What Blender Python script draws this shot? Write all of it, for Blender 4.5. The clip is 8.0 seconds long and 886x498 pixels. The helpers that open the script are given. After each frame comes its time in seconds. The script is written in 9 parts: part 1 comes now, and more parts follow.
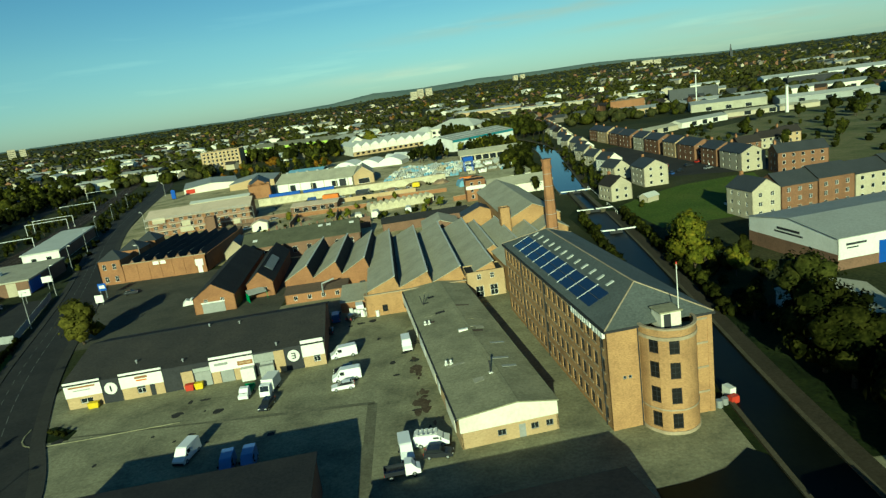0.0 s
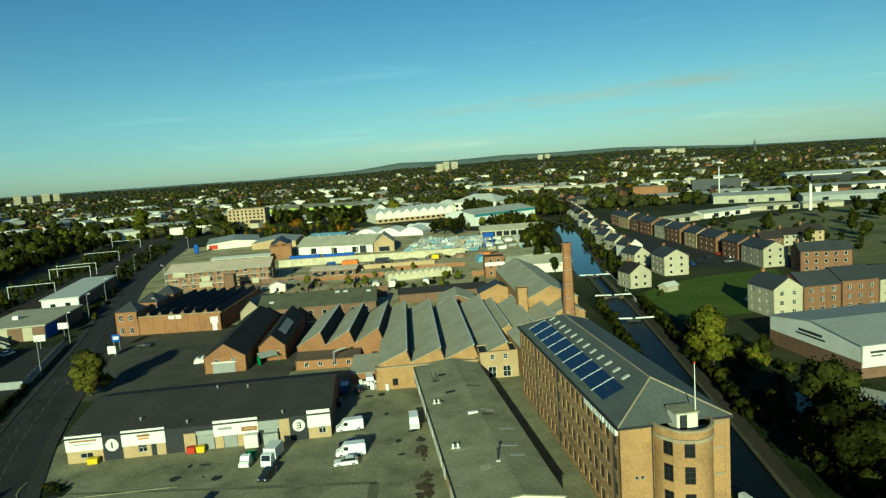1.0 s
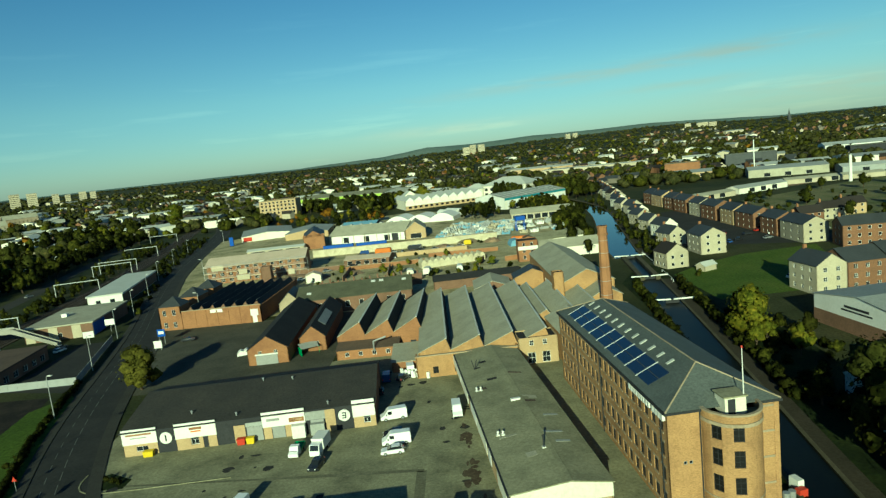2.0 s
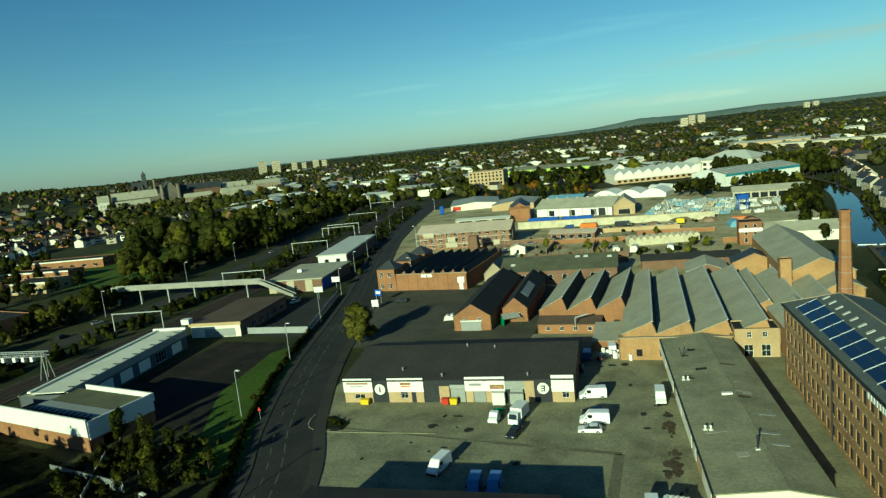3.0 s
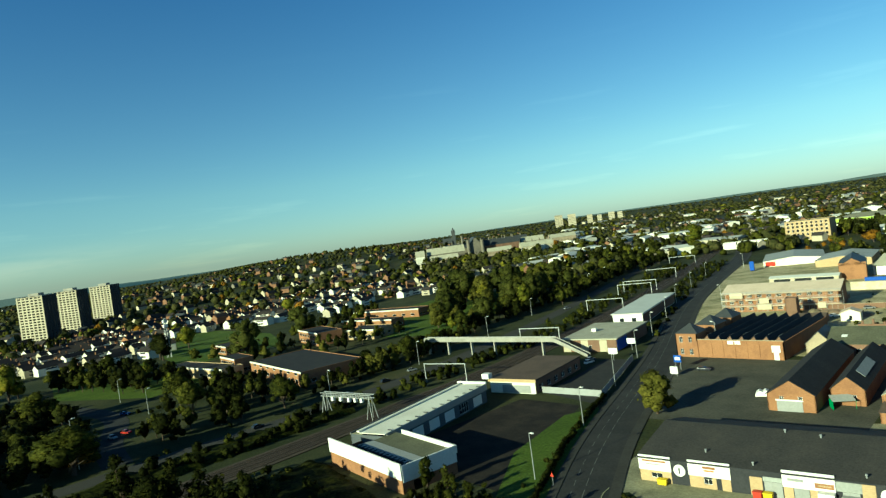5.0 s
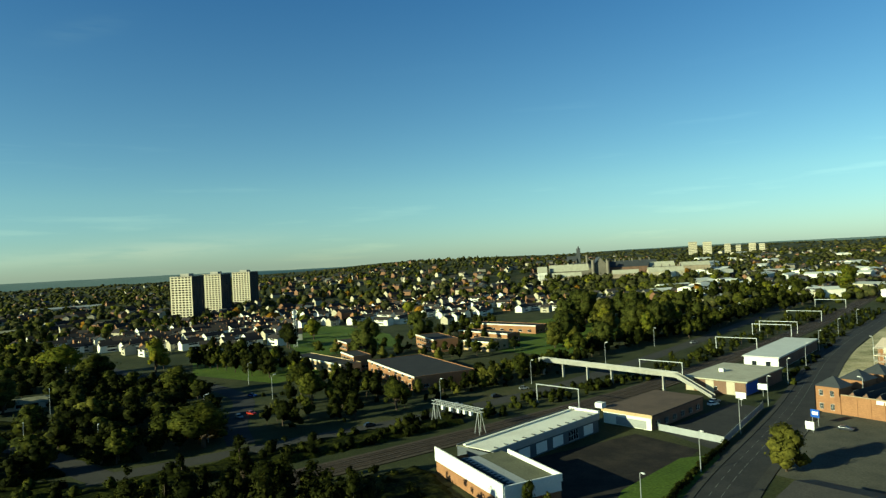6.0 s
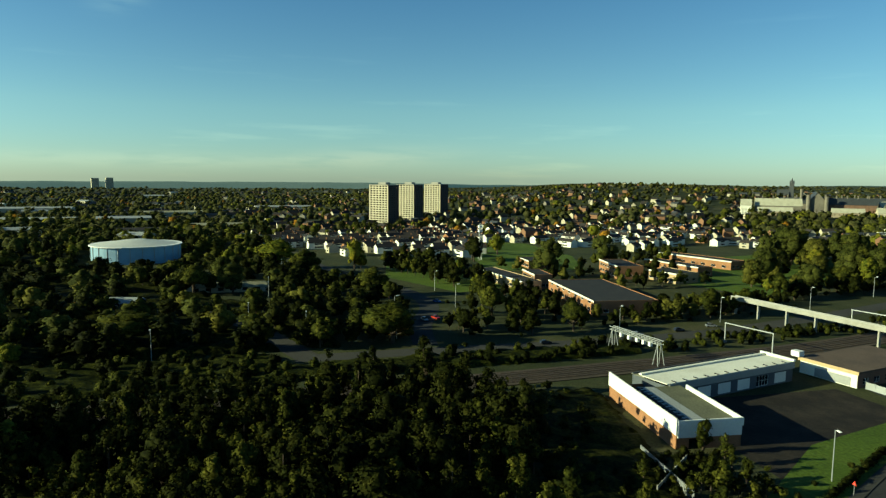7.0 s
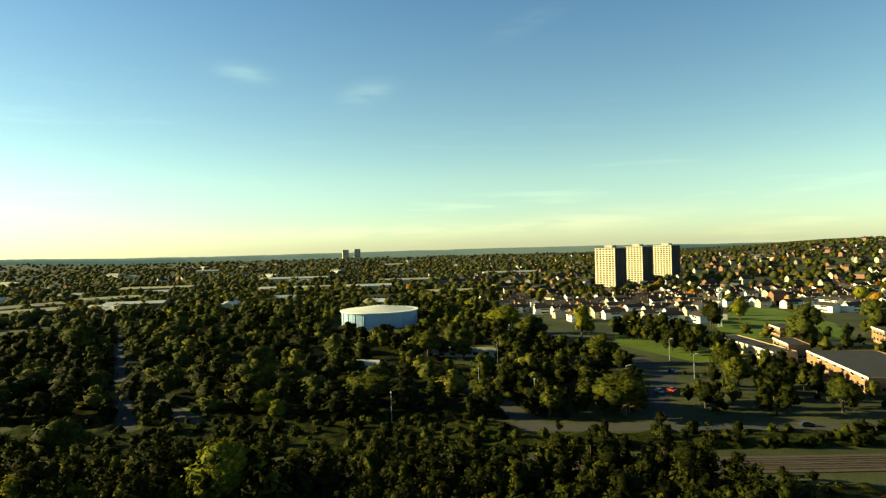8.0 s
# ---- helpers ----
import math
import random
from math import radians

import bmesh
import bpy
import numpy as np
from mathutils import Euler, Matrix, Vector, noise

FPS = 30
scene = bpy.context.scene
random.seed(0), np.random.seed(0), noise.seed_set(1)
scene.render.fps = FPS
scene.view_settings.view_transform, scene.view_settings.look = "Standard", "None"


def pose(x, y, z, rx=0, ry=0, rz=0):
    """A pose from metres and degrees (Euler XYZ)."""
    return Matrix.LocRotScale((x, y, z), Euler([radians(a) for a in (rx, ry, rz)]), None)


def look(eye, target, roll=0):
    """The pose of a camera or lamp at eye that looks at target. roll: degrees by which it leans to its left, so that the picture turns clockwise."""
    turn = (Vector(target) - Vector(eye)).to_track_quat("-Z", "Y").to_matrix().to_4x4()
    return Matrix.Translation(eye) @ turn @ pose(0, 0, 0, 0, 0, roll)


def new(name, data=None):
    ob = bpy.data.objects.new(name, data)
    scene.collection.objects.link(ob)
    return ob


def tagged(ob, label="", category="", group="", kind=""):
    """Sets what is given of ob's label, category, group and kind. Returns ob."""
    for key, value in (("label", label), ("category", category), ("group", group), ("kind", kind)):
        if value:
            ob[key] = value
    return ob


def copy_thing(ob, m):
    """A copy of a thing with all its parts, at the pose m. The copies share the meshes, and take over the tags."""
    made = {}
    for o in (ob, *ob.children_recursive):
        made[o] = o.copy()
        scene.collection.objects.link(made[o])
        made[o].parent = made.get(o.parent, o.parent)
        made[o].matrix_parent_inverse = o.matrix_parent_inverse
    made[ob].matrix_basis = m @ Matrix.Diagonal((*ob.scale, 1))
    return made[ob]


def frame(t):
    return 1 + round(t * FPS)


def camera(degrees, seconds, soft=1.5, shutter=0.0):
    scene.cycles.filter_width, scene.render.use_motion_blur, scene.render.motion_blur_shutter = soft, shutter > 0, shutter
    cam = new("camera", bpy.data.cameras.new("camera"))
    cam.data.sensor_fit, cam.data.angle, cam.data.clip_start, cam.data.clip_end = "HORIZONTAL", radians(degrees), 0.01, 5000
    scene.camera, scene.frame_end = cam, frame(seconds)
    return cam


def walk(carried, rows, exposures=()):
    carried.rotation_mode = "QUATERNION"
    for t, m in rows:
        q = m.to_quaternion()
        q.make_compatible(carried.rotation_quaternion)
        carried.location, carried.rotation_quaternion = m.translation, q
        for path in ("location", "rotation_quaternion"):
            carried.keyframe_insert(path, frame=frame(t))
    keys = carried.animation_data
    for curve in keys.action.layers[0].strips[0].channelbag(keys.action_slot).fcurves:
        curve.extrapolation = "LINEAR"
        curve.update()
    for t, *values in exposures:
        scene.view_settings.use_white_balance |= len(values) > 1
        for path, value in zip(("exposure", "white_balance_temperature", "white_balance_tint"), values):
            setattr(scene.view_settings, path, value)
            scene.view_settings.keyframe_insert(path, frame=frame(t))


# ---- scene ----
# the camera and its walk
cam = camera(68.11, 8.0, 1.35)
PATH = [
    (0.0, pose(-0.00, 0.00, 50.00, 76.41, 7.75, -1.86)),
    (0.5, pose(0.10, 0.19, 50.88, 80.63, 4.98, 0.39)),
    (1.0, pose(-0.01, 0.19, 51.41, 82.80, 4.01, 0.34)),
    (1.2, pose(-0.11, 0.14, 51.60, 81.62, 4.59, -0.17)),
    (2.3, pose(-1.91, -0.47, 53.07, 81.78, 7.01, 5.59)),
    (2.5, pose(-1.99, -0.58, 53.24, 81.96, 5.91, 10.26)),
    (3.0, pose(-1.98, -0.88, 53.53, 81.06, 6.07, 20.57)),
    (3.5, pose(-1.91, -1.08, 54.10, 82.42, 5.85, 31.44)),
    (4.0, pose(-1.71, -0.80, 54.66, 85.25, 7.13, 40.29)),
    (4.2, pose(-1.61, -0.67, 54.91, 85.98, 7.39, 39.89)),
    (5.3, pose(-1.39, -0.32, 57.44, 89.03, 6.78, 50.16)),
    (5.5, pose(-1.29, -0.26, 57.81, 88.45, 5.50, 52.99)),
    (6.0, pose(-1.12, -0.43, 58.27, 90.73, 2.98, 56.85)),
    (6.5, pose(-0.87, -0.74, 58.61, 87.46, 2.27, 65.44)),
    (7.0, pose(-0.57, -0.98, 58.46, 83.99, -0.51, 73.10)),
    (7.5, pose(-0.91, -1.27, 58.99, 83.83, -1.26, 78.76)),
    (7.8, pose(-1.15, -1.44, 59.32, 87.81, 0.73, 86.41)),
    (8.0, pose(-1.32, -1.55, 59.53, 89.74, 1.53, 92.47)),
]
walk(cam, PATH, [(0.0, 0.44, 6050, -39.0), (3.5, 0.44, 5800, -38.0), (4.2, 0.84, 5750, -35.0), (5.5, 0.98, 6250, -28.0), (7.0, 1.00, 6600, -26.0), (7.5, 1.20, 7300, -23.0), (8.0, 1.72, 10000, -17.0)])

# ---- light: a low autumn sun behind the walk's start, clear sky ----
SUN_ELEV = 16.5
SUN_YAW = 172.5  # degrees from +y, towards -x
TO_SUN = Vector((-math.sin(radians(SUN_YAW)) * math.cos(radians(SUN_ELEV)), math.cos(radians(SUN_YAW)) * math.cos(radians(SUN_ELEV)), math.sin(radians(SUN_ELEV))))
world = bpy.data.worlds.new("sky")
scene.world = world
world.use_nodes = True
wn, wl = world.node_tree.nodes, world.node_tree.links
sky = wn.new("ShaderNodeTexSky")
sky.sky_type = "NISHITA"
sky.sun_disc = False
sky.sun_elevation = radians(SUN_ELEV)
sky.sun_rotation = radians(360 - SUN_YAW)
sky.altitude = 0
sky.air_density = 0.85
sky.dust_density = 0.32
sky.ozone_density = 3.0
# thin streaks of cloud low in the sky
tc = wn.new("ShaderNodeTexCoord")
mp = wn.new("ShaderNodeMapping")
mp.inputs["Scale"].default_value = (2.2, 2.2, 26.0)
mp.inputs["Rotation"].default_value = (0.05, 0.0, 0.0)
cn = wn.new("ShaderNodeTexNoise")
cn.inputs["Scale"].default_value = 1.6
cn.inputs["Detail"].default_value = 7
cn.inputs["Roughness"].default_value = 0.55
wl.new(tc.outputs["Generated"], mp.inputs["Vector"])
wl.new(mp.outputs[0], cn.inputs["Vector"])
cr = wn.new("ShaderNodeMapRange")
cr.inputs["From Min"].default_value, cr.inputs["From Max"].default_value = 0.58, 0.78
wl.new(cn.outputs["Fac"], cr.inputs["Value"])
sx = wn.new("ShaderNodeSeparateXYZ")
wl.new(tc.outputs["Generated"], sx.inputs[0])
lo = wn.new("ShaderNodeMapRange")
lo.inputs["From Min"].default_value, lo.inputs["From Max"].default_value = 0.30, 0.10
wl.new(sx.outputs["Z"], lo.inputs["Value"])
cm = wn.new("ShaderNodeMath")
cm.operation = "MULTIPLY"
wl.new(cr.outputs[0], cm.inputs[0])
wl.new(lo.outputs[0], cm.inputs[1])
cx = wn.new("ShaderNodeMixRGB")
cx.blend_type = "MULTIPLY"
cx.inputs[2].default_value = (1.26, 1.16, 1.08, 1)
wl.new(cm.outputs[0], cx.inputs[0])
wl.new(sky.outputs[0], cx.inputs[1])
# tint by height; the zenith, out of view, is darkened to cut fill light
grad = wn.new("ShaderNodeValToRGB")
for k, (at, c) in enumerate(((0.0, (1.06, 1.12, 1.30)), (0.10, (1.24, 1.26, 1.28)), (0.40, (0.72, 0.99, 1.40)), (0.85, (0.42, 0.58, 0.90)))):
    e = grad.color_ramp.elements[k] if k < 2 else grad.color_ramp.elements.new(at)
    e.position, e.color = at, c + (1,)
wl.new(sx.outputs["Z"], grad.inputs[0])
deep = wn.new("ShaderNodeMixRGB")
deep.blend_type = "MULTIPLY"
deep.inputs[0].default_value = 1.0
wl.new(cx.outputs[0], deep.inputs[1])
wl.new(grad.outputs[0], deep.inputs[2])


def sky_math(op, a, b=None, c=None):
    m = wn.new("ShaderNodeMath")
    m.operation = op
    for i, v in enumerate((a, b, c)):
        if v is None:
            continue
        if isinstance(v, (int, float)):
            m.inputs[i].default_value = v
        else:
            wl.new(v, m.inputs[i])
    return m.outputs[0]


# single clouds: (azimuth, height, half length, half depth in degrees, tilt, strength, colour)
CLOUDS = (
    (-11.5, 5.0, 13.0, 0.48, -0.034, 1.0, (1.22, 0.94, 0.82)),
    (-22.0, 5.4, 4.5, 0.6, -0.02, 0.8, (1.15, 0.90, 0.78)),
    (-17.0, 3.3, 5.0, 0.35, -0.02, 0.8, (1.12, 0.93, 0.84)),
    (-28.0, 1.9, 9.0, 0.9, 0.02, 0.8, (1.12, 0.92, 0.86)),
    (2.0, 1.9, 7.0, 0.45, 0.0, 0.7, (1.30, 1.05, 0.96)),
    (79.0, 1.9, 6.5, 0.8, -0.05, 1.0, (1.26, 1.12, 1.06)),
    (97.0, 1.4, 12.0, 0.6, 0.0, 0.9, (1.22, 1.14, 1.10)),
    (109.0, 14.6, 2.0, 0.6, 0.1, 1.0, (1.55, 1.32, 1.10)),
    (98.7, 13.3, 1.8, 0.8, -0.2, 1.0, (1.55, 1.30, 1.10)),
    (84.8, 18.4, 2.6, 0.7, -0.3, 0.6, (1.45, 1.22, 1.06)),
)
azimuth = sky_math("MULTIPLY", sky_math("ARCTAN2", sky_math("MULTIPLY", sx.outputs["X"], -1.0), sx.outputs["Y"]), 180 / math.pi)
height = sky_math("MULTIPLY", sky_math("ARCSINE", sx.outputs["Z"]), 180 / math.pi)
wisp_at = wn.new("ShaderNodeCombineXYZ")
wl.new(sky_math("MULTIPLY", azimuth, 0.22), wisp_at.inputs[0])
wl.new(sky_math("MULTIPLY", height, 1.5), wisp_at.inputs[1])
wisp = wn.new("ShaderNodeTexNoise")
wisp.inputs["Scale"].default_value = 1.0
wisp.inputs["Detail"].default_value = 6
wl.new(wisp_at.outputs[0], wisp.inputs["Vector"])
fray = wn.new("ShaderNodeMapRange")
fray.inputs["From Min"].default_value, fray.inputs["From Max"].default_value = 0.26, 0.54
wl.new(wisp.outputs["Fac"], fray.inputs["Value"])
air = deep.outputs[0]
for az0, el0, wide, tall, tilt, much, colour in CLOUDS:
    off = sky_math("SUBTRACT", azimuth, az0)
    across = sky_math("DIVIDE", off, wide)
    up = sky_math("DIVIDE", sky_math("SUBTRACT", height, sky_math("MULTIPLY_ADD", off, tilt, el0)), tall)
    far = sky_math("ADD", sky_math("MULTIPLY", across, across), sky_math("MULTIPLY", up, up))
    body = sky_math("MULTIPLY", sky_math("EXPONENT", sky_math("MULTIPLY", far, -1.0)), sky_math("MULTIPLY", fray.outputs[0], much))
    puff = wn.new("ShaderNodeMixRGB")
    puff.blend_type = "MULTIPLY"
    puff.inputs[2].default_value = colour + (1,)
    wl.new(body, puff.inputs[0])
    wl.new(air, puff.inputs[1])
    air = puff.outputs[0]
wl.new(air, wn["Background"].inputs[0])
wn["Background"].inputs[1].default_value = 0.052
sun = new("sun", bpy.data.lights.new("sun", "SUN"))
sun.data.energy = 5.0
sun.data.angle = radians(0.5)
sun.data.color = (1.0, 0.88, 0.68)
sun.matrix_world = look(TO_SUN * 400, (0, 0, 0))

# ---- materials ----
def mat(name, base, rough=0.85, var=0.25, scale=1.0, second=None, blotch=0.35, bump=0.15, metal=0.0, per=0.0, spec=0.12, streak=0.0):
    """A surface of colour base with grain and blotches at real-world size; second: the colour of its stains; per: change from piece to piece."""
    m = bpy.data.materials.new(name)
    m.use_nodes = True
    n, l = m.node_tree.nodes, m.node_tree.links
    b = n["Principled BSDF"]
    b.inputs["Roughness"].default_value = rough
    b.inputs["Metallic"].default_value = metal
    b.inputs["Specular IOR Level"].default_value = spec
    geo = n.new("ShaderNodeNewGeometry")
    big = n.new("ShaderNodeTexNoise")
    big.inputs["Scale"].default_value = 0.16 * scale
    big.inputs["Detail"].default_value = 6
    big.inputs["Roughness"].default_value = 0.65
    fine = n.new("ShaderNodeTexNoise")
    fine.inputs["Scale"].default_value = 2.3 * scale
    fine.inputs["Detail"].default_value = 5
    fine.inputs["Roughness"].default_value = 0.7
    l.new(geo.outputs["Position"], big.inputs["Vector"])
    if streak:
        mp = n.new("ShaderNodeMapping")
        mp.inputs["Scale"].default_value = (1, 1, streak)
        l.new(geo.outputs["Position"], mp.inputs["Vector"])
        l.new(mp.outputs[0], fine.inputs["Vector"])
    else:
        l.new(geo.outputs["Position"], fine.inputs["Vector"])
    ramp = n.new("ShaderNodeMapRange")
    ramp.inputs["From Min"].default_value, ramp.inputs["From Max"].default_value = 0.42, 0.68
    ramp.inputs["To Max"].default_value = blotch
    l.new(big.outputs["Fac"], ramp.inputs["Value"])
    mix = n.new("ShaderNodeMixRGB")
    mix.inputs[1].default_value = (*base, 1)
    mix.inputs[2].default_value = (*(second or [c * 0.55 for c in base]), 1)
    l.new(ramp.outputs[0], mix.inputs[0])
    val = n.new("ShaderNodeMapRange")
    val.inputs["From Min"].default_value, val.inputs["From Max"].default_value = 0.3, 0.7
    val.inputs["To Min"].default_value, val.inputs["To Max"].default_value = 1 - var, 1 + var
    l.new(fine.outputs["Fac"], val.inputs["Value"])
    hsv = n.new("ShaderNodeHueSaturation")
    l.new(mix.outputs[0], hsv.inputs["Color"])
    last = val.outputs[0]
    if per:
        info = n.new("ShaderNodeObjectInfo")
        r = n.new("ShaderNodeMath")
        r.operation = "ADD"
        l.new(info.outputs["Random"], r.inputs[0])
        l.new(geo.outputs["Random Per Island"], r.inputs[1])
        pr = n.new("ShaderNodeMapRange")
        pr.inputs["From Max"].default_value = 2.0
        pr.inputs["To Min"].default_value, pr.inputs["To Max"].default_value = 1 - per, 1 + per
        l.new(r.outputs[0], pr.inputs["Value"])
        mu = n.new("ShaderNodeMath")
        mu.operation = "MULTIPLY"
        l.new(val.outputs[0], mu.inputs[0])
        l.new(pr.outputs[0], mu.inputs[1])
        last = mu.outputs[0]
    l.new(last, hsv.inputs["Value"])
    l.new(hsv.outputs[0], b.inputs["Base Color"])
    if bump:
        bp = n.new("ShaderNodeBump")
        bp.inputs["Strength"].default_value = bump
        bp.inputs["Distance"].default_value = 0.08
        l.new(fine.outputs["Fac"], bp.inputs["Height"])
        l.new(bp.outputs[0], b.inputs["Normal"])
    return m


def mixed(name, colours, scale=0.05, rough=0.95, bump=0.3, per=0.0, detail=8):
    """Ground cover: patches of several colours, from broad to fine."""
    m = bpy.data.materials.new(name)
    m.use_nodes = True
    n, l = m.node_tree.nodes, m.node_tree.links
    b = n["Principled BSDF"]
    b.inputs["Roughness"].default_value = rough
    b.inputs["Specular IOR Level"].default_value = 0.1
    geo = n.new("ShaderNodeNewGeometry")
    a = n.new("ShaderNodeTexNoise")
    a.inputs["Scale"].default_value = scale
    a.inputs["Detail"].default_value = detail
    a.inputs["Roughness"].default_value = 0.7
    l.new(geo.outputs["Position"], a.inputs["Vector"])
    r = n.new("ShaderNodeValToRGB")
    els = r.color_ramp.elements
    k = len(colours)
    for i, c in enumerate(colours):
        p = 0.32 + 0.36 * i / max(1, k - 1)
        e = els[i] if i < 2 else els.new(p)
        e.position, e.color = p, (*c, 1)
    fac = a.outputs["Fac"]
    if per:
        info = n.new("ShaderNodeObjectInfo")
        s = n.new("ShaderNodeMath")
        s.operation = "MULTIPLY_ADD"
        s.inputs[1].default_value = per
        l.new(info.outputs["Random"], s.inputs[0])
        q = n.new("ShaderNodeMath")
        q.operation = "MULTIPLY_ADD"
        q.inputs[1].default_value = per
        l.new(geo.outputs["Random Per Island"], q.inputs[0])
        l.new(a.outputs["Fac"], q.inputs[2])
        l.new(q.outputs[0], s.inputs[2])
        o = n.new("ShaderNodeMath")
        o.operation = "SUBTRACT"
        o.inputs[1].default_value = per
        l.new(s.outputs[0], o.inputs[0])
        fac = o.outputs[0]
    l.new(fac, r.inputs[0])
    f = n.new("ShaderNodeTexNoise")
    f.inputs["Scale"].default_value = 1.4
    f.inputs["Detail"].default_value = 4
    l.new(geo.outputs["Position"], f.inputs["Vector"])
    v = n.new("ShaderNodeMapRange")
    v.inputs["From Min"].default_value, v.inputs["From Max"].default_value = 0.3, 0.7
    v.inputs["To Min"].default_value, v.inputs["To Max"].default_value = 0.65, 1.35
    l.new(f.outputs["Fac"], v.inputs["Value"])
    h = n.new("ShaderNodeHueSaturation")
    l.new(r.outputs[0], h.inputs["Color"])
    l.new(v.outputs[0], h.inputs["Value"])
    l.new(h.outputs[0], b.inputs["Base Color"])
    if bump:
        bp = n.new("ShaderNodeBump")
        bp.inputs["Strength"].default_value = bump
        bp.inputs["Distance"].default_value = 0.3
        l.new(f.outputs["Fac"], bp.inputs["Height"])
        l.new(bp.outputs[0], b.inputs["Normal"])
    return m


def glassy(name, tint, rough=0.06, through_it=0.6):
    m = bpy.data.materials.new(name)
    m.use_nodes = True
    b = m.node_tree.nodes["Principled BSDF"]
    b.inputs["Base Color"].default_value = (*tint, 1)
    b.inputs["Roughness"].default_value = rough
    b.inputs["Transmission Weight"].default_value = through_it
    b.inputs["IOR"].default_value = 1.45
    return m


def leafy(name, colours, per=0.12):
    """Leaves: colour by tree and by clump, light passing through a little."""
    m = mixed(name, colours, scale=0.35, rough=0.75, bump=0.0, per=per, detail=3)
    n, l = m.node_tree.nodes, m.node_tree.links
    b = n["Principled BSDF"]
    col = b.inputs["Base Color"].links[0].from_socket
    b.inputs["Specular IOR Level"].default_value = 0.02
    tr = n.new("ShaderNodeBsdfTranslucent")
    l.new(col, tr.inputs["Color"])
    mx = n.new("ShaderNodeMixShader")
    mx.inputs[0].default_value = 0.2
    l.new(b.outputs[0], mx.inputs[1])
    l.new(tr.outputs[0], mx.inputs[2])
    l.new(mx.outputs[0], n["Material Output"].inputs["Surface"])
    return m


BRICK_MILL = mat("mill_brick", (0.3476, 0.207, 0.0948), 0.9, 0.34, 1.3, (0.1817, 0.1027, 0.0514), 0.6, 0.25, streak=3.0)
BRICK_RED = mat("red_brick", (0.2607, 0.1304, 0.0632), 0.9, 0.25, 1.0, (0.1501, 0.0711, 0.0395), 0.6, 0.25, per=0.1, streak=3.0)
BRICK_PALE = mat("buff_brick", (0.395, 0.2844, 0.158), 0.9, 0.2, 1.0, (0.2844, 0.1896, 0.1027), 0.5, 0.2, per=0.1, streak=3.0)
BRICK_DARK = mat("sooty_brick", (0.1738, 0.1027, 0.0672), 0.9, 0.25, 1.0, (0.0948, 0.0592, 0.0395), 0.6, 0.25, streak=3.0)
STONE = mat("sandstone", (0.3318, 0.2686, 0.1817), 0.9, 0.2, 1.0, (0.1738, 0.1343, 0.0869), 0.6, 0.2, streak=2.0)
SLATE = mat("slate", (0.0411, 0.0442, 0.0458), 0.6, 0.3, 1.2, (0.0269, 0.0284, 0.03), 0.5, 0.2, per=0.2, spec=0.3, streak=2.0)
ROOF_GREY = mat("asbestos_sheet", (0.352, 0.332, 0.245), 0.85, 0.2, 1.0, (0.225, 0.2115, 0.1575), 0.6, 0.2, per=0.1)
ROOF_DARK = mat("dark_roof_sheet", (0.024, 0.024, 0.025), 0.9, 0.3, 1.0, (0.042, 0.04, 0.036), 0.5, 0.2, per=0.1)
FELT = mat("roofing_felt", (0.265, 0.25, 0.158), 0.95, 0.25, 0.9, (0.14, 0.135, 0.087), 0.75, 0.3)
FELT_BROWN = mat("brown_roofing", (0.1027, 0.0751, 0.0553), 0.95, 0.25, 0.9, (0.0632, 0.0474, 0.0395), 0.6, 0.3)
WHITE = mat("white_cladding", (0.648, 0.639, 0.585), 0.6, 0.08, 0.8, (0.495, 0.486, 0.423), 0.4, 0.05, per=0.05)
CREAM = mat("cream_cladding", (0.666, 0.639, 0.522), 0.7, 0.1, 0.8, (0.468, 0.432, 0.324), 0.45, 0.05)
RENDER = mat("pale_render", (0.395, 0.3476, 0.2449), 0.85, 0.15, 1.0, (0.2686, 0.2291, 0.158), 0.4, 0.1, per=0.12)
WHITE_ROOF = mat("white_roof_sheet", (0.468, 0.468, 0.414), 0.6, 0.12, 0.8, (0.378, 0.378, 0.324), 0.5, 0.1, per=0.1)
PALE_ROOF = mat("pale_roof_sheet", (0.2844, 0.2923, 0.2686), 0.7, 0.15, 0.8, (0.237, 0.237, 0.2133), 0.5, 0.1, per=0.12)
TILE = mat("roof_tile", (0.032, 0.027, 0.024), 0.85, 0.25, 1.2, (0.0316, 0.0269, 0.0237), 0.5, 0.2, per=0.25, streak=2.0)
CLAD_DARK = mat("charcoal_cladding", (0.0277, 0.0284, 0.0316), 0.7, 0.2, 1.0, (0.0474, 0.0474, 0.0474), 0.4, 0.1)
BLUE = mat("blue_paint", (0.0158, 0.0711, 0.3318), 0.5, 0.12, 1.0, (0.0158, 0.0395, 0.1738), 0.4, 0.05)
GREEN_PAINT = mat("lime_cladding", (0.3555, 0.4898, 0.079), 0.6, 0.12, 1.0, None, 0.3, 0.05)
GREEN_DARK = mat("green_paint", (0.0237, 0.2212, 0.079), 0.5, 0.12, 1.0, None, 0.3, 0.05)
TEAL = mat("teal_cladding", (0.0395, 0.1738, 0.2054), 0.5, 0.12, 1.0, None, 0.3, 0.05)
RED = mat("red_paint", (0.4108, 0.0395, 0.0237), 0.5, 0.12, 1.0, None, 0.3, 0.05)
ORANGE = mat("orange_paint", (0.5214, 0.158, 0.0316), 0.55, 0.12, 1.0, None, 0.3, 0.05)
YELLOW = mat("yellow_paint", (0.5688, 0.4108, 0.0237), 0.5, 0.12, 1.0, None, 0.3, 0.05)
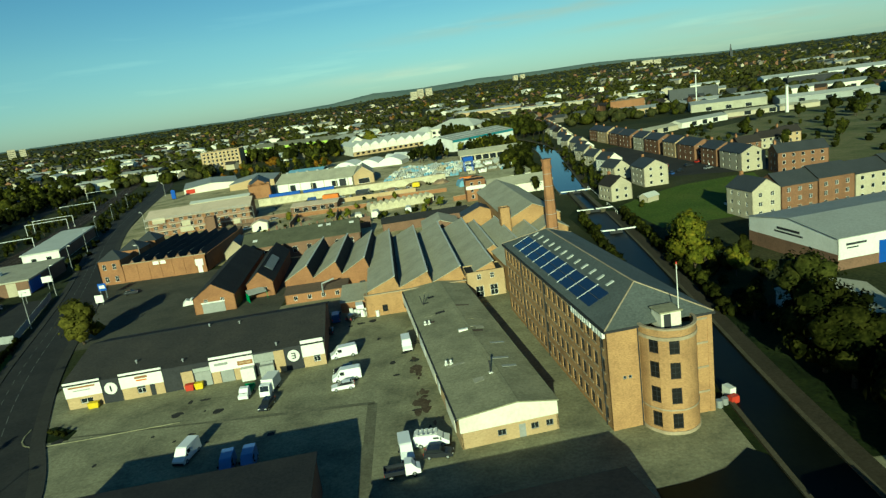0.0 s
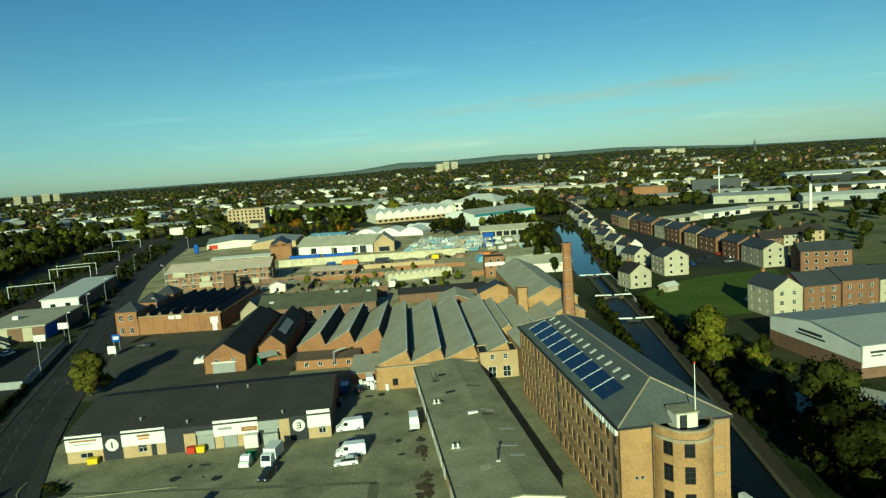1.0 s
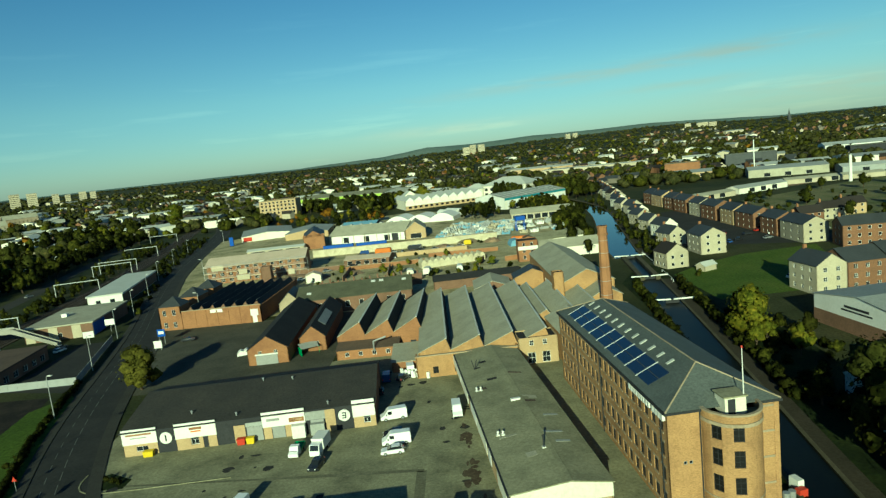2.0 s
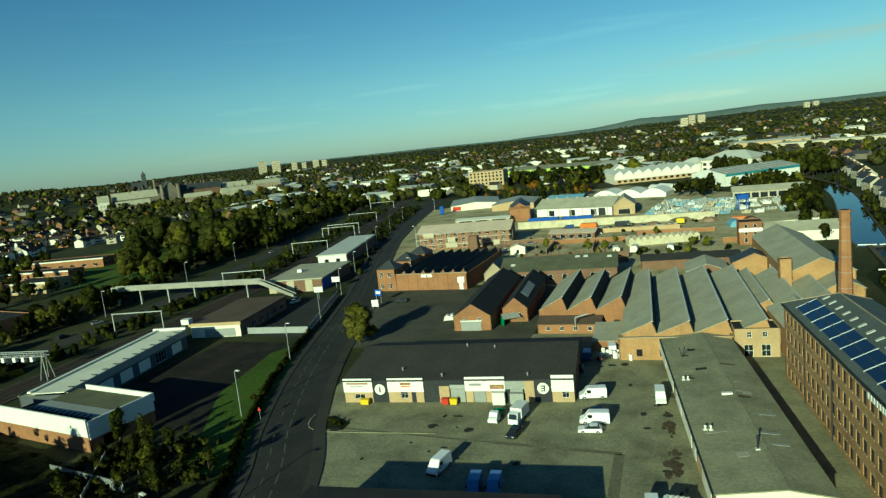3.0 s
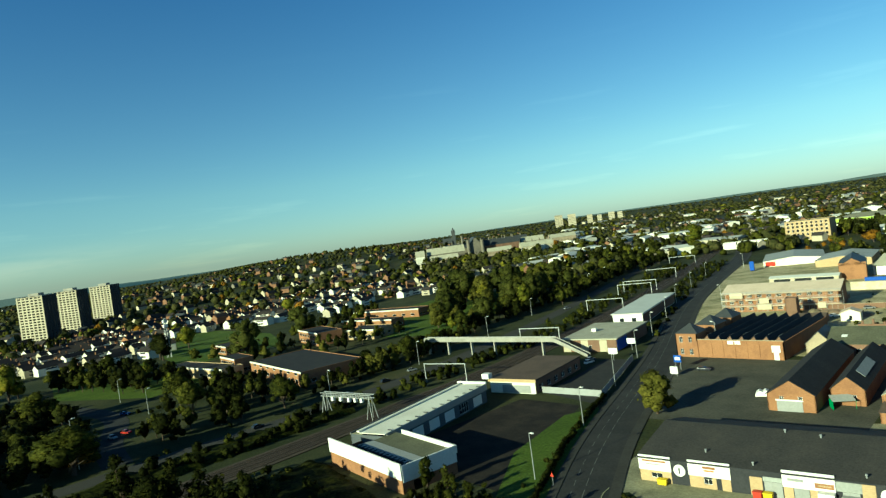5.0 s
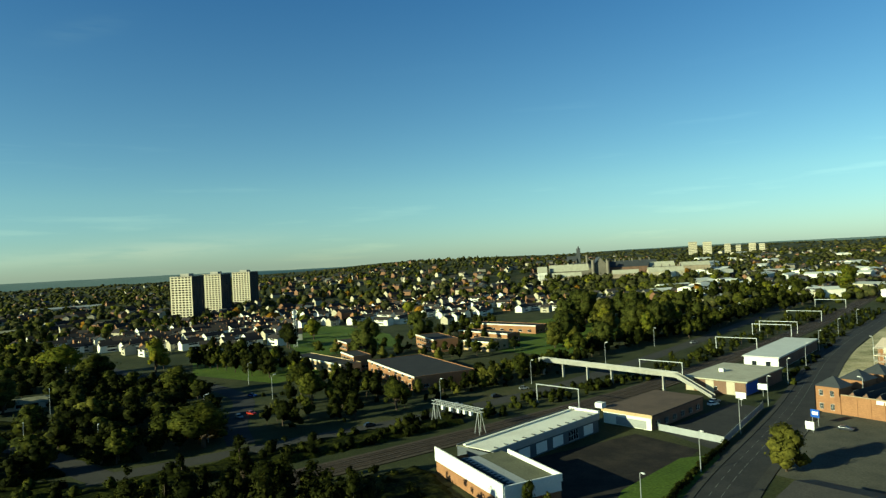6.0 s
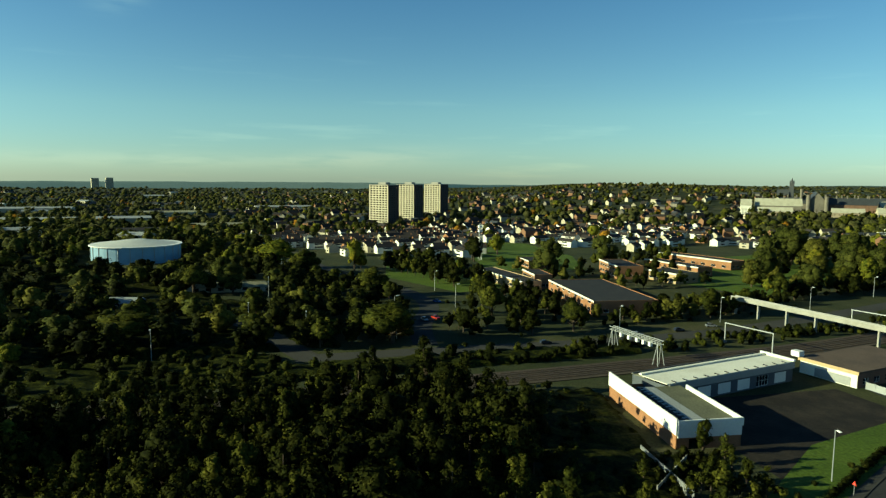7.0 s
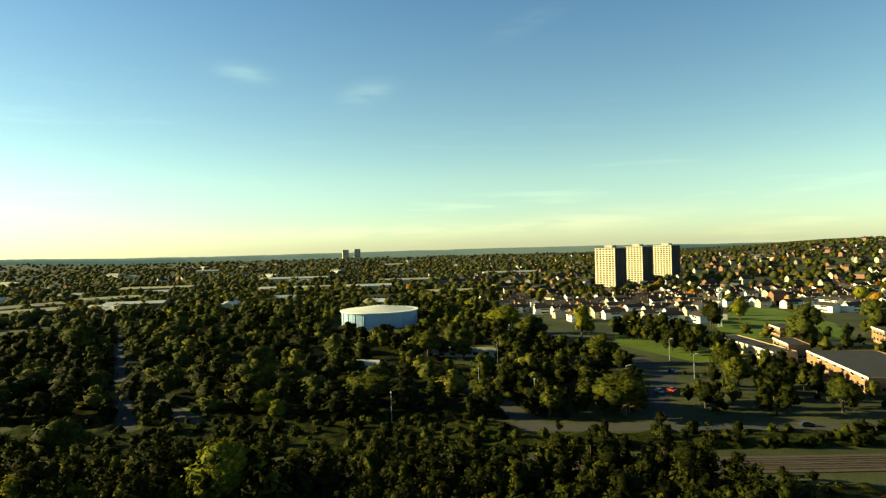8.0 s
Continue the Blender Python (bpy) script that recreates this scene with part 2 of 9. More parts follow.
STEEL = mat("galvanised_steel", (0.3318, 0.3397, 0.3318), 0.45, 0.12, 2.0, (0.2212, 0.2133, 0.1975), 0.4, 0.05, metal=0.4)
SHUTTER = mat("grey_shutter", (0.2607, 0.2607, 0.2449), 0.55, 0.12, 1.0, None, 0.3, 0.1)
CONCRETE = mat("concrete", (0.2844, 0.2686, 0.2291), 0.95, 0.18, 1.0, (0.158, 0.1501, 0.1264), 0.6, 0.2)
ASPHALT = mat("asphalt", (0.027, 0.027, 0.026), 0.95, 0.25, 0.7, (0.046, 0.044, 0.040), 0.7, 0.2)
YARD = mat("worn_yard_concrete", (0.245, 0.233, 0.142), 0.95, 0.30, 0.8, (0.105, 0.10, 0.064), 0.85, 0.2)
PAVING = mat("pavement", (0.045, 0.043, 0.037), 0.95, 0.2, 0.8, (0.03, 0.029, 0.025), 0.6, 0.2)
BALLAST = mat("railway_ballast", (0.0592, 0.0458, 0.0332), 1.0, 0.4, 2.0, (0.0316, 0.0269, 0.019), 0.6, 0.5)
RUST = mat("rusty_rail", (0.158, 0.1027, 0.0711), 0.5, 0.2, 2.0, None, 0.3, 0.1, metal=0.5)
LINE = mat("road_paint", (0.10, 0.098, 0.088), 0.8, 0.3, 2.0, (0.16, 0.16, 0.14), 0.6, 0.0)
DIRT = mat("bare_earth", (0.2054, 0.162, 0.1027), 1.0, 0.3, 0.6, (0.1106, 0.0948, 0.0553), 0.7, 0.4)
BARK = mat("bark", (0.0711, 0.0514, 0.0355), 0.95, 0.3, 3.0, None, 0.4, 0.3)
BLACK = mat("black_rubber", (0.0158, 0.0158, 0.0158), 0.8, 0.2, 2.0, None, 0.2, 0.0)
CAR_WHITE = mat("white_car_paint", (0.72, 0.72, 0.702), 0.25, 0.03, 1.0, (0.585, 0.585, 0.558), 0.2, 0.0, spec=0.5)
CAR_DARK = mat("dark_car_paint", (0.0198, 0.0221, 0.0277), 0.25, 0.05, 1.0, None, 0.2, 0.0, spec=0.5)
CAR_BLUE = mat("blue_car_paint", (0.0237, 0.0553, 0.1738), 0.25, 0.05, 1.0, None, 0.2, 0.0, spec=0.5)
CAR_SILVER = mat("silver_car_paint", (0.316, 0.3239, 0.3318), 0.3, 0.05, 1.0, None, 0.2, 0.0, metal=0.5)
CAR_RED = mat("red_car_paint", (0.3318, 0.0237, 0.0158), 0.25, 0.05, 1.0, None, 0.2, 0.0, spec=0.5)
GLASS = glassy("window_glass", (0.02, 0.024, 0.028), 0.08, 0.25)
# opaque near-black panes: the dark behind the openings is put into the colour
DARK_PANE = mat("grimy_glass", (0.007, 0.007, 0.007), 0.4, 0.2, 2.0, (0.014, 0.013, 0.012), 0.5, 0.0, spec=0.2)
PANEL = glassy("dark_solar_glass", (0.012, 0.022, 0.05), 0.12, 0.0)
WATER = mat("canal_water", (0.0032, 0.004, 0.0032), 0.06, 0.2, 0.5, None, 0.4, 0.03, spec=0.12)
# darker, duller copy of the canal water where the lower pound is shaded
SHADED_WATER = mat("weedy_canal_water", (0.0045, 0.0055, 0.0035), 0.35, 0.3, 0.6, (0.009, 0.011, 0.005), 0.5, 0.03, spec=0.05)
BUFF_ROOF = mat("buff_sheet", (0.52, 0.42, 0.31), 0.85, 0.15, 1.0, (0.40, 0.32, 0.23), 0.6, 0.2, per=0.06, streak=2.0)
RUBBLE = mat("brick_rubble", (0.237, 0.162, 0.1027), 1.0, 0.4, 1.5, (0.1264, 0.1027, 0.0711), 0.7, 0.4)
TARP = mat("pale_blue_tarpaulin", (0.1738, 0.316, 0.4108), 0.5, 0.15, 1.0, (0.1185, 0.2212, 0.316), 0.5, 0.3)
GRASS = mixed("grass", [(0.007, 0.010, 0.003), (0.014, 0.021, 0.005), (0.027, 0.034, 0.008)], 0.12)
FIELD = mixed("park_grass", [(0.036, 0.058, 0.008), (0.06, 0.09, 0.012), (0.085, 0.105, 0.018)], 0.03)
LAND = mixed("land", [(0.014, 0.019, 0.007), (0.026, 0.031, 0.011), (0.042, 0.044, 0.017), (0.062, 0.056, 0.027)], 0.02)
LEAF = leafy("green_leaves", [(0.014, 0.017, 0.004), (0.034, 0.037, 0.006), (0.078, 0.074, 0.012)])
# darker than the foliage itself; part of the woods' shade is in this colour
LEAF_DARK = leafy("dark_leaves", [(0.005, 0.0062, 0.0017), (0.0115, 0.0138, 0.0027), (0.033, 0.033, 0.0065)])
LEAF_YELLOW = leafy("yellowing_leaves", [(0.045, 0.0558, 0.0081), (0.1035, 0.1035, 0.0126), (0.171, 0.135, 0.0162)])
LEAF_ORANGE = leafy("orange_leaves", [(0.081, 0.045, 0.009), (0.171, 0.081, 0.0108), (0.27, 0.135, 0.0162)])
LEAF_PALE = leafy("willow_leaves", [(0.018, 0.022, 0.005), (0.038, 0.042, 0.009), (0.068, 0.068, 0.015)])
RUBBLE_GROUND = mixed("works_earth", [(0.12, 0.115, 0.055), (0.27, 0.24, 0.125), (0.42, 0.36, 0.21), (0.28, 0.245, 0.15)], 0.06)
HEATH = mixed("heath", [(0.055, 0.065, 0.022), (0.10, 0.105, 0.042), (0.16, 0.145, 0.07), (0.08, 0.095, 0.03)], 0.03)
TOWPATH = mat("trodden_earth", (0.045, 0.038, 0.025), 1.0, 0.3, 0.8, (0.027, 0.025, 0.016), 0.6, 0.3)
OLD_COPING = mat("mossy_coping", (0.0869, 0.0751, 0.0474), 0.95, 0.3, 1.0, (0.0395, 0.0395, 0.0237), 0.6, 0.2)
BRICK_HOUSE = mat("dull_house_brick", (0.1857, 0.0988, 0.0553), 0.9, 0.25, 1.0, (0.1185, 0.0632, 0.0395), 0.6, 0.25, per=0.15)
OLD_ASPHALT = mat("old_asphalt", (0.080, 0.076, 0.055), 0.95, 0.3, 0.7, (0.042, 0.041, 0.031), 0.75, 0.2)
LEAF_OLIVE = leafy("olive_leaves", [(0.035, 0.035, 0.007), (0.066, 0.063, 0.012), (0.10, 0.09, 0.017)])
# leaves lightened and greyed, which puts the haze of distance into their colour
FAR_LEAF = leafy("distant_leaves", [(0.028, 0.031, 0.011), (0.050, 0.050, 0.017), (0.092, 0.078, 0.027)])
# brown ground taken near-black, so that the depot's shade is in the colour
SHADED_EARTH = mat("dark_broken_ground", (0.014, 0.012, 0.010), 1.0, 0.35, 0.8, (0.045, 0.036, 0.025), 0.6, 0.3)
# brick turned blue-grey: the shade on the depot wing's wall, put into its colour
SHADED_BRICK = mat("painted_blue_grey_brick", (0.085, 0.095, 0.105), 0.85, 0.2, 1.0, (0.06, 0.062, 0.065), 0.6, 0.2, streak=2.0)
# haze is put into the hills' colour, along with a faint blue-grey glow
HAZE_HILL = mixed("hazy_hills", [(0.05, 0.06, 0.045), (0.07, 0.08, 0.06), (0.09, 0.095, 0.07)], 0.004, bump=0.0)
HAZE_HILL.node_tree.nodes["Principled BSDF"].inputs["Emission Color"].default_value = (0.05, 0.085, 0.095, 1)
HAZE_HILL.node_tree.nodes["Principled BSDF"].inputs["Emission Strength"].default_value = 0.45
OLIVE_SLATE = mat("mossy_slate", (0.105, 0.105, 0.066), 0.9, 0.28, 0.9, (0.06, 0.062, 0.042), 0.7, 0.3)
DARK_CONCRETE = mat("damp_concrete", (0.115, 0.108, 0.070), 0.95, 0.3, 0.8, (0.19, 0.18, 0.115), 0.8, 0.2)
RUST_STAIN = mat("rust_stained_concrete", (0.062, 0.045, 0.030), 0.95, 0.35, 0.9, (0.13, 0.105, 0.068), 0.75, 0.2)
UNIT_ROOF = mat("brown_grey_roof_sheet", (0.040, 0.038, 0.034), 0.9, 0.3, 1.0, (0.062, 0.056, 0.046), 0.6, 0.2)
VAN_BLUE = mat("pale_blue_van_paint", (0.10, 0.17, 0.38), 0.3, 0.05, 1.0, None, 0.2, 0.0, spec=0.5)
DIRTY_CREAM = mat("stained_cream_render", (0.50, 0.45, 0.31), 0.9, 0.25, 1.2, (0.30, 0.26, 0.17), 0.75, 0.2, streak=0.4)
SOOT_STONE = mat("sooty_sandstone", (0.17, 0.15, 0.115), 0.9, 0.25, 0.6, (0.08, 0.072, 0.058), 0.6, 0.2, streak=2.0)
MILL_SLATE = mat("weathered_slate", (0.098, 0.108, 0.100), 0.7, 0.3, 1.2, (0.06, 0.066, 0.062), 0.5, 0.2, per=0.08, streak=2.0)

# ---- builders ----
class Geo:
    """Collects vertices and faces of one part."""

    def __init__(self):
        self.v, self.f = [], []

    def face(self, *pts):
        k = len(self.v)
        self.v.extend(tuple(p) for p in pts)
        self.f.append(tuple(range(k, k + len(pts))))
        return self

    def box(self, x0, x1, y0, y1, z0, z1):
        k = len(self.v)
        self.v += [(x0, y0, z0), (x1, y0, z0), (x1, y1, z0), (x0, y1, z0), (x0, y0, z1), (x1, y0, z1), (x1, y1, z1), (x0, y1, z1)]
        self.f += [tuple(k + i for i in q) for q in ((0, 3, 2, 1), (4, 5, 6, 7), (0, 1, 5, 4), (1, 2, 6, 5), (2, 3, 7, 6), (3, 0, 4, 7))]
        return self

    def prism(self, poly, a, b, axis="y"):
        """A closed outline in (x, z) swept along y, in (y, z) along x, or in (x, y) along z."""
        put = {"y": lambda p, w: (p[0], w, p[1]), "x": lambda p, w: (w, p[0], p[1]), "z": lambda p, w: (p[0], p[1], w)}[axis]
        k, n = len(self.v), len(poly)
        self.v += [put(p, a) for p in poly] + [put(p, b) for p in poly]
        self.f += [tuple(range(k, k + n)), tuple(range(k + 2 * n - 1, k + n - 1, -1))]
        self.f += [(k + i, k + n + i, k + n + (i + 1) % n, k + (i + 1) % n) for i in range(n)]
        return self

    def slab(self, a, b, c, d, t):
        """A sheet of thickness t under the four corners."""
        a, b, c, d = (Vector(p) for p in (a, b, c, d))
        nn = (b - a).cross(d - a).normalized()
        if nn.z < 0:
            nn = -nn
        k = len(self.v)
        self.v += [tuple(p) for p in (a, b, c, d)] + [tuple(p - nn * t) for p in (a, b, c, d)]
        self.f += [tuple(k + i for i in q) for q in ((0, 1, 2, 3), (7, 6, 5, 4), (0, 4, 5, 1), (1, 5, 6, 2), (2, 6, 7, 3), (3, 7, 4, 0))]
        return self

    def rod(self, a, b, r, r2=None, n=6):
        a, b = Vector(a), Vector(b)
        r2 = r if r2 is None else r2
        d = (b - a).normalized()
        s = d.cross(Vector((0, 0, 1)) if abs(d.z) < 0.9 else Vector((1, 0, 0))).normalized()
        u = d.cross(s)
        k = len(self.v)
        for c, rr in ((a, r), (b, r2)):
            for i in range(n):
                w = math.tau * i / n
                self.v.append(tuple(c + (s * math.cos(w) + u * math.sin(w)) * rr))
        self.f += [(k + i, k + (i + 1) % n, k + n + (i + 1) % n, k + n + i) for i in range(n)]
        self.f += [tuple(range(k + n - 1, k - 1, -1)), tuple(range(k + n, k + 2 * n))]
        return self

    def wall(self, p0, p1, z0, z1, holes=(), d=0.3):
        """A wall of thickness d along p0 to p1 (outside on the right hand), with holes (u0, u1, w0, w1) through it."""
        ax, ay = p1[0] - p0[0], p1[1] - p0[1]
        L = math.hypot(ax, ay)
        ax, ay = ax / L, ay / L
        ox, oy = -ay * d, ax * d
        us = sorted({0.0, L, *(h[0] for h in holes), *(h[1] for h in holes)})
        ws = sorted({z0, z1, *(h[2] for h in holes), *(h[3] for h in holes)})

        def P(u, w, inn):
            return (p0[0] + ax * u + ox * inn, p0[1] + ay * u + oy * inn, w)

        inside = lambda u, w: any(h[0] < u < h[1] and h[2] < w < h[3] for h in holes)
        for i in range(len(us) - 1):
            j = 0
            while j < len(ws) - 1:
                um = (us[i] + us[i + 1]) / 2
                if inside(um, (ws[j] + ws[j + 1]) / 2):
                    j += 1
                    continue
                k = j
                while k + 1 < len(ws) - 1 and not inside(um, (ws[k + 1] + ws[k + 2]) / 2):
                    k += 1
                for inn in (0, 1):
                    self.face(P(us[i], ws[j], inn), P(us[i + 1], ws[j], inn), P(us[i + 1], ws[k + 1], inn), P(us[i], ws[k + 1], inn))
                j = k + 1
        for u0, u1, w0, w1 in list(holes) + [(0, L, z0, z1)]:
            for (ua, wa), (ub, wb) in (((u0, w0), (u1, w0)), ((u1, w0), (u1, w1)), ((u1, w1), (u0, w1)), ((u0, w1), (u0, w0))):
                self.face(P(ua, wa, 0), P(ub, wb, 0), P(ub, wb, 1), P(ua, wa, 1))
        return self

    def mesh(self, name, material):
        me = bpy.data.meshes.new(name)
        me.from_pydata(self.v, [], self.f)
        if material:
            me.materials.append(material)
        return me


def part(name, g, material, parent, label="", at=None):
    """Links a Geo (or a mesh) as one mesh under a thing or a part."""
    me = g.mesh(name, material) if isinstance(g, Geo) else g
    ob = new(name, me)
    ob.parent = parent
    if at is not None:
        ob.matrix_basis = at
    return tagged(ob, label)


def thing(name, label, category, x, y, z=0.0, turn=0.0, group="", kind=""):
    ob = new(name)
    ob.empty_display_size = 0.5
    ob.matrix_basis = pose(x, y, z, 0, 0, turn)
    return tagged(ob, label, category, group, kind)


def sheet(name, g, material, label, category, kind="structure"):
    return tagged(new(name, g.mesh(name, material)), label, category, "", kind)


made_meshes = {}
FOOT = [(-1.2, 84.6, radians(8.2), 14.6, 67), (20.5, 84, radians(6.9), 15.5, 58), (-76, 119, radians(6), 50, 27), (-153.5, 93.4, radians(-7.6), 36, 16), (-153.5, 106, radians(-7.6), 14, 52), (-139, 312, radians(4.5), 50, 17)]  # plans that trees keep clear of


def lattice(w, h, nx, ny, rim, bar, y0, y1):
    """A window frame with its bars as one connected grid, nx by ny openings."""
    def cuts(L, n):
        out = [0.0, rim]
        for i in range(1, n):
            m = L * i / n
            out += [m - bar / 2, m + bar / 2]
        return out + [L - rim, L]
    xs, zs = cuts(w, nx), cuts(h, ny)
    v, f, at = [], [], {}

    def p(i, j, k):
        if (i, j, k) not in at:
            at[i, j, k] = len(v)
            v.append((xs[i], (y0, y1)[k], zs[j]))
        return at[i, j, k]

    solid = lambda i, j: 0 <= i < len(xs) - 1 and 0 <= j < len(zs) - 1 and (i % 2 == 0 or j % 2 == 0)
    for i in range(len(xs) - 1):
        for j in range(len(zs) - 1):
            if not solid(i, j):
                continue
            f.append((p(i, j, 0), p(i + 1, j, 0), p(i + 1, j + 1, 0), p(i, j + 1, 0)))
            if not solid(i - 1, j):
                f.append((p(i, j, 1), p(i, j, 0), p(i, j + 1, 0), p(i, j + 1, 1)))
            if not solid(i + 1, j):
                f.append((p(i + 1, j, 0), p(i + 1, j, 1), p(i + 1, j + 1, 1), p(i + 1, j + 1, 0)))
            if not solid(i, j - 1):
                f.append((p(i, j, 1), p(i + 1, j, 1), p(i + 1, j, 0), p(i, j, 0)))
            if not solid(i, j + 1):
                f.append((p(i, j + 1, 0), p(i + 1, j + 1, 0), p(i + 1, j + 1, 1), p(i, j + 1, 1)))
    return v, f


def pane_meshes(w, h, style, frame_mat):
    key = (round(w, 2), round(h, 2), style, frame_mat.name)
    if key not in made_meshes:
        g = Geo()
        g.v, g.f = lattice(w, h, style[0], style[1], 0.07, 0.05, -0.04, 0.04)
        made_meshes[key] = (g.mesh("window", frame_mat), Geo().box(0.07, w - 0.07, 0.02, 0.035, 0.07, h - 0.07).mesh("pane", DARK_PANE if frame_mat is CLAD_DARK else GLASS))
    return made_meshes[key]


def window(parent, p0, p1, hole, inset=0.15, style=(2, 2), frame_mat=None, name="window", one=False):
    """A framed pane set into a hole of the wall p0 to p1; one: frame and pane in a single far-off piece."""
    ax, ay = p1[0] - p0[0], p1[1] - p0[1]
    L = math.hypot(ax, ay)
    ax, ay = ax / L, ay / L
    u0, u1, w0, w1 = hole
    a, b = pane_meshes(u1 - u0, w1 - w0, style, frame_mat or WHITE)
    m = Matrix.Translation((p0[0] + ax * u0 - ay * inset, p0[1] + ay * u0 + ax * inset, w0)) @ Matrix.Rotation(math.atan2(ay, ax), 4, "Z")
    if one:
        w, h = u1 - u0, w1 - w0
        key = ("one", round(w, 2), round(h, 2))
        if key not in made_meshes:
            v, f = lattice(w, h, 1, 1, 0.08, 0.06, -0.03, 0.05)
            k = len(f)
            f.append((0, 1, 2, 3))
            x0, x1, z0, z1 = 0.08, w - 0.08, 0.08, h - 0.08
            inner = {}
            for n_, q in enumerate(v):
                inner[round(q[0], 4), round(q[1], 4), round(q[2], 4)] = n_
            f[k] = tuple(inner[round(x, 4), 0.05, round(z, 4)] for x, z in ((x0, z0), (x1, z0), (x1, z1), (x0, z1)))
            me = bpy.data.meshes.new("window")
            me.from_pydata(v, [], f)
            me.materials.append(GLASS)
            me.materials.append(WHITE)
            for i, p in enumerate(me.polygons):
                p.material_index = 0 if i == k else 1
            made_meshes[key] = me
        return part(name, made_meshes[key], None, parent, "", m)
    f = part(name, a, None, parent, "", m)
    part("pane", b, None, f)
    return f


def panel(parent, name, p0, p1, hole, material, out=0.06, label=""):
    """A board fixed on the face of the wall p0 to p1."""
    ax, ay = p1[0] - p0[0], p1[1] - p0[1]
    L = math.hypot(ax, ay)
    u0, u1, w0, w1 = hole
    key = ("panel", name, round(u1 - u0, 2), round(w1 - w0, 2), round(out, 3), material.name)
    if key not in made_meshes:
        made_meshes[key] = Geo().box(0, u1 - u0, -out, 0.02, 0, w1 - w0).mesh(name, material)
    m = Matrix.Translation((p0[0] + ax / L * u0, p0[1] + ay / L * u0, w0)) @ Matrix.Rotation(math.atan2(ay, ax), 4, "Z")
    return part(name, made_meshes[key], None, parent, label, m)


def grid_holes(L, n, w, rows, margin=1.0):
    """n holes of width w along a wall of length L, in rows of (sill, head)."""
    s = (L - 2 * margin) / n
    return [(margin + s * (i + 0.5) - w / 2, margin + s * (i + 0.5) + w / 2, a, b) for a, b in rows for i in range(n)]


def ridge_roof(W, D, e, h, over=0.3, t=0.15, along="x"):
    """Two roof sheets over a W by D plan; the ridge runs along x or y at height h, the eaves at e."""
    g = Geo()
    if along == "x":
        k = (h - e) / (D / 2)
        a = e - over * k
        g.slab((-over, -over, a), (W + over, -over, a), (W + over, D / 2, h), (-over, D / 2, h), t)
        g.slab((-over, D + over, a), (W + over, D + over, a), (W + over, D / 2, h), (-over, D / 2, h), t)
    else:
        k = (h - e) / (W / 2)
        a = e - over * k
        g.slab((-over, -over, a), (-over, D + over, a), (W / 2, D + over, h), (W / 2, -over, h), t)
        g.slab((W + over, -over, a), (W + over, D + over, a), (W / 2, D + over, h), (W / 2, -over, h), t)
    return g


def gable_ends(W, D, e, h, along="x", t=0.25):
    g = Geo()
    if along == "x":
        for x in (0, W - t):
            g.prism([(0, e), (D, e), (D / 2, h - 0.16)], x, x + t, "x")
    else:
        for y in (0, D - t):
            g.prism([(0, e), (W, e), (W / 2, h - 0.16)], y, y + t, "y")
    return g


def hall(name, label, category, x, y, turn, W, D, e, h, wall_mat, roof_mat, along="x", wins=(), group="", frame_mat=None, over=0.3, z=0.0, style=(2, 2)):
    """A plain building: four walls with holes, two roof sheets, gables. wins: (side, n, w, rows, margin) with side 0 front, 1 right, 2 back, 3 left."""
    t = thing(name, label, category, x, y, z, turn, group)
    FOOT.append((x, y, radians(turn), W, D))
    c = [(0, 0), (W, 0), (W, D), (0, D)]
    g = Geo()
    cut = []
    for s in range(4):
        p0, p1 = c[s], c[(s + 1) % 4]
        L = math.hypot(p1[0] - p0[0], p1[1] - p0[1])
        hs = [hh for q in wins if q[0] == s for hh in grid_holes(L, q[1], q[2], q[3], q[4] if len(q) > 4 else 1.0)]
        g.wall(p0, p1, -0.3, e, hs, 0.25)
        cut += [(p0, p1, hh) for hh in hs]
    if h > e:
        gg = gable_ends(W, D, e, h, along)
        g.v, k = g.v + gg.v, len(g.v)
        g.f += [tuple(i + k for i in q) for q in gg.f]
    part("wall", g, wall_mat, t)
    if h > e:
        part("roof", ridge_roof(W, D, e, h, over, 0.15, along), roof_mat, t)
    else:
        part("roof", Geo().box(0.25, W - 0.25, 0.25, D - 0.25, e - 0.5, e - 0.25), roof_mat, t)
    for p0, p1, hh in cut:
        window(t, p0, p1, hh, 0.12, style, frame_mat, "window", math.hypot(x, y) > 230)
    return t

# ---- the setting ----
RIDGE = [(-180, 40), (-60, 34), (-35, 30), (-24, 42), (-15, 66), (-5, 60), (4, 48), (10, 36), (25, 38), (35, 42), (48, 38), (60, 40), (70, 14), (85, 8), (100, 6), (115, 10), (130, 34), (180, 40)]


def ridge_height(yaw):
    for (a, p), (b, q) in zip(RIDGE, RIDGE[1:]):
        if a <= yaw <= b:
            s = (yaw - a) / (b - a)
            return p + (q - p) * s * s * (3 - 2 * s)
    return 40.0


def land(x, y):
    """The height of the ground."""
    r = math.hypot(x, y)
    if r < 900:
        return 0.0
    s = min(1.0, (r - 900) / 3300)
    s = s * s * (3 - 2 * s) * 0.6 + s * 0.4
    rise = 3 * math.exp(-((x + 1066) ** 2 + (y - 1058) ** 2) / 220 ** 2)
    rise += 40 * math.exp(-((x + 1430) ** 2 + (y - 920) ** 2) / 460 ** 2)
    return rise + ridge_height(math.degrees(math.atan2(-x, y))) * s + noise.noise(Vector((x, y, 0)) * 0.0022) * 13 * s * (1 - 0.5 * s)


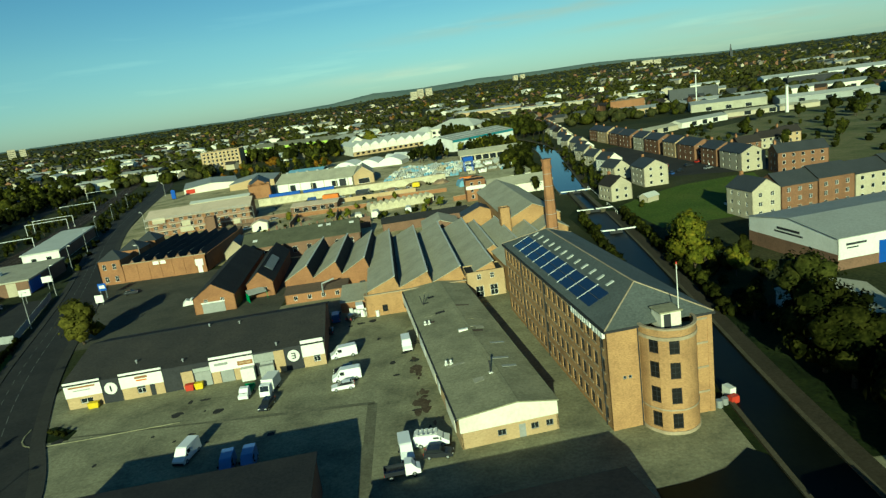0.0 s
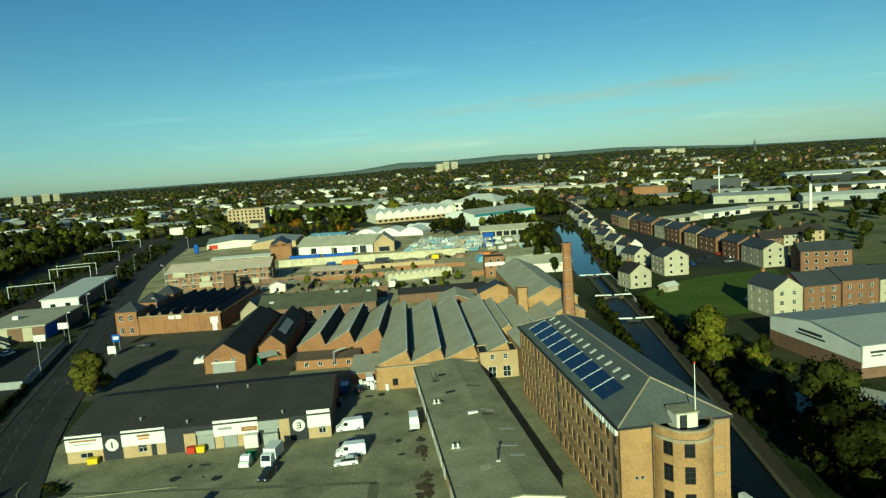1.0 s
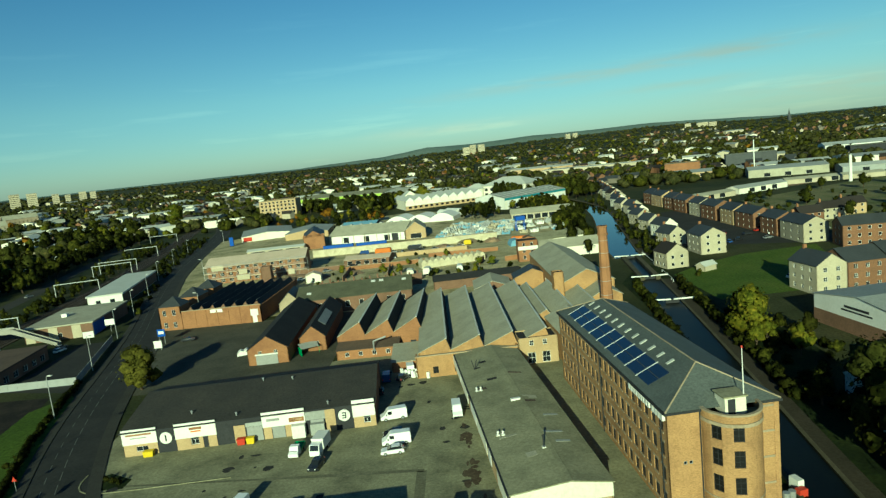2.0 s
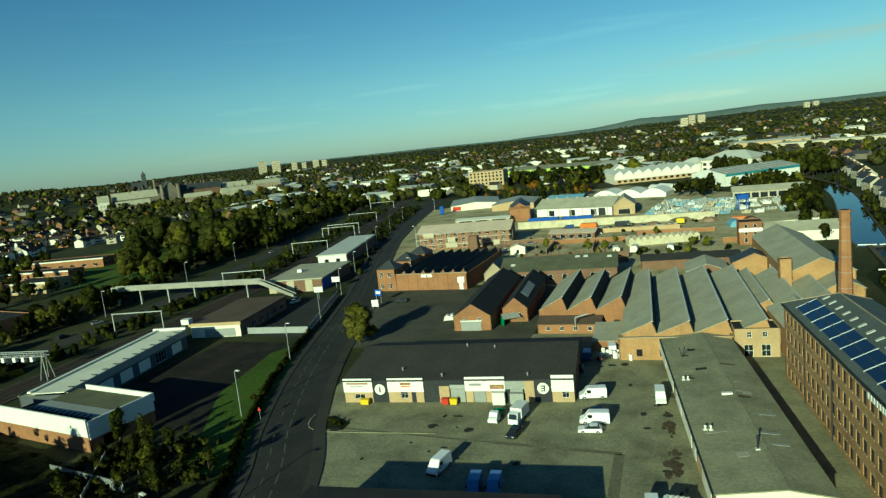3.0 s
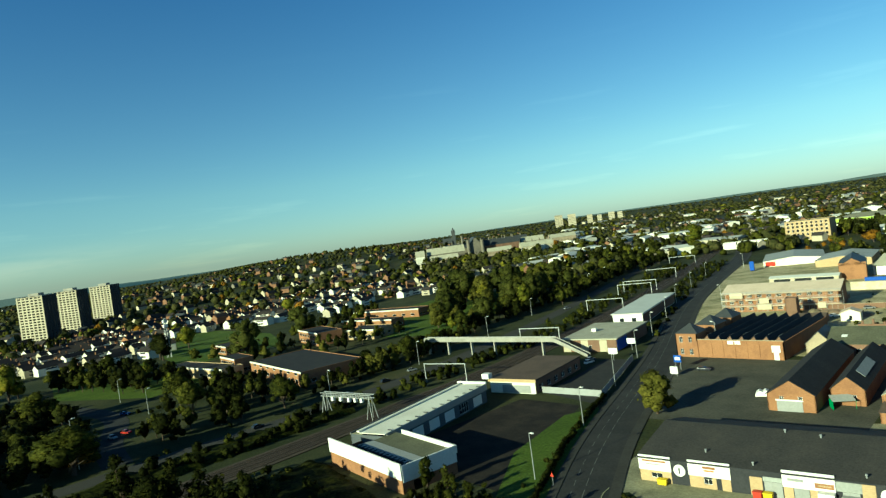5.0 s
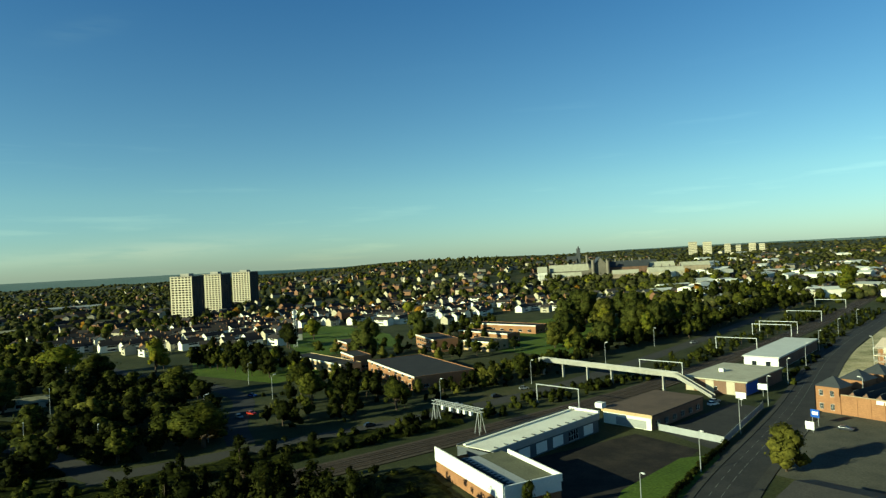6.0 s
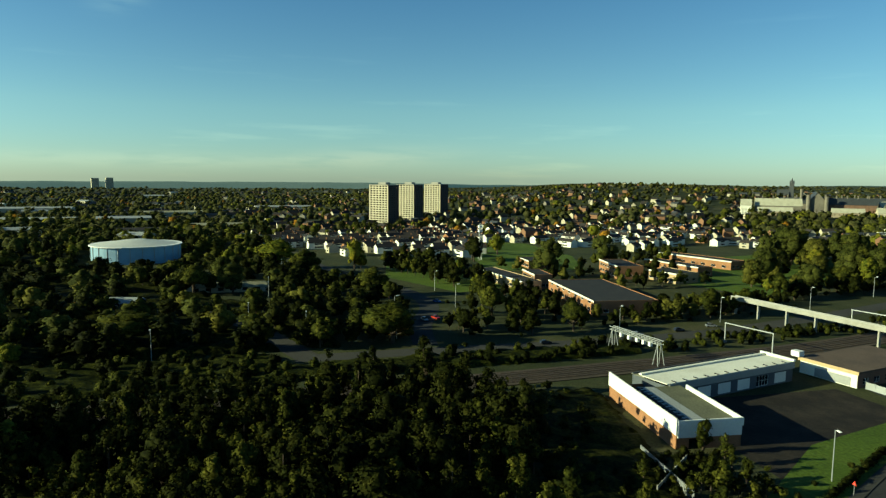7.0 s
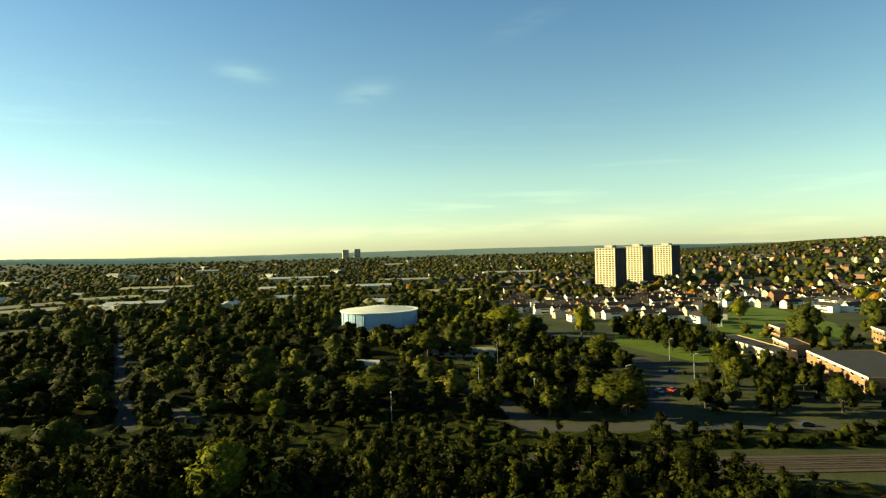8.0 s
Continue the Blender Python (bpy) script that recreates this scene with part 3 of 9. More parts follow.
radii = [0, 40, 80, 140, 220, 330, 480, 650, 850, 900] + [900 * (4900 / 900) ** (i / 36) for i in range(1, 37)]
g = Geo()
NA = 180
for r in radii:
    for i in range(NA):
        w = math.tau * i / NA
        x, y = r * math.sin(w), r * math.cos(w)
        g.v.append((x, y, land(x, y)))
for j in range(len(radii) - 1):
    for i in range(NA):
        a, b = j * NA + i, j * NA + (i + 1) % NA
        g.f.append((a, b, b + NA, a + NA) if j else (a, b + NA, a + NA))
sheet("ground", g, LAND, "rough green and brown land rolling to low wooded hills", "ground")

# a plain far skyline of hazy hills
HILLS = [(-180, 60), (-60, 44), (-35, 34), (-24, 54), (-15, 98), (-10, 95), (-5, 102), (0, 90), (4, 98), (8, 64), (15, 46), (23, 50), (36, 50), (42, 44), (50, 26), (60, 26), (70, 26), (80, 34), (90, 33), (100, 30), (112, 28), (120, 36), (130, 56), (180, 60)]
g = Geo()
for i in range(721):
    yaw = -180 + i / 2
    for (a, p), (b, q) in zip(HILLS, HILLS[1:]):
        if a <= yaw <= b:
            top = p + (q - p) * (yaw - a) / (b - a)
    top += 3.0 * noise.noise(Vector((yaw * 0.35, 2, 0))) + 1.6 * noise.noise(Vector((yaw * 2.1, 7, 0)))
    near = 1 - 0.26 * max(0.0, min(1.0, (yaw - 62) / 14)) * (1 if yaw < 140 else 0)
    top = 58 - (58 - top) * near
    for r, z in ((4750 * near, -30), (4860 * near, top * 0.7), (5000 * near, top)):
        g.v.append((-r * math.sin(radians(yaw)), r * math.cos(radians(yaw)), z))
for i in range(720):
    for k in (0, 1):
        g.f.append((3 * i + k, 3 * i + 3 + k, 3 * i + 4 + k, 3 * i + 1 + k))
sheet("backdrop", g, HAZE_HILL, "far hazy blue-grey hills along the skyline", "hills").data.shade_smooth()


def ribbon(points, width, z, g=None, shift=0.0):
    """A strip along the points."""
    g = g or Geo()
    pts = [Vector((p[0], p[1], 0)) for p in points]
    fine = []
    for i in range(len(pts) - 1):
        p0, p1, p2, p3 = pts[max(0, i - 1)], pts[i], pts[i + 1], pts[min(len(pts) - 1, i + 2)]
        for k in range(6):
            t = k / 6
            fine.append(0.5 * ((2 * p1) + (p2 - p0) * t + (2 * p0 - 5 * p1 + 4 * p2 - p3) * t * t + (3 * p1 - p0 - 3 * p2 + p3) * t * t * t))
    fine.append(pts[-1])
    k0 = len(g.v)
    for i, p in enumerate(fine):
        d = (fine[min(i + 1, len(fine) - 1)] - fine[max(i - 1, 0)]).normalized()
        nrm = Vector((d.y, -d.x, 0))
        for s in (shift - width / 2, shift + width / 2):
            q = p + nrm * s
            g.v.append((q.x, q.y, z))
    for i in range(len(fine) - 1):
        a = k0 + 2 * i
        g.f.append((a, a + 1, a + 3, a + 2))
    return g, fine


def thick_ribbon(points, width, z0, z1, shift=0.0):
    g, fine = ribbon(points, width, z1, None, shift)
    k = len(g.v)
    g.v += [(x, y, z0) for x, y, _ in g.v]
    n = k // 2
    for i in range(n - 1):
        a = 2 * i
        g.f += [(a, a + 2, a + 2 + k, a + k), (a + 1, a + 1 + k, a + 3 + k, a + 3)]
    g.f += [(0, k, k + 1, 1), (k - 2, k - 1, 2 * k - 1, 2 * k - 2)]
    return g


def dashes(points, width, z, shift, on, off):
    _, fine = ribbon(points, 1, z)
    g, run = Geo(), 0.0
    for a, b in zip(fine, fine[1:]):
        L = (b - a).length
        d = (b - a).normalized()
        nrm = Vector((d.y, -d.x, 0))
        s = 0.0
        while s < L:
            ph = run % (on + off)
            e = min(L - s, (on - ph) if ph < on else (on + off - ph))
            if ph < on:
                p, q = a + d * s + nrm * shift, a + d * (s + e) + nrm * shift
                g.face((p + nrm * width / 2).to_tuple()[:2] + (z,), (q + nrm * width / 2).to_tuple()[:2] + (z,), (q - nrm * width / 2).to_tuple()[:2] + (z,), (p - nrm * width / 2).to_tuple()[:2] + (z,))
            s += e + 1e-6
            run += e + 1e-6
    return g


MAIN = [(-30, -60), (-50, 20), (-69, 80), (-82.7, 107), (-98.5, 144), (-123.7, 217.5), (-180, 367.5), (-236, 577), (-280, 700), (-335, 870)]
sheet("road", ribbon(MAIN, 10.5, 0.05)[0], ASPHALT, "patched grey asphalt main road beside the railway", "road")
sheet("pavement", thick_ribbon(MAIN, 2.4, -0.05, 0.17, 6.5), PAVING, "raised grey pavement along the works side of the road", "pavement")
sheet("verge_pavement", thick_ribbon(MAIN, 2.0, -0.05, 0.17, -6.3), PAVING, "raised grey pavement along the railway side of the road", "pavement")
sheet("centre_line", dashes(MAIN, 0.16, 0.058, 0.0, 4.0, 2.0), LINE, "worn white broken centre line on the road", "road marking")
sheet("lane_line", dashes(MAIN, 0.13, 0.058, -2.6, 3.0, 3.0), LINE, "worn white broken lane line on the road", "road marking")

g = Geo()
g.face((-83, 90, 0.03), (-58, 60, 0.03), (60, 60, 0.03), (38, 165, 0.03), (-30, 176, 0.03), (-84, 152, 0.03))
sheet("yard", g, YARD, "stained olive-grey concrete works yard with darker patches", "yard")
g = Geo().face((-121, 226, 0.035), (-100, 155, 0.035), (-45, 160, 0.035), (-47, 226, 0.035))
sheet("car_park", g, OLD_ASPHALT, "dark worn asphalt yard beside the brick sheds", "yard")
g = Geo().face((-135, 240, 0.025), (-48, 226, 0.025), (40, 170, 0.025), (44, 470, 0.025), (-60, 620, 0.025), (-215, 520, 0.025))
sheet("works_ground", g, RUBBLE_GROUND, "bare brown earth and rubble between the works buildings", "ground")
sheet("basin", Geo().face((21, 40, 0.09), (38.5, 40, 0.09), (39.5, 62, 0.09), (37.4, 73, 0.09), (35.5, 75.5, 0.09), (31, 71.8, 0.09), (26, 70.2, 0.09), (21.5, 69.6, 0.09)), SHADED_WATER, "black still water of the canal basin beside the mill quay", "water")
# seams and darker strips of the yard
g = Geo()
for x0, y0, x1, y1, w in ((-78, 107.0, -38, 104.6, 0.6), (-38, 104.6, -15.2, 103.6, 1.0), (-14.4, 60, -15.6, 103.4, 1.7)):
    d = Vector((x1 - x0, y1 - y0, 0)).normalized()
    q = Vector((d.y, -d.x, 0)) * w / 2
    g.face((x0 + q.x, y0 + q.y, 0.036), (x1 + q.x, y1 + q.y, 0.036), (x1 - q.x, y1 - q.y, 0.036), (x0 - q.x, y0 - q.y, 0.036))
sheet("yard_seams", g, DARK_CONCRETE, "darker seams and strips across the yard", "seam", "stuff")
g = Geo()
rng = random.Random(5)
for i in range(46):
    x, y = rng.uniform(-76, -4), rng.uniform(92, 150)
    if y > 116 and x < -26:
        continue
    a, b, w = rng.uniform(0.3, 1.3), rng.uniform(0.3, 1.2), rng.uniform(0, 1.5)
    g.face(*[(x + a * math.cos(k * 0.785 + w) * rng.uniform(0.7, 1.2), y + b * math.sin(k * 0.785 + w) * rng.uniform(0.7, 1.2), 0.038 + i * 0.0005) for k in range(8)])
sheet("yard_stains", g, ASPHALT, "dark oil stains and repairs on the yard", "stain", "stuff")

g = Geo()
for i in range(34):
    along = rng.gauss(0.82, 0.10) if i < 22 else rng.gauss(0.24, 0.09)
    x, y = -8.8 + 2.4 * along + rng.gauss(0, 0.55), 121.5 - 25.5 * along + rng.gauss(0, 0.6)
    a, b, w = rng.uniform(0.2, 0.9), rng.uniform(0.4, 1.7), rng.uniform(0, 1.5)
    g.face(*[(x + a * math.cos(k * 0.628 + w) * rng.uniform(0.6, 1.25), y + b * math.sin(k * 0.628 + w) * rng.uniform(0.6, 1.25), 0.064 + i * 0.0005) for k in range(10)])
sheet("rust_stains", g, RUST_STAIN, "brown rust and oil stains along the workshop's yard side", "stain", "stuff")

sheet("heath", Geo().face((150, 270, 0.03), (300, 230, 0.03), (520, 300, 0.03), (560, 520, 0.03), (330, 520, 0.03), (170, 440, 0.03)), HEATH, "rough olive waste ground with scrub", "ground")
sheet("close", Geo().face((86, 292, 0.032), (118, 280, 0.032), (152, 262, 0.032), (128, 420, 0.032), (112, 420, 0.032)), ASPHALT, "grey parking court between the houses", "road")
sheet("rubble_strip", Geo().face((170, 486, 0.034), (300, 545, 0.034), (310, 535, 0.034), (180, 476, 0.034)), RUBBLE, "pale strip of brick rubble beside the works", "ground")
# the railway
RAILS = [(-172, -160), (-176, -40), (-176, 60), (-177, 110), (-182, 200), (-205, 325), (-236, 450), (-266, 560), (-310, 700), (-380, 900)]
sheet("railway_bed", thick_ribbon(RAILS, 13, -0.1, 0.22), BALLAST, "brown ballast bed of a two-track railway", "railway")
for s in (-3.4, 0.0, 3.4):
    sheet("track", thick_ribbon(RAILS, 2.5, 0.22, 0.30, s), BALLAST, "sleepers and ballast under a railway track", "railway")
    for k in (-0.72, 0.72):
        sheet("rail", thick_ribbon(RAILS, 0.12, 0.30, 0.44, s + k), RUST, "dull rusty steel rail", "rail")
# second road behind the railway
BACK = [(-214, 14), (-213, 40), (-212, 70), (-209, 125), (-213, 190), (-238, 300), (-268, 400), (-301, 510), (-345, 650)]
sheet("back_road", ribbon(BACK, 9, 0.05)[0], PAVING, "pale grey service road behind the railway", "road")
SIDE = [(-221, 60), (-250, 66), (-297, 82), (-350, 76), (-430, 50), (-500, 40)]
sheet("side_road", ribbon(SIDE, 9, 0.06)[0], ASPHALT, "pale grey side road curving through the trees", "road")
LANE = [(-520, -290), (-398, -222), (-276, -153), (-215, -118)]
sheet("south_lane", ribbon(LANE, 6, 0.06)[0], ASPHALT, "dark lane between tall trees", "road")
BEND = [(-300, -165), (-281, -150), (-266, -136), (-246, -118), (-226, -100)]
sheet("bend_path", ribbon(BEND, 7, 0.07)[0], PAVING, "pale path bending off the lane", "path")
sheet("path_verge", ribbon(BEND, 3.5, 0.066, None, -5.6)[0], FIELD, "strip of mown grass beside the path", "grass")
sheet("south_path", ribbon([(-300, -20), (-262, 2), (-215, 18)], 9, 0.06)[0], PAVING, "pale path between dark trees", "path")
for pts, nm in (([(-458, 96), (-384, 80), (-322, 106), (-332, 148), (-400, 126), (-452, 150)], "playing_field"), ([(-395, 150), (-385, 215), (-460, 245), (-560, 250), (-585, 225), (-470, 165)], "park"), ([(-330, 240), (-270, 250), (-330, 420), (-440, 440), (-420, 310)], "meadow")):
    sheet(nm, Geo().face(*[(x, y, {"park": 0.044, "meadow": 0.037}.get(nm, 0.03)) for x, y in pts]), FIELD, "bright green mown grass field", "grass")
for pts, nm in (([(-90, 84), (-77, 88), (-103, 148), (-113, 160), (-118, 150), (-112, 120)], "verge"), ([(36, 70), (66, 70), (78, 240), (60, 262), (46, 230), (46, 160), (40, 140)], "canal_bank"), ([(68, 196), (112, 200), (132, 268), (100, 262), (80, 250), (66, 236)], "green"), ([(-77, 105.5), (-69.5, 105.6), (-69.5, 109), (-75, 112), (-78.2, 110)], "grass_corner")):
    sheet(nm, Geo().face(*[(x, y, {"verge": 0.048, "green": 0.056}.get(nm, 0.045)) for x, y in pts]), FIELD if nm in ("green", "verge") else GRASS, "short rough green grass", "grass")
sheet("forecourt", Geo().face((-146, 104, 0.04), (-100, 100, 0.04), (-119, 160, 0.04), (-142, 160, 0.04)), SHADED_EARTH, "broken brown ground of the empty yard, darkened for shade", "yard")
sheet("station_yard", Geo().face((-139, 168, 0.042), (-117, 163, 0.042), (-133, 216, 0.042), (-145, 216, 0.042)), ASPHALT, "small grey car park beside the station hut", "yard")

# the canal
CANAL = [(38, 20), (42, 80), (47, 130), (52, 182), (56, 231)]
CANAL2 = [(59.5, 278), (60, 290), (62, 308), (69, 365), (79, 444), (80, 510), (66, 600), (35, 700)]
for pts, w, m, lb in ((CANAL, 7, SHADED_WATER, "water of the lower canal, blackened for shade"), (CANAL2, 12, WATER, "dark still canal water reflecting the sky")):
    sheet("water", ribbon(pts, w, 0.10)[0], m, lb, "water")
    for s in (-1, 1):
        sheet("coping", thick_ribbon(pts, 0.7, -0.1, 0.42, s * (w / 2 + 0.3)), OLD_COPING, "worn sandstone coping of the canal", "kerb")
    sheet("towpath", ribbon(pts, 2.6, 0.08, None, w / 2 + 2.2)[0], TOWPATH, "trodden earth towpath beside the canal", "path")

# ---- the mill ----
def mill():
    W, L, E, R = 15.5, 58.0, 15.4, 19.0
    t = thing("mill", "four-storey buff-brick mill with slate hip roof and rounded stair tower", "mill", 20.5, 84.0, 0, 6.9)
    rows = [(1.0, 3.0), (4.7, 6.8), (8.4, 10.5), (12.0, 14.1)]
    c = [(0, 0), (W, 0), (W, L), (0, L)]
    # the long wall towards the yard
    hs = grid_holes(L, 21, 1.5, rows, 0.8)
    part("wall", Geo().wall(c[3], c[0], -0.3, E, hs, 0.45), BRICK_MILL, t)
    for h in hs:
        window(t, c[3], c[0], h, 0.16, (2, 3), CLAD_DARK)
    for u0, u1, w0, w1 in hs:
        panel(t, "sill", c[3], c[0], (u0 - 0.12, u1 + 0.12, w0 - 0.2, w0), STONE, 0.08)
        panel(t, "lintel", c[3], c[0], (u0 - 0.15, u1 + 0.15, w1, w1 + 0.28), STONE, 0.03)
    # the long wall towards the canal
    hs = grid_holes(L, 21, 1.4, rows, 0.8)
    part("wall", Geo().wall(c[1], c[2], -0.3, E, hs, 0.45), BRICK_MILL, t)
    for h in hs:
        window(t, c[1], c[2], h, 0.24, (2, 3), CLAD_DARK, "window", True)
    part("wall", Geo().wall(c[2], c[3], -0.3, E, (), 0.45), BRICK_MILL, t)
    # the front with its blind panels on either side of the tower
    CX, CR = 8.6, 3.9
    part("wall", Geo().wall(c[0], (CX - CR + 0.1, 0), -0.3, E, [(2.0, 2.5, 7.6, 8.1), (2.8, 3.3, 7.6, 8.1)], 0.45), BRICK_MILL, t)
    part("wall", Geo().wall((CX + CR - 0.1, 0), c[1], -0.3, E, (), 0.45), BRICK_MILL, t)
    for h in ((2.0, 2.5, 7.6, 8.1), (2.8, 3.3, 7.6, 8.1)):
        window(t, c[0], c[1], h, 0.1, (1, 1), STEEL, "vent")
    for w0, w1 in rows:
        panel(t, "blind_window", (CX + CR, 0), c[1], (0.7, 2.3, w0, w1 + 0.2), BRICK_MILL, 0.07)
        panel(t, "lintel", (CX + CR, 0), c[1], (0.6, 2.4, w1 + 0.2, w1 + 0.5), STONE, 0.09)
    panel(t, "corner_strip", c[0], c[1], (0.0, 0.7, 0, E), BRICK_MILL, 0.12)
    panel(t, "corner_strip", (W - 0.7, 0), c[1], (0.0, 0.7, 0, E), BRICK_MILL, 0.12)
    # the rounded tower: twelve flat bays between x - r and x + r
    tower = part("stair_tower", Geo(), BRICK_MILL, t)
    tg = Geo()
    angles = [radians(w) for w in (0, 8, 16, 24, 48, 56.5, 65, 89, 97, 106, 115, 124, 133, 142, 151, 160, 170, 180)]
    ring = [(CX - CR * math.cos(w), -CR * 1.12 * math.sin(w)) for w in angles]
    N = len(ring) - 1
    for i in range(N):
        p0, p1 = ring[i], ring[i + 1]
        S = math.hypot(p1[0] - p0[0], p1[1] - p0[1])
        hh = [(0.14, S - 0.14, z - 0.1, y + 0.2) for z, y in rows] if S > 1.2 else []
        tg.wall(p0, p1, -0.3, 14.4, hh, 0.4)
        for h in hh:
            window(tower, p0, p1, h, 0.2, (2, 3), CLAD_DARK)
    tower.data = tg.mesh("stair_tower", BRICK_MILL)
    for z0, z1, k in ((13.9, 14.35, 0.16), (14.4, 15.35, 0.05), (15.35, 15.6, 0.14), (3.6, 3.8, 0.08), (0.0, 0.5, 0.12)):
        o, f = Vector((CX, 0)), 1 + k / CR
        outer = [o + (Vector(p) - o) * f for p in ring]
        inner = [o + (Vector(p) - o) * 0.93 for p in reversed(ring)]
        g = Geo().prism([(p.x, p.y) for p in outer + inner], z0, z1, "z")
        part("cornice" if z0 != 14.4 else "parapet", g, STONE if z0 != 14.4 else BRICK_MILL, tower, "weathered stone band")
    g = Geo().prism([(p[0], p[1]) for p in ring], 14.3, 14.5, "z")
    part("deck", g, FELT, tower, "grey felt deck behind the parapet")
    # roof: hipped slates behind a stone gutter
    ov = 0.25
    a, b, cc, d = (-ov, -ov, E), (W + ov, -ov, E), (W + ov, L + ov, E), (-ov, L + ov, E)
    f, r = (W / 2, 7.5, R), (W / 2, L - 7.5, R)
    part("slate_slope", Geo().slab(a, d, r, f, 0.2), MILL_SLATE, t, "blue-grey slate slope")
    part("slate_slope", Geo().slab(b, cc, r, f, 0.2), MILL_SLATE, t, "blue-grey slate slope")
    part("slate_hip", Geo().slab(a, b, f, f, 0.2), MILL_SLATE, t, "blue-grey slate slope")
    part("slate_hip", Geo().slab(cc, d, r, r, 0.2), MILL_SLATE, t, "blue-grey slate slope")
    g = Geo()
    for p, q in ((a, f), (b, f), (cc, r), (d, r), (f, r)):
        g.rod(p, q, 0.13, None, 6)
    part("ridge_tile", g, STONE, t, "pale stone ridge and hip tiles")
    for nm, p, q in (("gutter", (-0.32, -0.3), (-0.32, L + 0.3)), ("gutter", (W + 0.32, -0.3), (W + 0.32, L + 0.3))):
        part(nm, Geo().box(p[0] - 0.15, p[0] + 0.15, p[1], q[1], E - 0.45, E - 0.1), CLAD_DARK, t)
    part("gutter", Geo().box(-0.4, CX - CR, -0.32, -0.05, E - 0.45, E - 0.1), CLAD_DARK, t)
    part("gutter", Geo().box(CX + CR, W + 0.4, -0.32, -0.05, E - 0.45, E - 0.1), CLAD_DARK, t)
    # solar panels in nine bays and a row of rooflights on the yard slope
    k = (R - E) / (W / 2)

    def on(x, y, up=0.0):
        return (x, y, E + k * (x + ov * 0) + up)

    for i in range(9):
        y0 = 8.6 + i * 4.9
        bank = part("solar_panel", Geo().slab(on(0.9, y0, 0.16), on(0.9, y0 + 4.4, 0.16), on(4.2, y0 + 4.4, 0.16), on(4.2, y0, 0.16), 0.08), PANEL, t, "dark blue glass roof panel")
        part("rail", Geo().slab(on(0.7, y0 + 4.5, 0.18), on(0.7, y0 + 4.68, 0.18), on(4.4, y0 + 4.68, 0.18), on(4.4, y0 + 4.5, 0.18), 0.08), WHITE, bank, "white glazing bar")
        part("rail", Geo().slab(on(2.5, y0, 0.19), on(2.5, y0 + 4.4, 0.19), on(2.62, y0 + 4.4, 0.19), on(2.62, y0, 0.19), 0.04), SLATE, bank)
    for i in range(12):
        y0 = 11 + i * 3.6
        part("rooflight", Geo().slab(on(4.9, y0, 0.16), on(4.9, y0 + 0.65, 0.16), on(6.1, y0 + 0.65, 0.16), on(6.1, y0, 0.16), 0.2), WHITE_ROOF, t, "small pale rooflight")
    # rainwater pipes
    for y in (2.0, 29.0, 44.0):
        part("downpipe", Geo().rod((-0.12, y, 0), (-0.12, y, E - 0.3), 0.09), CLAD_DARK, t)
    part("downpipe", Geo().rod((4.5, -0.12, 0), (4.5, -0.12, E - 0.3), 0.09), CLAD_DARK, t)
    # white painted name on the wall, as plain blocks
    u = L - 13.5
    rg = random.Random(3)
    while u < L - 1.2:
        w = rg.uniform(0.55, 0.85)
        panel(t, "painted_letter", c[3], c[0], (u, u + w, 13.95, 14.95), WHITE, 0.42)
        u += w + (0.9 if abs(u - (L - 5.5)) < 0.5 else 0.28)
    # lift house on the tower and its flagpole
    lh = part("lift_house", Geo().box(CX - 1.3, CX + 1.6, -1.6, 1.2, 14.5, 16.9), CREAM, t, "small pale rendered roof hut")
    part("flat_roof", Geo().box(CX - 1.5, CX + 1.8, -1.8, 1.4, 16.9, 17.1), FELT, lh)
    part("door", Geo().box(CX - 0.9, CX + 0.1, -1.66, -1.6, 14.5, 16.7), CLAD_DARK, lh, "dark door of the roof hut")
    part("flagpole", Geo().rod((CX + 1.5, -1.2, 16.8), (CX + 1.5, -1.2, 23.4), 0.09, 0.05), WHITE, t, "white flagpole")
    part("finial", Geo().rod((CX + 1.5, -1.2, 23.4), (CX + 1.5, -1.2, 23.7), 0.16, 0.1), RED, t, "small red ball")


mill()

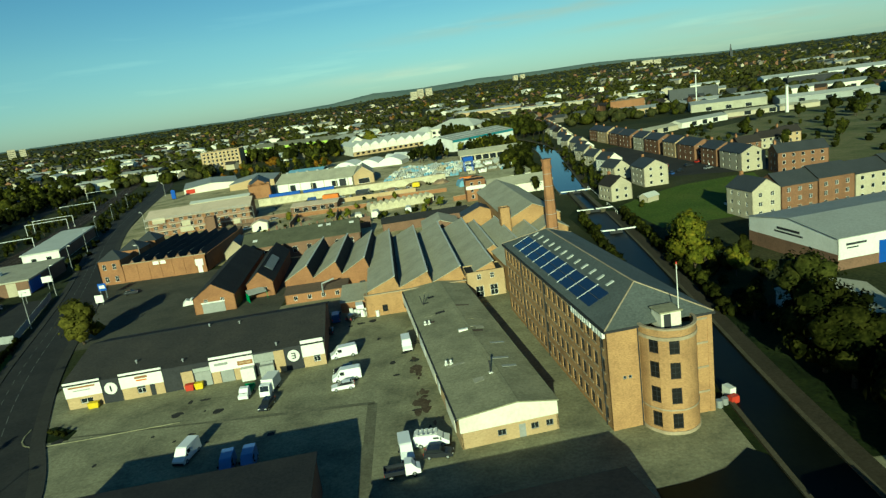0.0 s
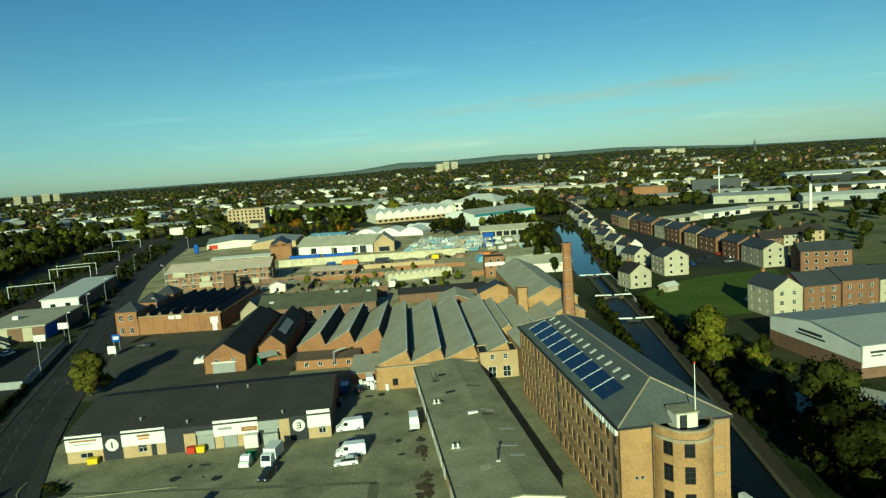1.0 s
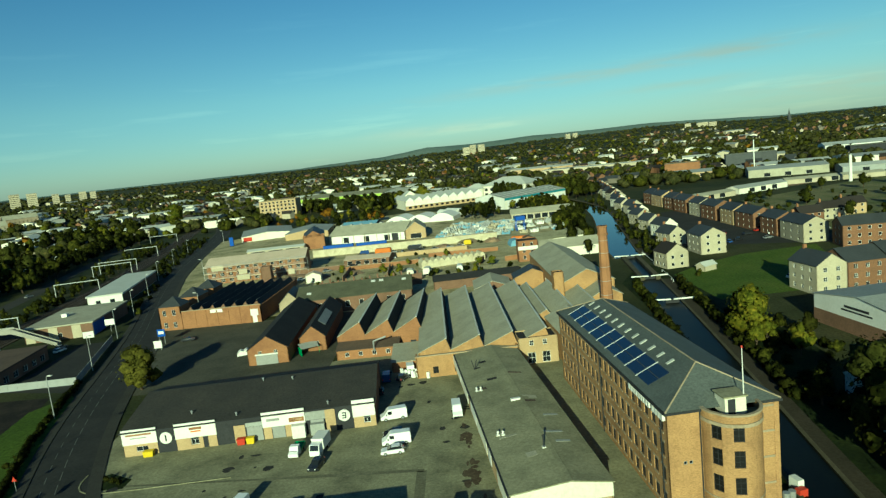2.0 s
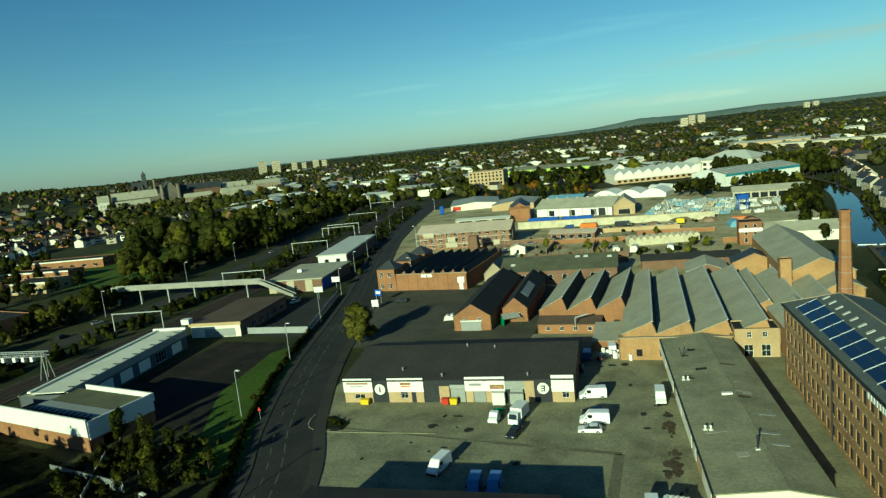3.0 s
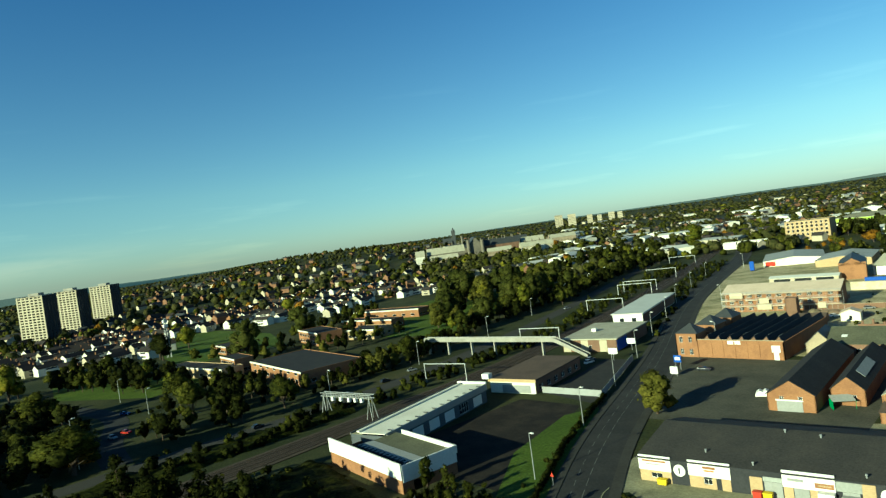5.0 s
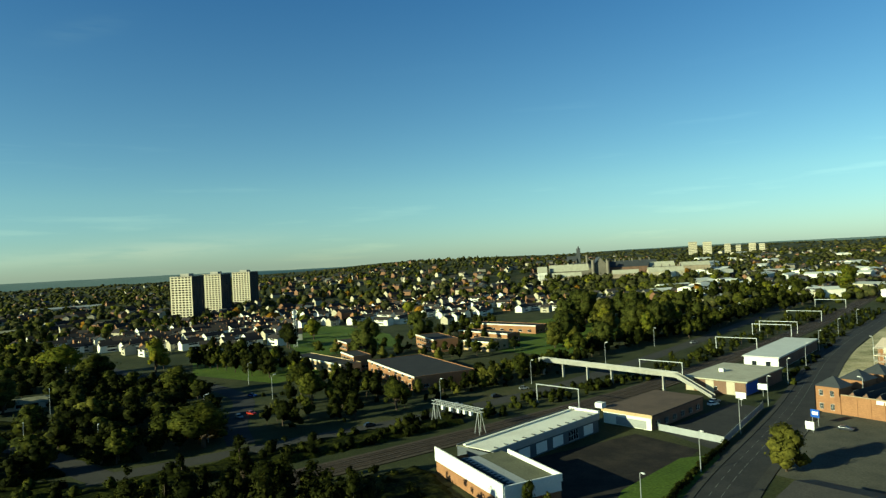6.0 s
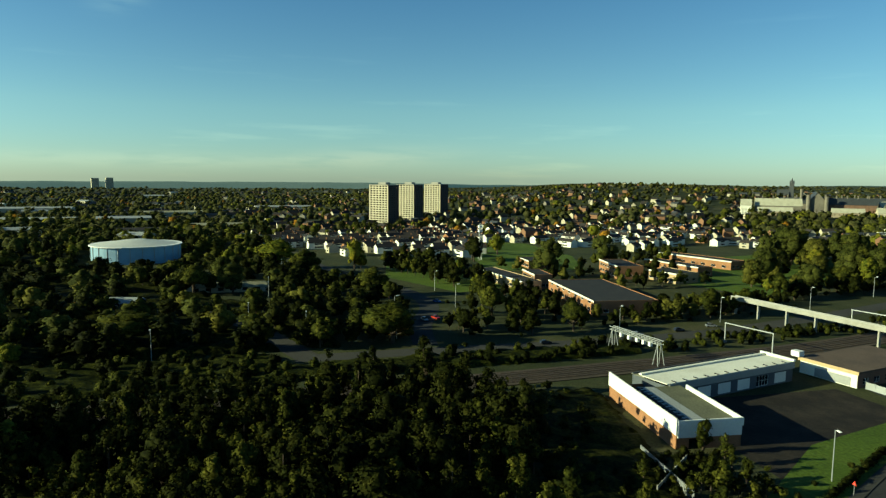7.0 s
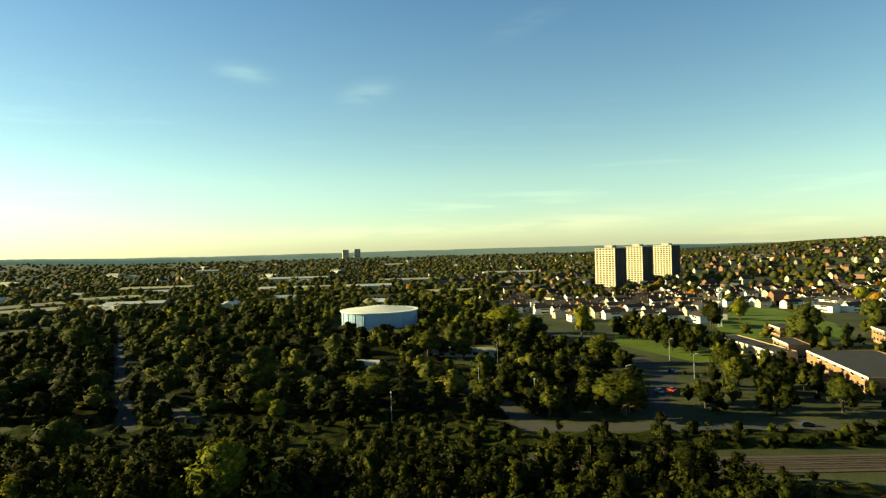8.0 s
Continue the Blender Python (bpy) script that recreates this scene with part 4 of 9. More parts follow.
# ---- the flat-roofed workshop beside it ----
def workshop():
    W, L = 14.6, 67.0
    t = thing("workshop", "long low brick workshop with a felt roof and cream fascia", "workshop", -1.2, 84.6, 0, 8.2)
    c = [(0, 0), (W, 0), (W, L), (0, L)]
    front = [(5.4, 6.7, 0.9, 1.9), (8.6, 9.6, 0.0, 2.1), (10.4, 11.6, 0.9, 1.9), (12.7, 13.8, 0.9, 1.9)]
    part("wall", Geo().wall(c[0], c[1], -0.3, 2.6, front, 0.3), BRICK_PALE, t)
    for i, h in enumerate(front):
        if i == 1:
            panel(t, "door", c[0], c[1], (h[0], h[1], 0.0, 2.1), SHUTTER, -0.12, "pale grey door")
        else:
            window(t, c[0], c[1], h, 0.15, (2, 1), STEEL)
    left = grid_holes(L, 9, 3.2, [(0.2, 2.6)], 3.0)
    part("wall", Geo().wall(c[3], c[0], -0.3, 5.0, left, 0.3), BRICK_PALE, t)
    for i, h in enumerate(left):
        panel(t, "shutter_door", c[3], c[0], (h[0], h[1], 0.2, 2.6), (SHUTTER, WHITE, SHUTTER, BRICK_PALE)[i % 4], -0.14, "grey roller shutter")
        panel(t, "fascia_board", c[3], c[0], (h[0] - 1.6, h[1] + 1.4, 3.0, 4.6), (WHITE, CREAM, WHITE)[i % 3], 0.1)
    part("wall", Geo().wall(c[1], c[2], -0.3, 4.7, (), 0.3), BRICK_PALE, t)
    part("wall", Geo().wall(c[2], c[3], -0.3, 4.7, (), 0.3), BRICK_PALE, t)
    X = 8.6
    for y in (-0.12, L - 0.2):
        part("gable_cladding", Geo().prism([(0, 2.6), (W, 2.6), (W, 4.75), (X, 5.75), (0, 5.0)], y, y + 0.32, "y"), CREAM, t, "clean cream sheet cladding")
    g = Geo().slab((-0.25, -0.3, 5.1), (-0.25, L + 0.2, 5.1), (X, L + 0.2, 5.9), (X, -0.3, 5.9), 0.18)
    part("roof", g, FELT, t, "patched olive felt roof")
    part("roof", Geo().slab((W + 0.25, -0.3, 4.85), (W + 0.25, L + 0.2, 4.85), (X, L + 0.2, 5.9), (X, -0.3, 5.9), 0.18), FELT, t, "patched olive felt roof")
    part("gutter", Geo().box(-0.5, -0.25, -0.3, L + 0.2, 4.75, 5.1), CLAD_DARK, t)
    part("ridge_strip", Geo().box(X - 0.35, X + 0.35, -0.3, L + 0.2, 5.86, 5.905), FELT, t)
    rg = random.Random(8)
    kl, kr = 0.8 / (X + 0.25), 1.05 / (W - X)

    def rz(x):
        return 5.1 + (x + 0.25) * kl if x < X else 5.9 - (x - X) * kr

    for i in range(14):
        x0, y0 = rg.uniform(0.8, W - 4), rg.uniform(2, L - 4)
        if x0 < X < x0 + 3:
            x0 = X + 0.4
        w, d = rg.uniform(1.2, 3.0), rg.uniform(0.5, 1.6)
        w = min(w, W - 0.4 - x0)
        m = (FELT, ROOF_GREY, FELT_BROWN, ROOF_DARK)[i % 4]
        part("patch", Geo().slab((x0, y0, rz(x0) + 0.03), (x0 + w, y0 + 0.2, rz(x0 + w) + 0.03), (x0 + w, y0 + d, rz(x0 + w) + 0.03), (x0, y0 + d, rz(x0) + 0.03), 0.03), m, t, "felt repair patch")
    for x, y, h, m in ((1.3, 40.1, 0.5, WHITE), (2.1, 39.9, 0.5, WHITE), (1.7, 18.6, 0.5, WHITE), (2.5, 18.4, 0.5, WHITE), (7.6, 10.9, 1.9, CLAD_DARK)):
        v = part("vent", Geo().rod((x, y, rz(x) - 0.05), (x, y, rz(x) + h), 0.13), m, t, "roof vent")
        part("cowl", Geo().rod((x, y, rz(x) + h), (x, y, rz(x) + h + 0.25), 0.24, 0.16), m, v)
        part("upstand", Geo().box(x - 0.3, x + 0.3, y - 0.3, y + 0.3, rz(x) - 0.1, rz(x) + 0.16), WHITE, v, "white flashed upstand")
    part("roof_hatch", Geo().box(6.5, 8.3, 31.2, 31.9, rz(6.5) - 0.1, rz(8.3) + 0.25), WHITE, t, "flat white roof hatch")
    for dx in (-0.55, 0.55):
        part("aerial_pole", Geo().rod((2.7, 52.4, rz(2.7) - 0.05), (2.7 + dx, 52.4, rz(2.7) + 2.2), 0.09), CLAD_DARK, t, "dark leaning pole")
    for x, y, w in ((10.7, 23.4, 2.6), (8.9, 16.1, 3.2), (10.0, 12.5, 2.4)):
        part("rooflight", Geo().slab((x, y, rz(x) + 0.06), (x + w, y + 0.3, rz(x + w) + 0.06), (x + w, y + 1.0, rz(x + w) + 0.06), (x, y + 0.7, rz(x) + 0.06), 0.08), PALE_ROOF, t, "dusty pale rooflight")
    for i, (y0, y1) in enumerate(((0.3, 7.6), (13.2, 15.4), (17.5, 28.5), (29.5, 37.0), (40.5, 52.0), (53.0, 66.5))):
        part("fascia_panel", Geo().box(-0.58, -0.505, y0, y1, 2.7, 4.72), (CREAM, WHITE)[i % 2], t, "weathered white side panel")
        part("panel_bracket", Geo().box(-0.505, 0.0, y0 + 0.1, y1 - 0.1, 4.4, 4.6), CLAD_DARK, t)


workshop()

# ---- the trade units across the yard ----
def units():
    W, D = 50.0, 27.0
    t = thing("trade_units", "row of low trade units with charcoal cladding and white sign boards", "workshop", -76.1, 118.8, 0, 6.2)
    c = [(0, 0), (W, 0), (W, D), (0, D)]
    E, R, X = 5.0, 7.4, 17.0
    lows = [(2.5, 4.8, 0.9, 1.9), (13.2, 14.8, 0.9, 1.9), (15.6, 16.6, 0.0, 2.1), (24.3, 27.4, 0.0, 3.0), (29.3, 31.8, 0.0, 2.6), (37.0, 39.6, 0.0, 2.8), (47.6, 49.0, 0.9, 2.0)]
    part("wall", Geo().wall(c[0], c[1], -0.3, E, lows, 0.3), CLAD_DARK, t, "charcoal front cladding")
    for i, h in enumerate(lows):
        if h[2] > 0.5:
            window(t, c[0], c[1], h, 0.12, (2, 1), WHITE)
        else:
            panel(t, "roller_door", c[0], c[1], h, SHUTTER if i != 2 else CLAD_DARK, -0.12, "ribbed grey roller door")
    bricks = [(0.1, 2.5, 0, 2.4), (4.8, 6.7, 0, 2.4), (2.5, 4.8, 0, 0.9), (2.5, 4.8, 1.9, 2.4), (10.4, 13.2, 0, 2.4), (16.6, 18.3, 0, 2.4), (13.2, 14.8, 0, 0.9), (14.8, 15.6, 0, 2.4), (21.8, 24.0, 0, 3.6), (31.9, 33.2, 0, 2.7), (27.6, 29.2, 0, 2.7), (45.6, 47.6, 0, 2.4), (49.0, 50.0, 0, 2.4), (47.6, 49.0, 0, 0.9)]
    for h in bricks:
        panel(t, "brick_pier", c[0], c[1], h, BRICK_PALE, 0.05, "buff brick infill")
    for u0, u1, z0, z1, m in ((0.0, 6.8, 2.4, 5.5, WHITE), (10.3, 18.4, 2.4, 5.5, WHITE), (27.5, 36.0, 2.5, 5.6, WHITE), (45.5, 50.0, 2.3, 5.8, WHITE), (36.1, 40.0, 2.9, 4.6, PALE_ROOF), (24.2, 27.5, 3.1, 3.9, PALE_ROOF)):
        panel(t, "sign_board", c[0], c[1], (u0, u1, z0, z1), m, 0.16, "white painted sign board")
    panel(t, "gable_panel", c[0], c[1], (40.0, 42.0, 0.0, 4.6), BRICK_PALE, 0.1, "tan brick-coloured panel")
    for u0, u1, z0, z1, m in ((0.8, 5.8, 4.2, 4.55, BRICK_RED), (1.6, 4.8, 3.6, 3.8, SHUTTER), (13.2, 15.6, 4.0, 4.5, BRICK_RED), (13.4, 15.4, 3.5, 3.8, ORANGE), (28.4, 31.0, 3.7, 4.2, SHUTTER), (32.8, 35.8, 3.0, 3.9, BRICK_RED), (33.2, 35.4, 3.3, 3.6, BRICK_PALE)):
        panel(t, "lettering_bar", c[0], c[1], (u0, u1, z0, z1), m, 0.2, "faded sign lettering")
    for u in (8.5, 43.8):
        d = part("number_disc", Geo().rod((u, -0.18, 3.0), (u, 0.0, 3.0), 1.2, None, 24), WHITE, t, "round white sign disc")
        if u < 20:
            part("bar", Geo().box(u - 0.14, u + 0.14, -0.23, -0.17, 2.4, 3.6), CLAD_DARK, d)
        else:
            for z in (2.4, 2.92, 3.44):
                part("bar", Geo().box(u - 0.4, u + 0.35, -0.23, -0.17, z, z + 0.2), CLAD_DARK, d)
            part("bar", Geo().box(u + 0.2, u + 0.42, -0.24, -0.18, 2.4, 3.64), CLAD_DARK, d)
    for a, b in ((1, 2), (2, 3), (3, 0)):
        part("wall", Geo().wall(c[a], c[b], -0.3, E, (), 0.3), BRICK_DARK, t)
    for x in (0.0, W - 0.3):
        part("gable", Geo().prism([(0, E), (D, E), (X, R - 0.2)], x, x + 0.3, "x"), BRICK_DARK, t)
    part("roof", Geo().slab((-0.4, -0.3, E + 0.1), (W + 0.4, -0.3, E + 0.1), (W + 0.4, X, R), (-0.4, X, R), 0.15), UNIT_ROOF, t, "dark grey sheeted roof slope")
    part("roof", Geo().slab((-0.4, D + 0.4, E - 0.1), (W + 0.4, D + 0.4, E - 0.1), (W + 0.4, X, R), (-0.4, X, R), 0.15), UNIT_ROOF, t, "dark grey sheeted roof slope")
    part("gutter", Geo().box(-0.4, W + 0.4, -0.5, -0.25, E - 0.12, E + 0.08), CLAD_DARK, t)
    for x, y in ((12.7, 4.2), (22.4, 1.2), (25.1, 15.5), (31.7, 14.4), (40.7, 1.2)):
        z = E + 0.1 + (R - E - 0.1) * (y + 0.3) / (X + 0.3)
        v = part("flue", Geo().rod((x, y, z - 0.05), (x, y, z + 0.45), 0.14), STEEL, t, "pale roof flue")
        part("cowl", Geo().rod((x, y, z + 0.45), (x, y, z + 0.7), 0.26, 0.18), STEEL, v)
    # lean-to boxes on the front
    part("porch", Geo().box(33.4, 36.0, -1.6, -0.2, 0, 2.6), WHITE, t, "white cabin against the front")
    part("porch", Geo().box(37.0, 39.8, -1.2, -0.2, 0, 2.3), PALE_ROOF, t, "grey cabin against the front")


units()

# ---- dark sheds that shade the near yard ----
hall("near_shed", "low dark-roofed shed standing in front of the yard", "shed", -54.6, 52.9, 6.0, 36.5, 22.5, 5.9, 6.6, BRICK_DARK, ROOF_DARK)
hall("brown_shed", "low brick shed with a dark roof near the mill", "shed", -14, 47.9, 7, 33.5, 15.5, 5.0, 6.0, BRICK_DARK, ROOF_DARK)

# ---- brick sheds behind the yard ----
def north_light(name, label, x, y, turn, n, w, D, e, h, peak, wall_mat, roof_mat, glass_mat):
    """A shed with n saw-tooth bays: a long slope rising to the right, then a steep dark face."""
    t = thing(name, label, "shed", x, y, 0, turn)
    W = n * w
    c = [(0, 0), (W, 0), (W, D), (0, D)]
    doors = [(w * i + w * 0.55, w * i + w * 0.75, 0.0, 2.2) for i in range(n)]
    part("wall", Geo().wall(c[0], c[1], -0.3, e, doors, 0.35), wall_mat, t)
    for h_ in doors:
        panel(t, "door", c[0], c[1], h_, CLAD_DARK, -0.15)
    for a in (1, 2, 3):
        part("wall", Geo().wall(c[a], c[(a + 1) % 4], -0.3, e, (), 0.35), wall_mat, t)
    for i in range(n):
        x0, x1 = i * w, (i + 1) * w
        xp = x0 + w * peak
        for yy in (0.0, D - 0.35):
            part("gable", Geo().prism([(x0, e), (x1, e), (xp, h - 0.12)], yy, yy + 0.35, "y"), wall_mat, t)
        part("roof_slope", Geo().slab((x0, -0.2, e + 0.05), (x0, D + 0.2, e + 0.05), (xp, D + 0.2, h), (xp, -0.2, h), 0.12), roof_mat, t, "dusty grey sheeted slope")
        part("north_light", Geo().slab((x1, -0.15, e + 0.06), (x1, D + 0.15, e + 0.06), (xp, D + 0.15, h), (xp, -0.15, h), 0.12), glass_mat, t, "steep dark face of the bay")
        part("ridge_cap", Geo().box(xp - 0.22, xp + 0.22, -0.25, D + 0.25, h - 0.06, h + 0.1), WHITE_ROOF, t)
    return t


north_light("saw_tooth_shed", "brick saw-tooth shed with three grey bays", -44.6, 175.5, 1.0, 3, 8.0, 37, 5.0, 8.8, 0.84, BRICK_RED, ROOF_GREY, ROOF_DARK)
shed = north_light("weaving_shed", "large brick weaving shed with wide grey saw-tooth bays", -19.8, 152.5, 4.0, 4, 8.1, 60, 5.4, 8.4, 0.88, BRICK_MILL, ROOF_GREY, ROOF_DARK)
part("front_range", Geo().wall((-0.6, -3.0), (24.0, -3.0), -0.3, 5.3, grid_holes(24.6, 4, 1.3, [(0.9, 2.6)], 2.0), 0.35).wall((24.0, -3.0), (24.0, 0), -0.3, 5.3, (), 0.35).wall((-0.6, 0), (-0.6, -3.0), -0.3, 5.3, (), 0.35), BRICK_MILL, shed, "plain brick front range under a pale coping")
part("coping", Geo().box(-0.8, 24.2, -3.15, -2.5, 5.3, 5.5), STONE, shed)
part("valley_roof", Geo().box(-0.2, 24.0, -2.5, -0.1, 4.6, 4.8), FELT, shed)
for h_ in grid_holes(24.6, 4, 1.3, [(0.9, 2.6)], 2.0):
    window(shed, (-0.6, -3.0), (24.0, -3.0), h_, 0.15, (2, 2), CLAD_DARK)
north_light("rear_shed", "lower smoke-stained grey saw-tooth shed beside the engine house", 9.0, 176.0, 4.0, 3, 7.2, 38, 4.6, 7.2, 0.7, BRICK_MILL, ROOF_GREY, ROOF_GREY)
t = thing("lean_to", "low brick lean-to in front of the saw-tooth shed", "shed", -44.0, 169.8, 0, 1.0)
part("wall", Geo().wall((0, 0), (17, 0), -0.3, 2.6, grid_holes(17, 4, 1.1, [(0.8, 2.0)], 1.0), 0.3).wall((17, 0), (17, 5.5), -0.3, 2.6, (), 0.3).wall((0, 5.5), (0, 0), -0.3, 2.6, (), 0.3), BRICK_RED, t)
part("roof", Geo().slab((-0.2, -0.3, 2.7), (17.2, -0.3, 2.7), (17.2, 5.6, 3.6), (-0.2, 5.6, 3.6), 0.12), FELT_BROWN, t)
for h in grid_holes(17, 4, 1.1, [(0.8, 2.0)], 1.0):
    window(t, (0, 0), (17, 0), h, 0.12, (2, 1))
part("pipe", Geo().rod((10.5, -0.5, 2.0), (10.5, -0.5, 4.6), 0.22).rod((10.5, -0.5, 4.6), (14, -0.5, 5.6), 0.22), STEEL, t, "bent extraction duct")
t = thing("store_lean_to", "flat grey lean-to store with a rusty mesh front", "shed", -27.0, 155.5, 0, 4)
part("wall", Geo().wall((0, 0), (9.2, 0), -0.3, 2.8, (), 0.25).wall((9.2, 0), (9.2, 14), -0.3, 2.8, (), 0.25).wall((0, 14), (0, 0), -0.3, 2.8, (), 0.25), BRICK_RED, t)
part("roof", Geo().slab((-0.2, -0.4, 2.8), (9.4, -0.4, 2.8), (9.4, 14, 3.4), (-0.2, 14, 3.4), 0.12), ROOF_GREY, t)

hall("gabled_shed", "brick gabled shed with a dark roof and a pale roller door", "shed", -69.3, 172.0, 4.5, 11.2, 50, 4.6, 8.2, BRICK_RED, ROOF_DARK, "y", [(0, 2, 1.0, [(2.9, 3.9)], 1.2)])
t = thing("loading_door", "pale grey roller door and white board of the brick shed", "door", -69.3, 172.0, 0, 4.5)
part("roller_door", Geo().box(2.2, 8.2, -0.14, -0.02, 0.0, 2.7), SHUTTER, t)
part("board", Geo().box(2.0, 8.4, -0.18, -0.02, 2.75, 3.1), WHITE, t)
hall("narrow_shed", "narrow brick gabled shed with a dark glazed roof", "shed", -57.0, 181.0, 4.5, 7.6, 40, 4.4, 7.6, BRICK_RED, ROOF_DARK, "y", [(0, 2, 0.8, [(1.2, 2.8)], 1.0)])
t = thing("rooflight_strip", "long grey rooflight on the narrow shed", "rooflight", -57.0, 181.0, 0, 4.5)
part("pane", Geo().slab((4.6, 8, 7.05), (4.6, 24, 7.05), (6.6, 24, 5.45), (6.6, 8, 5.45), 0.06), PALE_ROOF, t)
t = thing("green_awning", "pale awning over a green side door", "awning", -55.5, 176.5, 0, 30)
part("canopy", Geo().slab((0, 0, 2.2), (5.2, 0, 2.2), (5.2, 3.2, 3.0), (0, 3.2, 3.0), 0.1), PALE_ROOF, t)
part("side", Geo().box(0, 0.1, 0, 3.2, 0, 2.2), GREEN_DARK, t)
part("post", Geo().box(5.1, 5.2, 0, 0.1, 0, 2.2), GREEN_DARK, t)

# the corner building by the road with its two little towers
def corner_works():
    t = thing("corner_works", "red-brick works on the road corner with a dark saw-tooth roof", "works", -119.5, 224.5, 0, 0)
    W, D = 37.0, 46.0
    c = [(0, 0), (W, 0), (W, D), (0, D)]
    hs = [(33.6, 35.2, 0, 2.6)]
    part("wall", Geo().wall(c[0], c[1], -0.3, 6.4, hs, 0.35), BRICK_RED, t)
    for a in (1, 2, 3):
        part("wall", Geo().wall(c[a], c[(a + 1) % 4], -0.3, 6.0, (), 0.35), BRICK_RED, t)
    panel(t, "door", c[0], c[1], hs[0], WHITE, -0.1, "white door")
    panel(t, "sign_board", c[0], c[1], (18.5, 23.0, 5.0, 6.2), WHITE, 0.1, "white sign board")
    panel(t, "frame_board", c[0], c[1], (33.0, 35.8, 2.6, 4.9), WHITE, 0.08)
    for u in (12.4, 16.5, 20.6, 24.7, 28.8, 32.6):
        panel(t, "pier", c[0], c[1], (u, u + 0.45, 0, 6.0), BRICK_RED, 0.14)
    part("coping", Geo().box(-0.1, W + 0.1, -0.12, 0.42, 6.4, 6.6), STONE, t)
    w = (W - 8.6) / 7
    for i in range(7):
        x0, x1 = 8.2 + i * w, 8.2 + (i + 1) * w
        xp = x0 + w * 0.72
        part("gable", Geo().prism([(x0, 5.0), (x1, 5.0), (xp, 7.7)], 1.4, 1.7, "y"), BRICK_DARK, t)
        part("roof_slope", Geo().slab((x0, 1.2, 5.1), (x0, D - 0.6, 5.1), (xp, D - 0.6, 7.9), (xp, 1.2, 7.9), 0.12), ROOF_DARK, t, "dark sheeted slope")
        part("north_light", Geo().slab((x1, 1.2, 5.1), (x1, D - 0.6, 5.1), (xp, D - 0.6, 7.9), (xp, 1.2, 7.9), 0.12), CLAD_DARK, t, "dark steep face of the tooth")
        for k in range(3):
            y0 = 2.2 + k * 13 + 1.5 * (i % 2)
            # the pale front strip stands in for light reflected off each tooth
            part("rooflight", Geo().slab((x0 + 1.6, y0, 6.28), (x0 + 1.6, y0 + 3.4, 6.28), (xp - 0.3, y0 + 3.4, 7.88), (xp - 0.3, y0, 7.88), 0.05), PALE_ROOF if k == 0 else ROOF_DARK, t)
    for y0, d in ((-0.3, 8.0), (16.0, 9.0), (31.0, 9.0)):
        X0, X1 = -0.3, 7.8
        fr = [(1.4, 2.7, 1.0, 3.0), (4.9, 6.2, 1.0, 3.0), (1.4, 2.7, 5.4, 7.4), (4.9, 6.2, 5.4, 7.4)]
        sd = grid_holes(d, 2, 1.2, [(1.0, 3.0), (5.4, 7.4)], 0.8)
        lo = -0.3 if y0 < 0 else 5.8
        tw = part("pavilion", Geo().wall((X0, y0), (X1, y0), lo, 8.6, fr if y0 < 0 else (), 0.3).wall((X1, y0), (X1, y0 + d), 5.8, 8.6, (), 0.3).wall((X1, y0 + d), (X0, y0 + d), 5.8, 8.6, (), 0.3).wall((X0, y0 + d), (X0, y0), -0.3, 8.6, sd, 0.3), BRICK_RED, t)
        if y0 < 0:
            for h in fr:
                window(tw, (X0, y0), (X1, y0), h, 0.12)
        for h in sd:
            window(tw, (X0, y0 + d), (X0, y0), h, 0.12)
        g = Geo()
        a, b, cc, dd, ap = (-0.3, y0 - 0.3, 8.6), (8.3, y0 - 0.3, 8.6), (8.3, y0 + d + 0.3, 8.6), (-0.3, y0 + d + 0.3, 8.6), (4, y0 + d / 2, 11.8)
        g.face(a, b, ap).face(b, cc, ap).face(cc, dd, ap).face(dd, a, ap).face(a, b, cc, dd)
        part("hip_roof", g, SLATE, tw)


corner_works()
hall("long_slate_shed", "long brick shed with a green-grey slate roof and rooflights", "shed", -70.5, 227.0, 5.5, 42, 24, 5.4, 8.6, BRICK_DARK, OLIVE_SLATE, "x", [(0, 8, 1.6, [(1.5, 3.8)], 1.0)])
t = thing("roof_windows", "white rooflights on the slate shed", "rooflight", -70.5, 227.0, 0, 5.5)
for x, y in ((3.5, 4.5), (27, 9), (30, 9), (38.5, 8)):
    z = 5.4 + 3.2 * y / 12
    part("pane", Geo().slab((x, y, z + 0.1), (x + 1.6, y, z + 0.1), (x + 1.6, y + 1.5, z + 0.5), (x, y + 1.5, z + 0.5), 0.15), WHITE, t)
hall("stone_gable_house", "small stone gabled office among the sheds", "office", -78, 231, 5, 8, 12, 4.5, 8.5, STONE, SLATE, "y")
# a ruined range with bare piers
t = thing("ruined_range", "roofless brick range with a row of standing piers", "ruin", -72, 262, 0, 4)
part("wall", Geo().box(0, 44, 0, 0.5, -0.2, 2.4).box(0, 44, 9, 9.5, -0.2, 3.0), BRICK_DARK, t)
for i in range(13):
    part("pier", Geo().box(1 + 3.4 * i, 1.7 + 3.4 * i, 9.5, 10.2, 0, 4.2 + 0.6 * math.sin(i * 2.1)), BRICK_DARK, t)
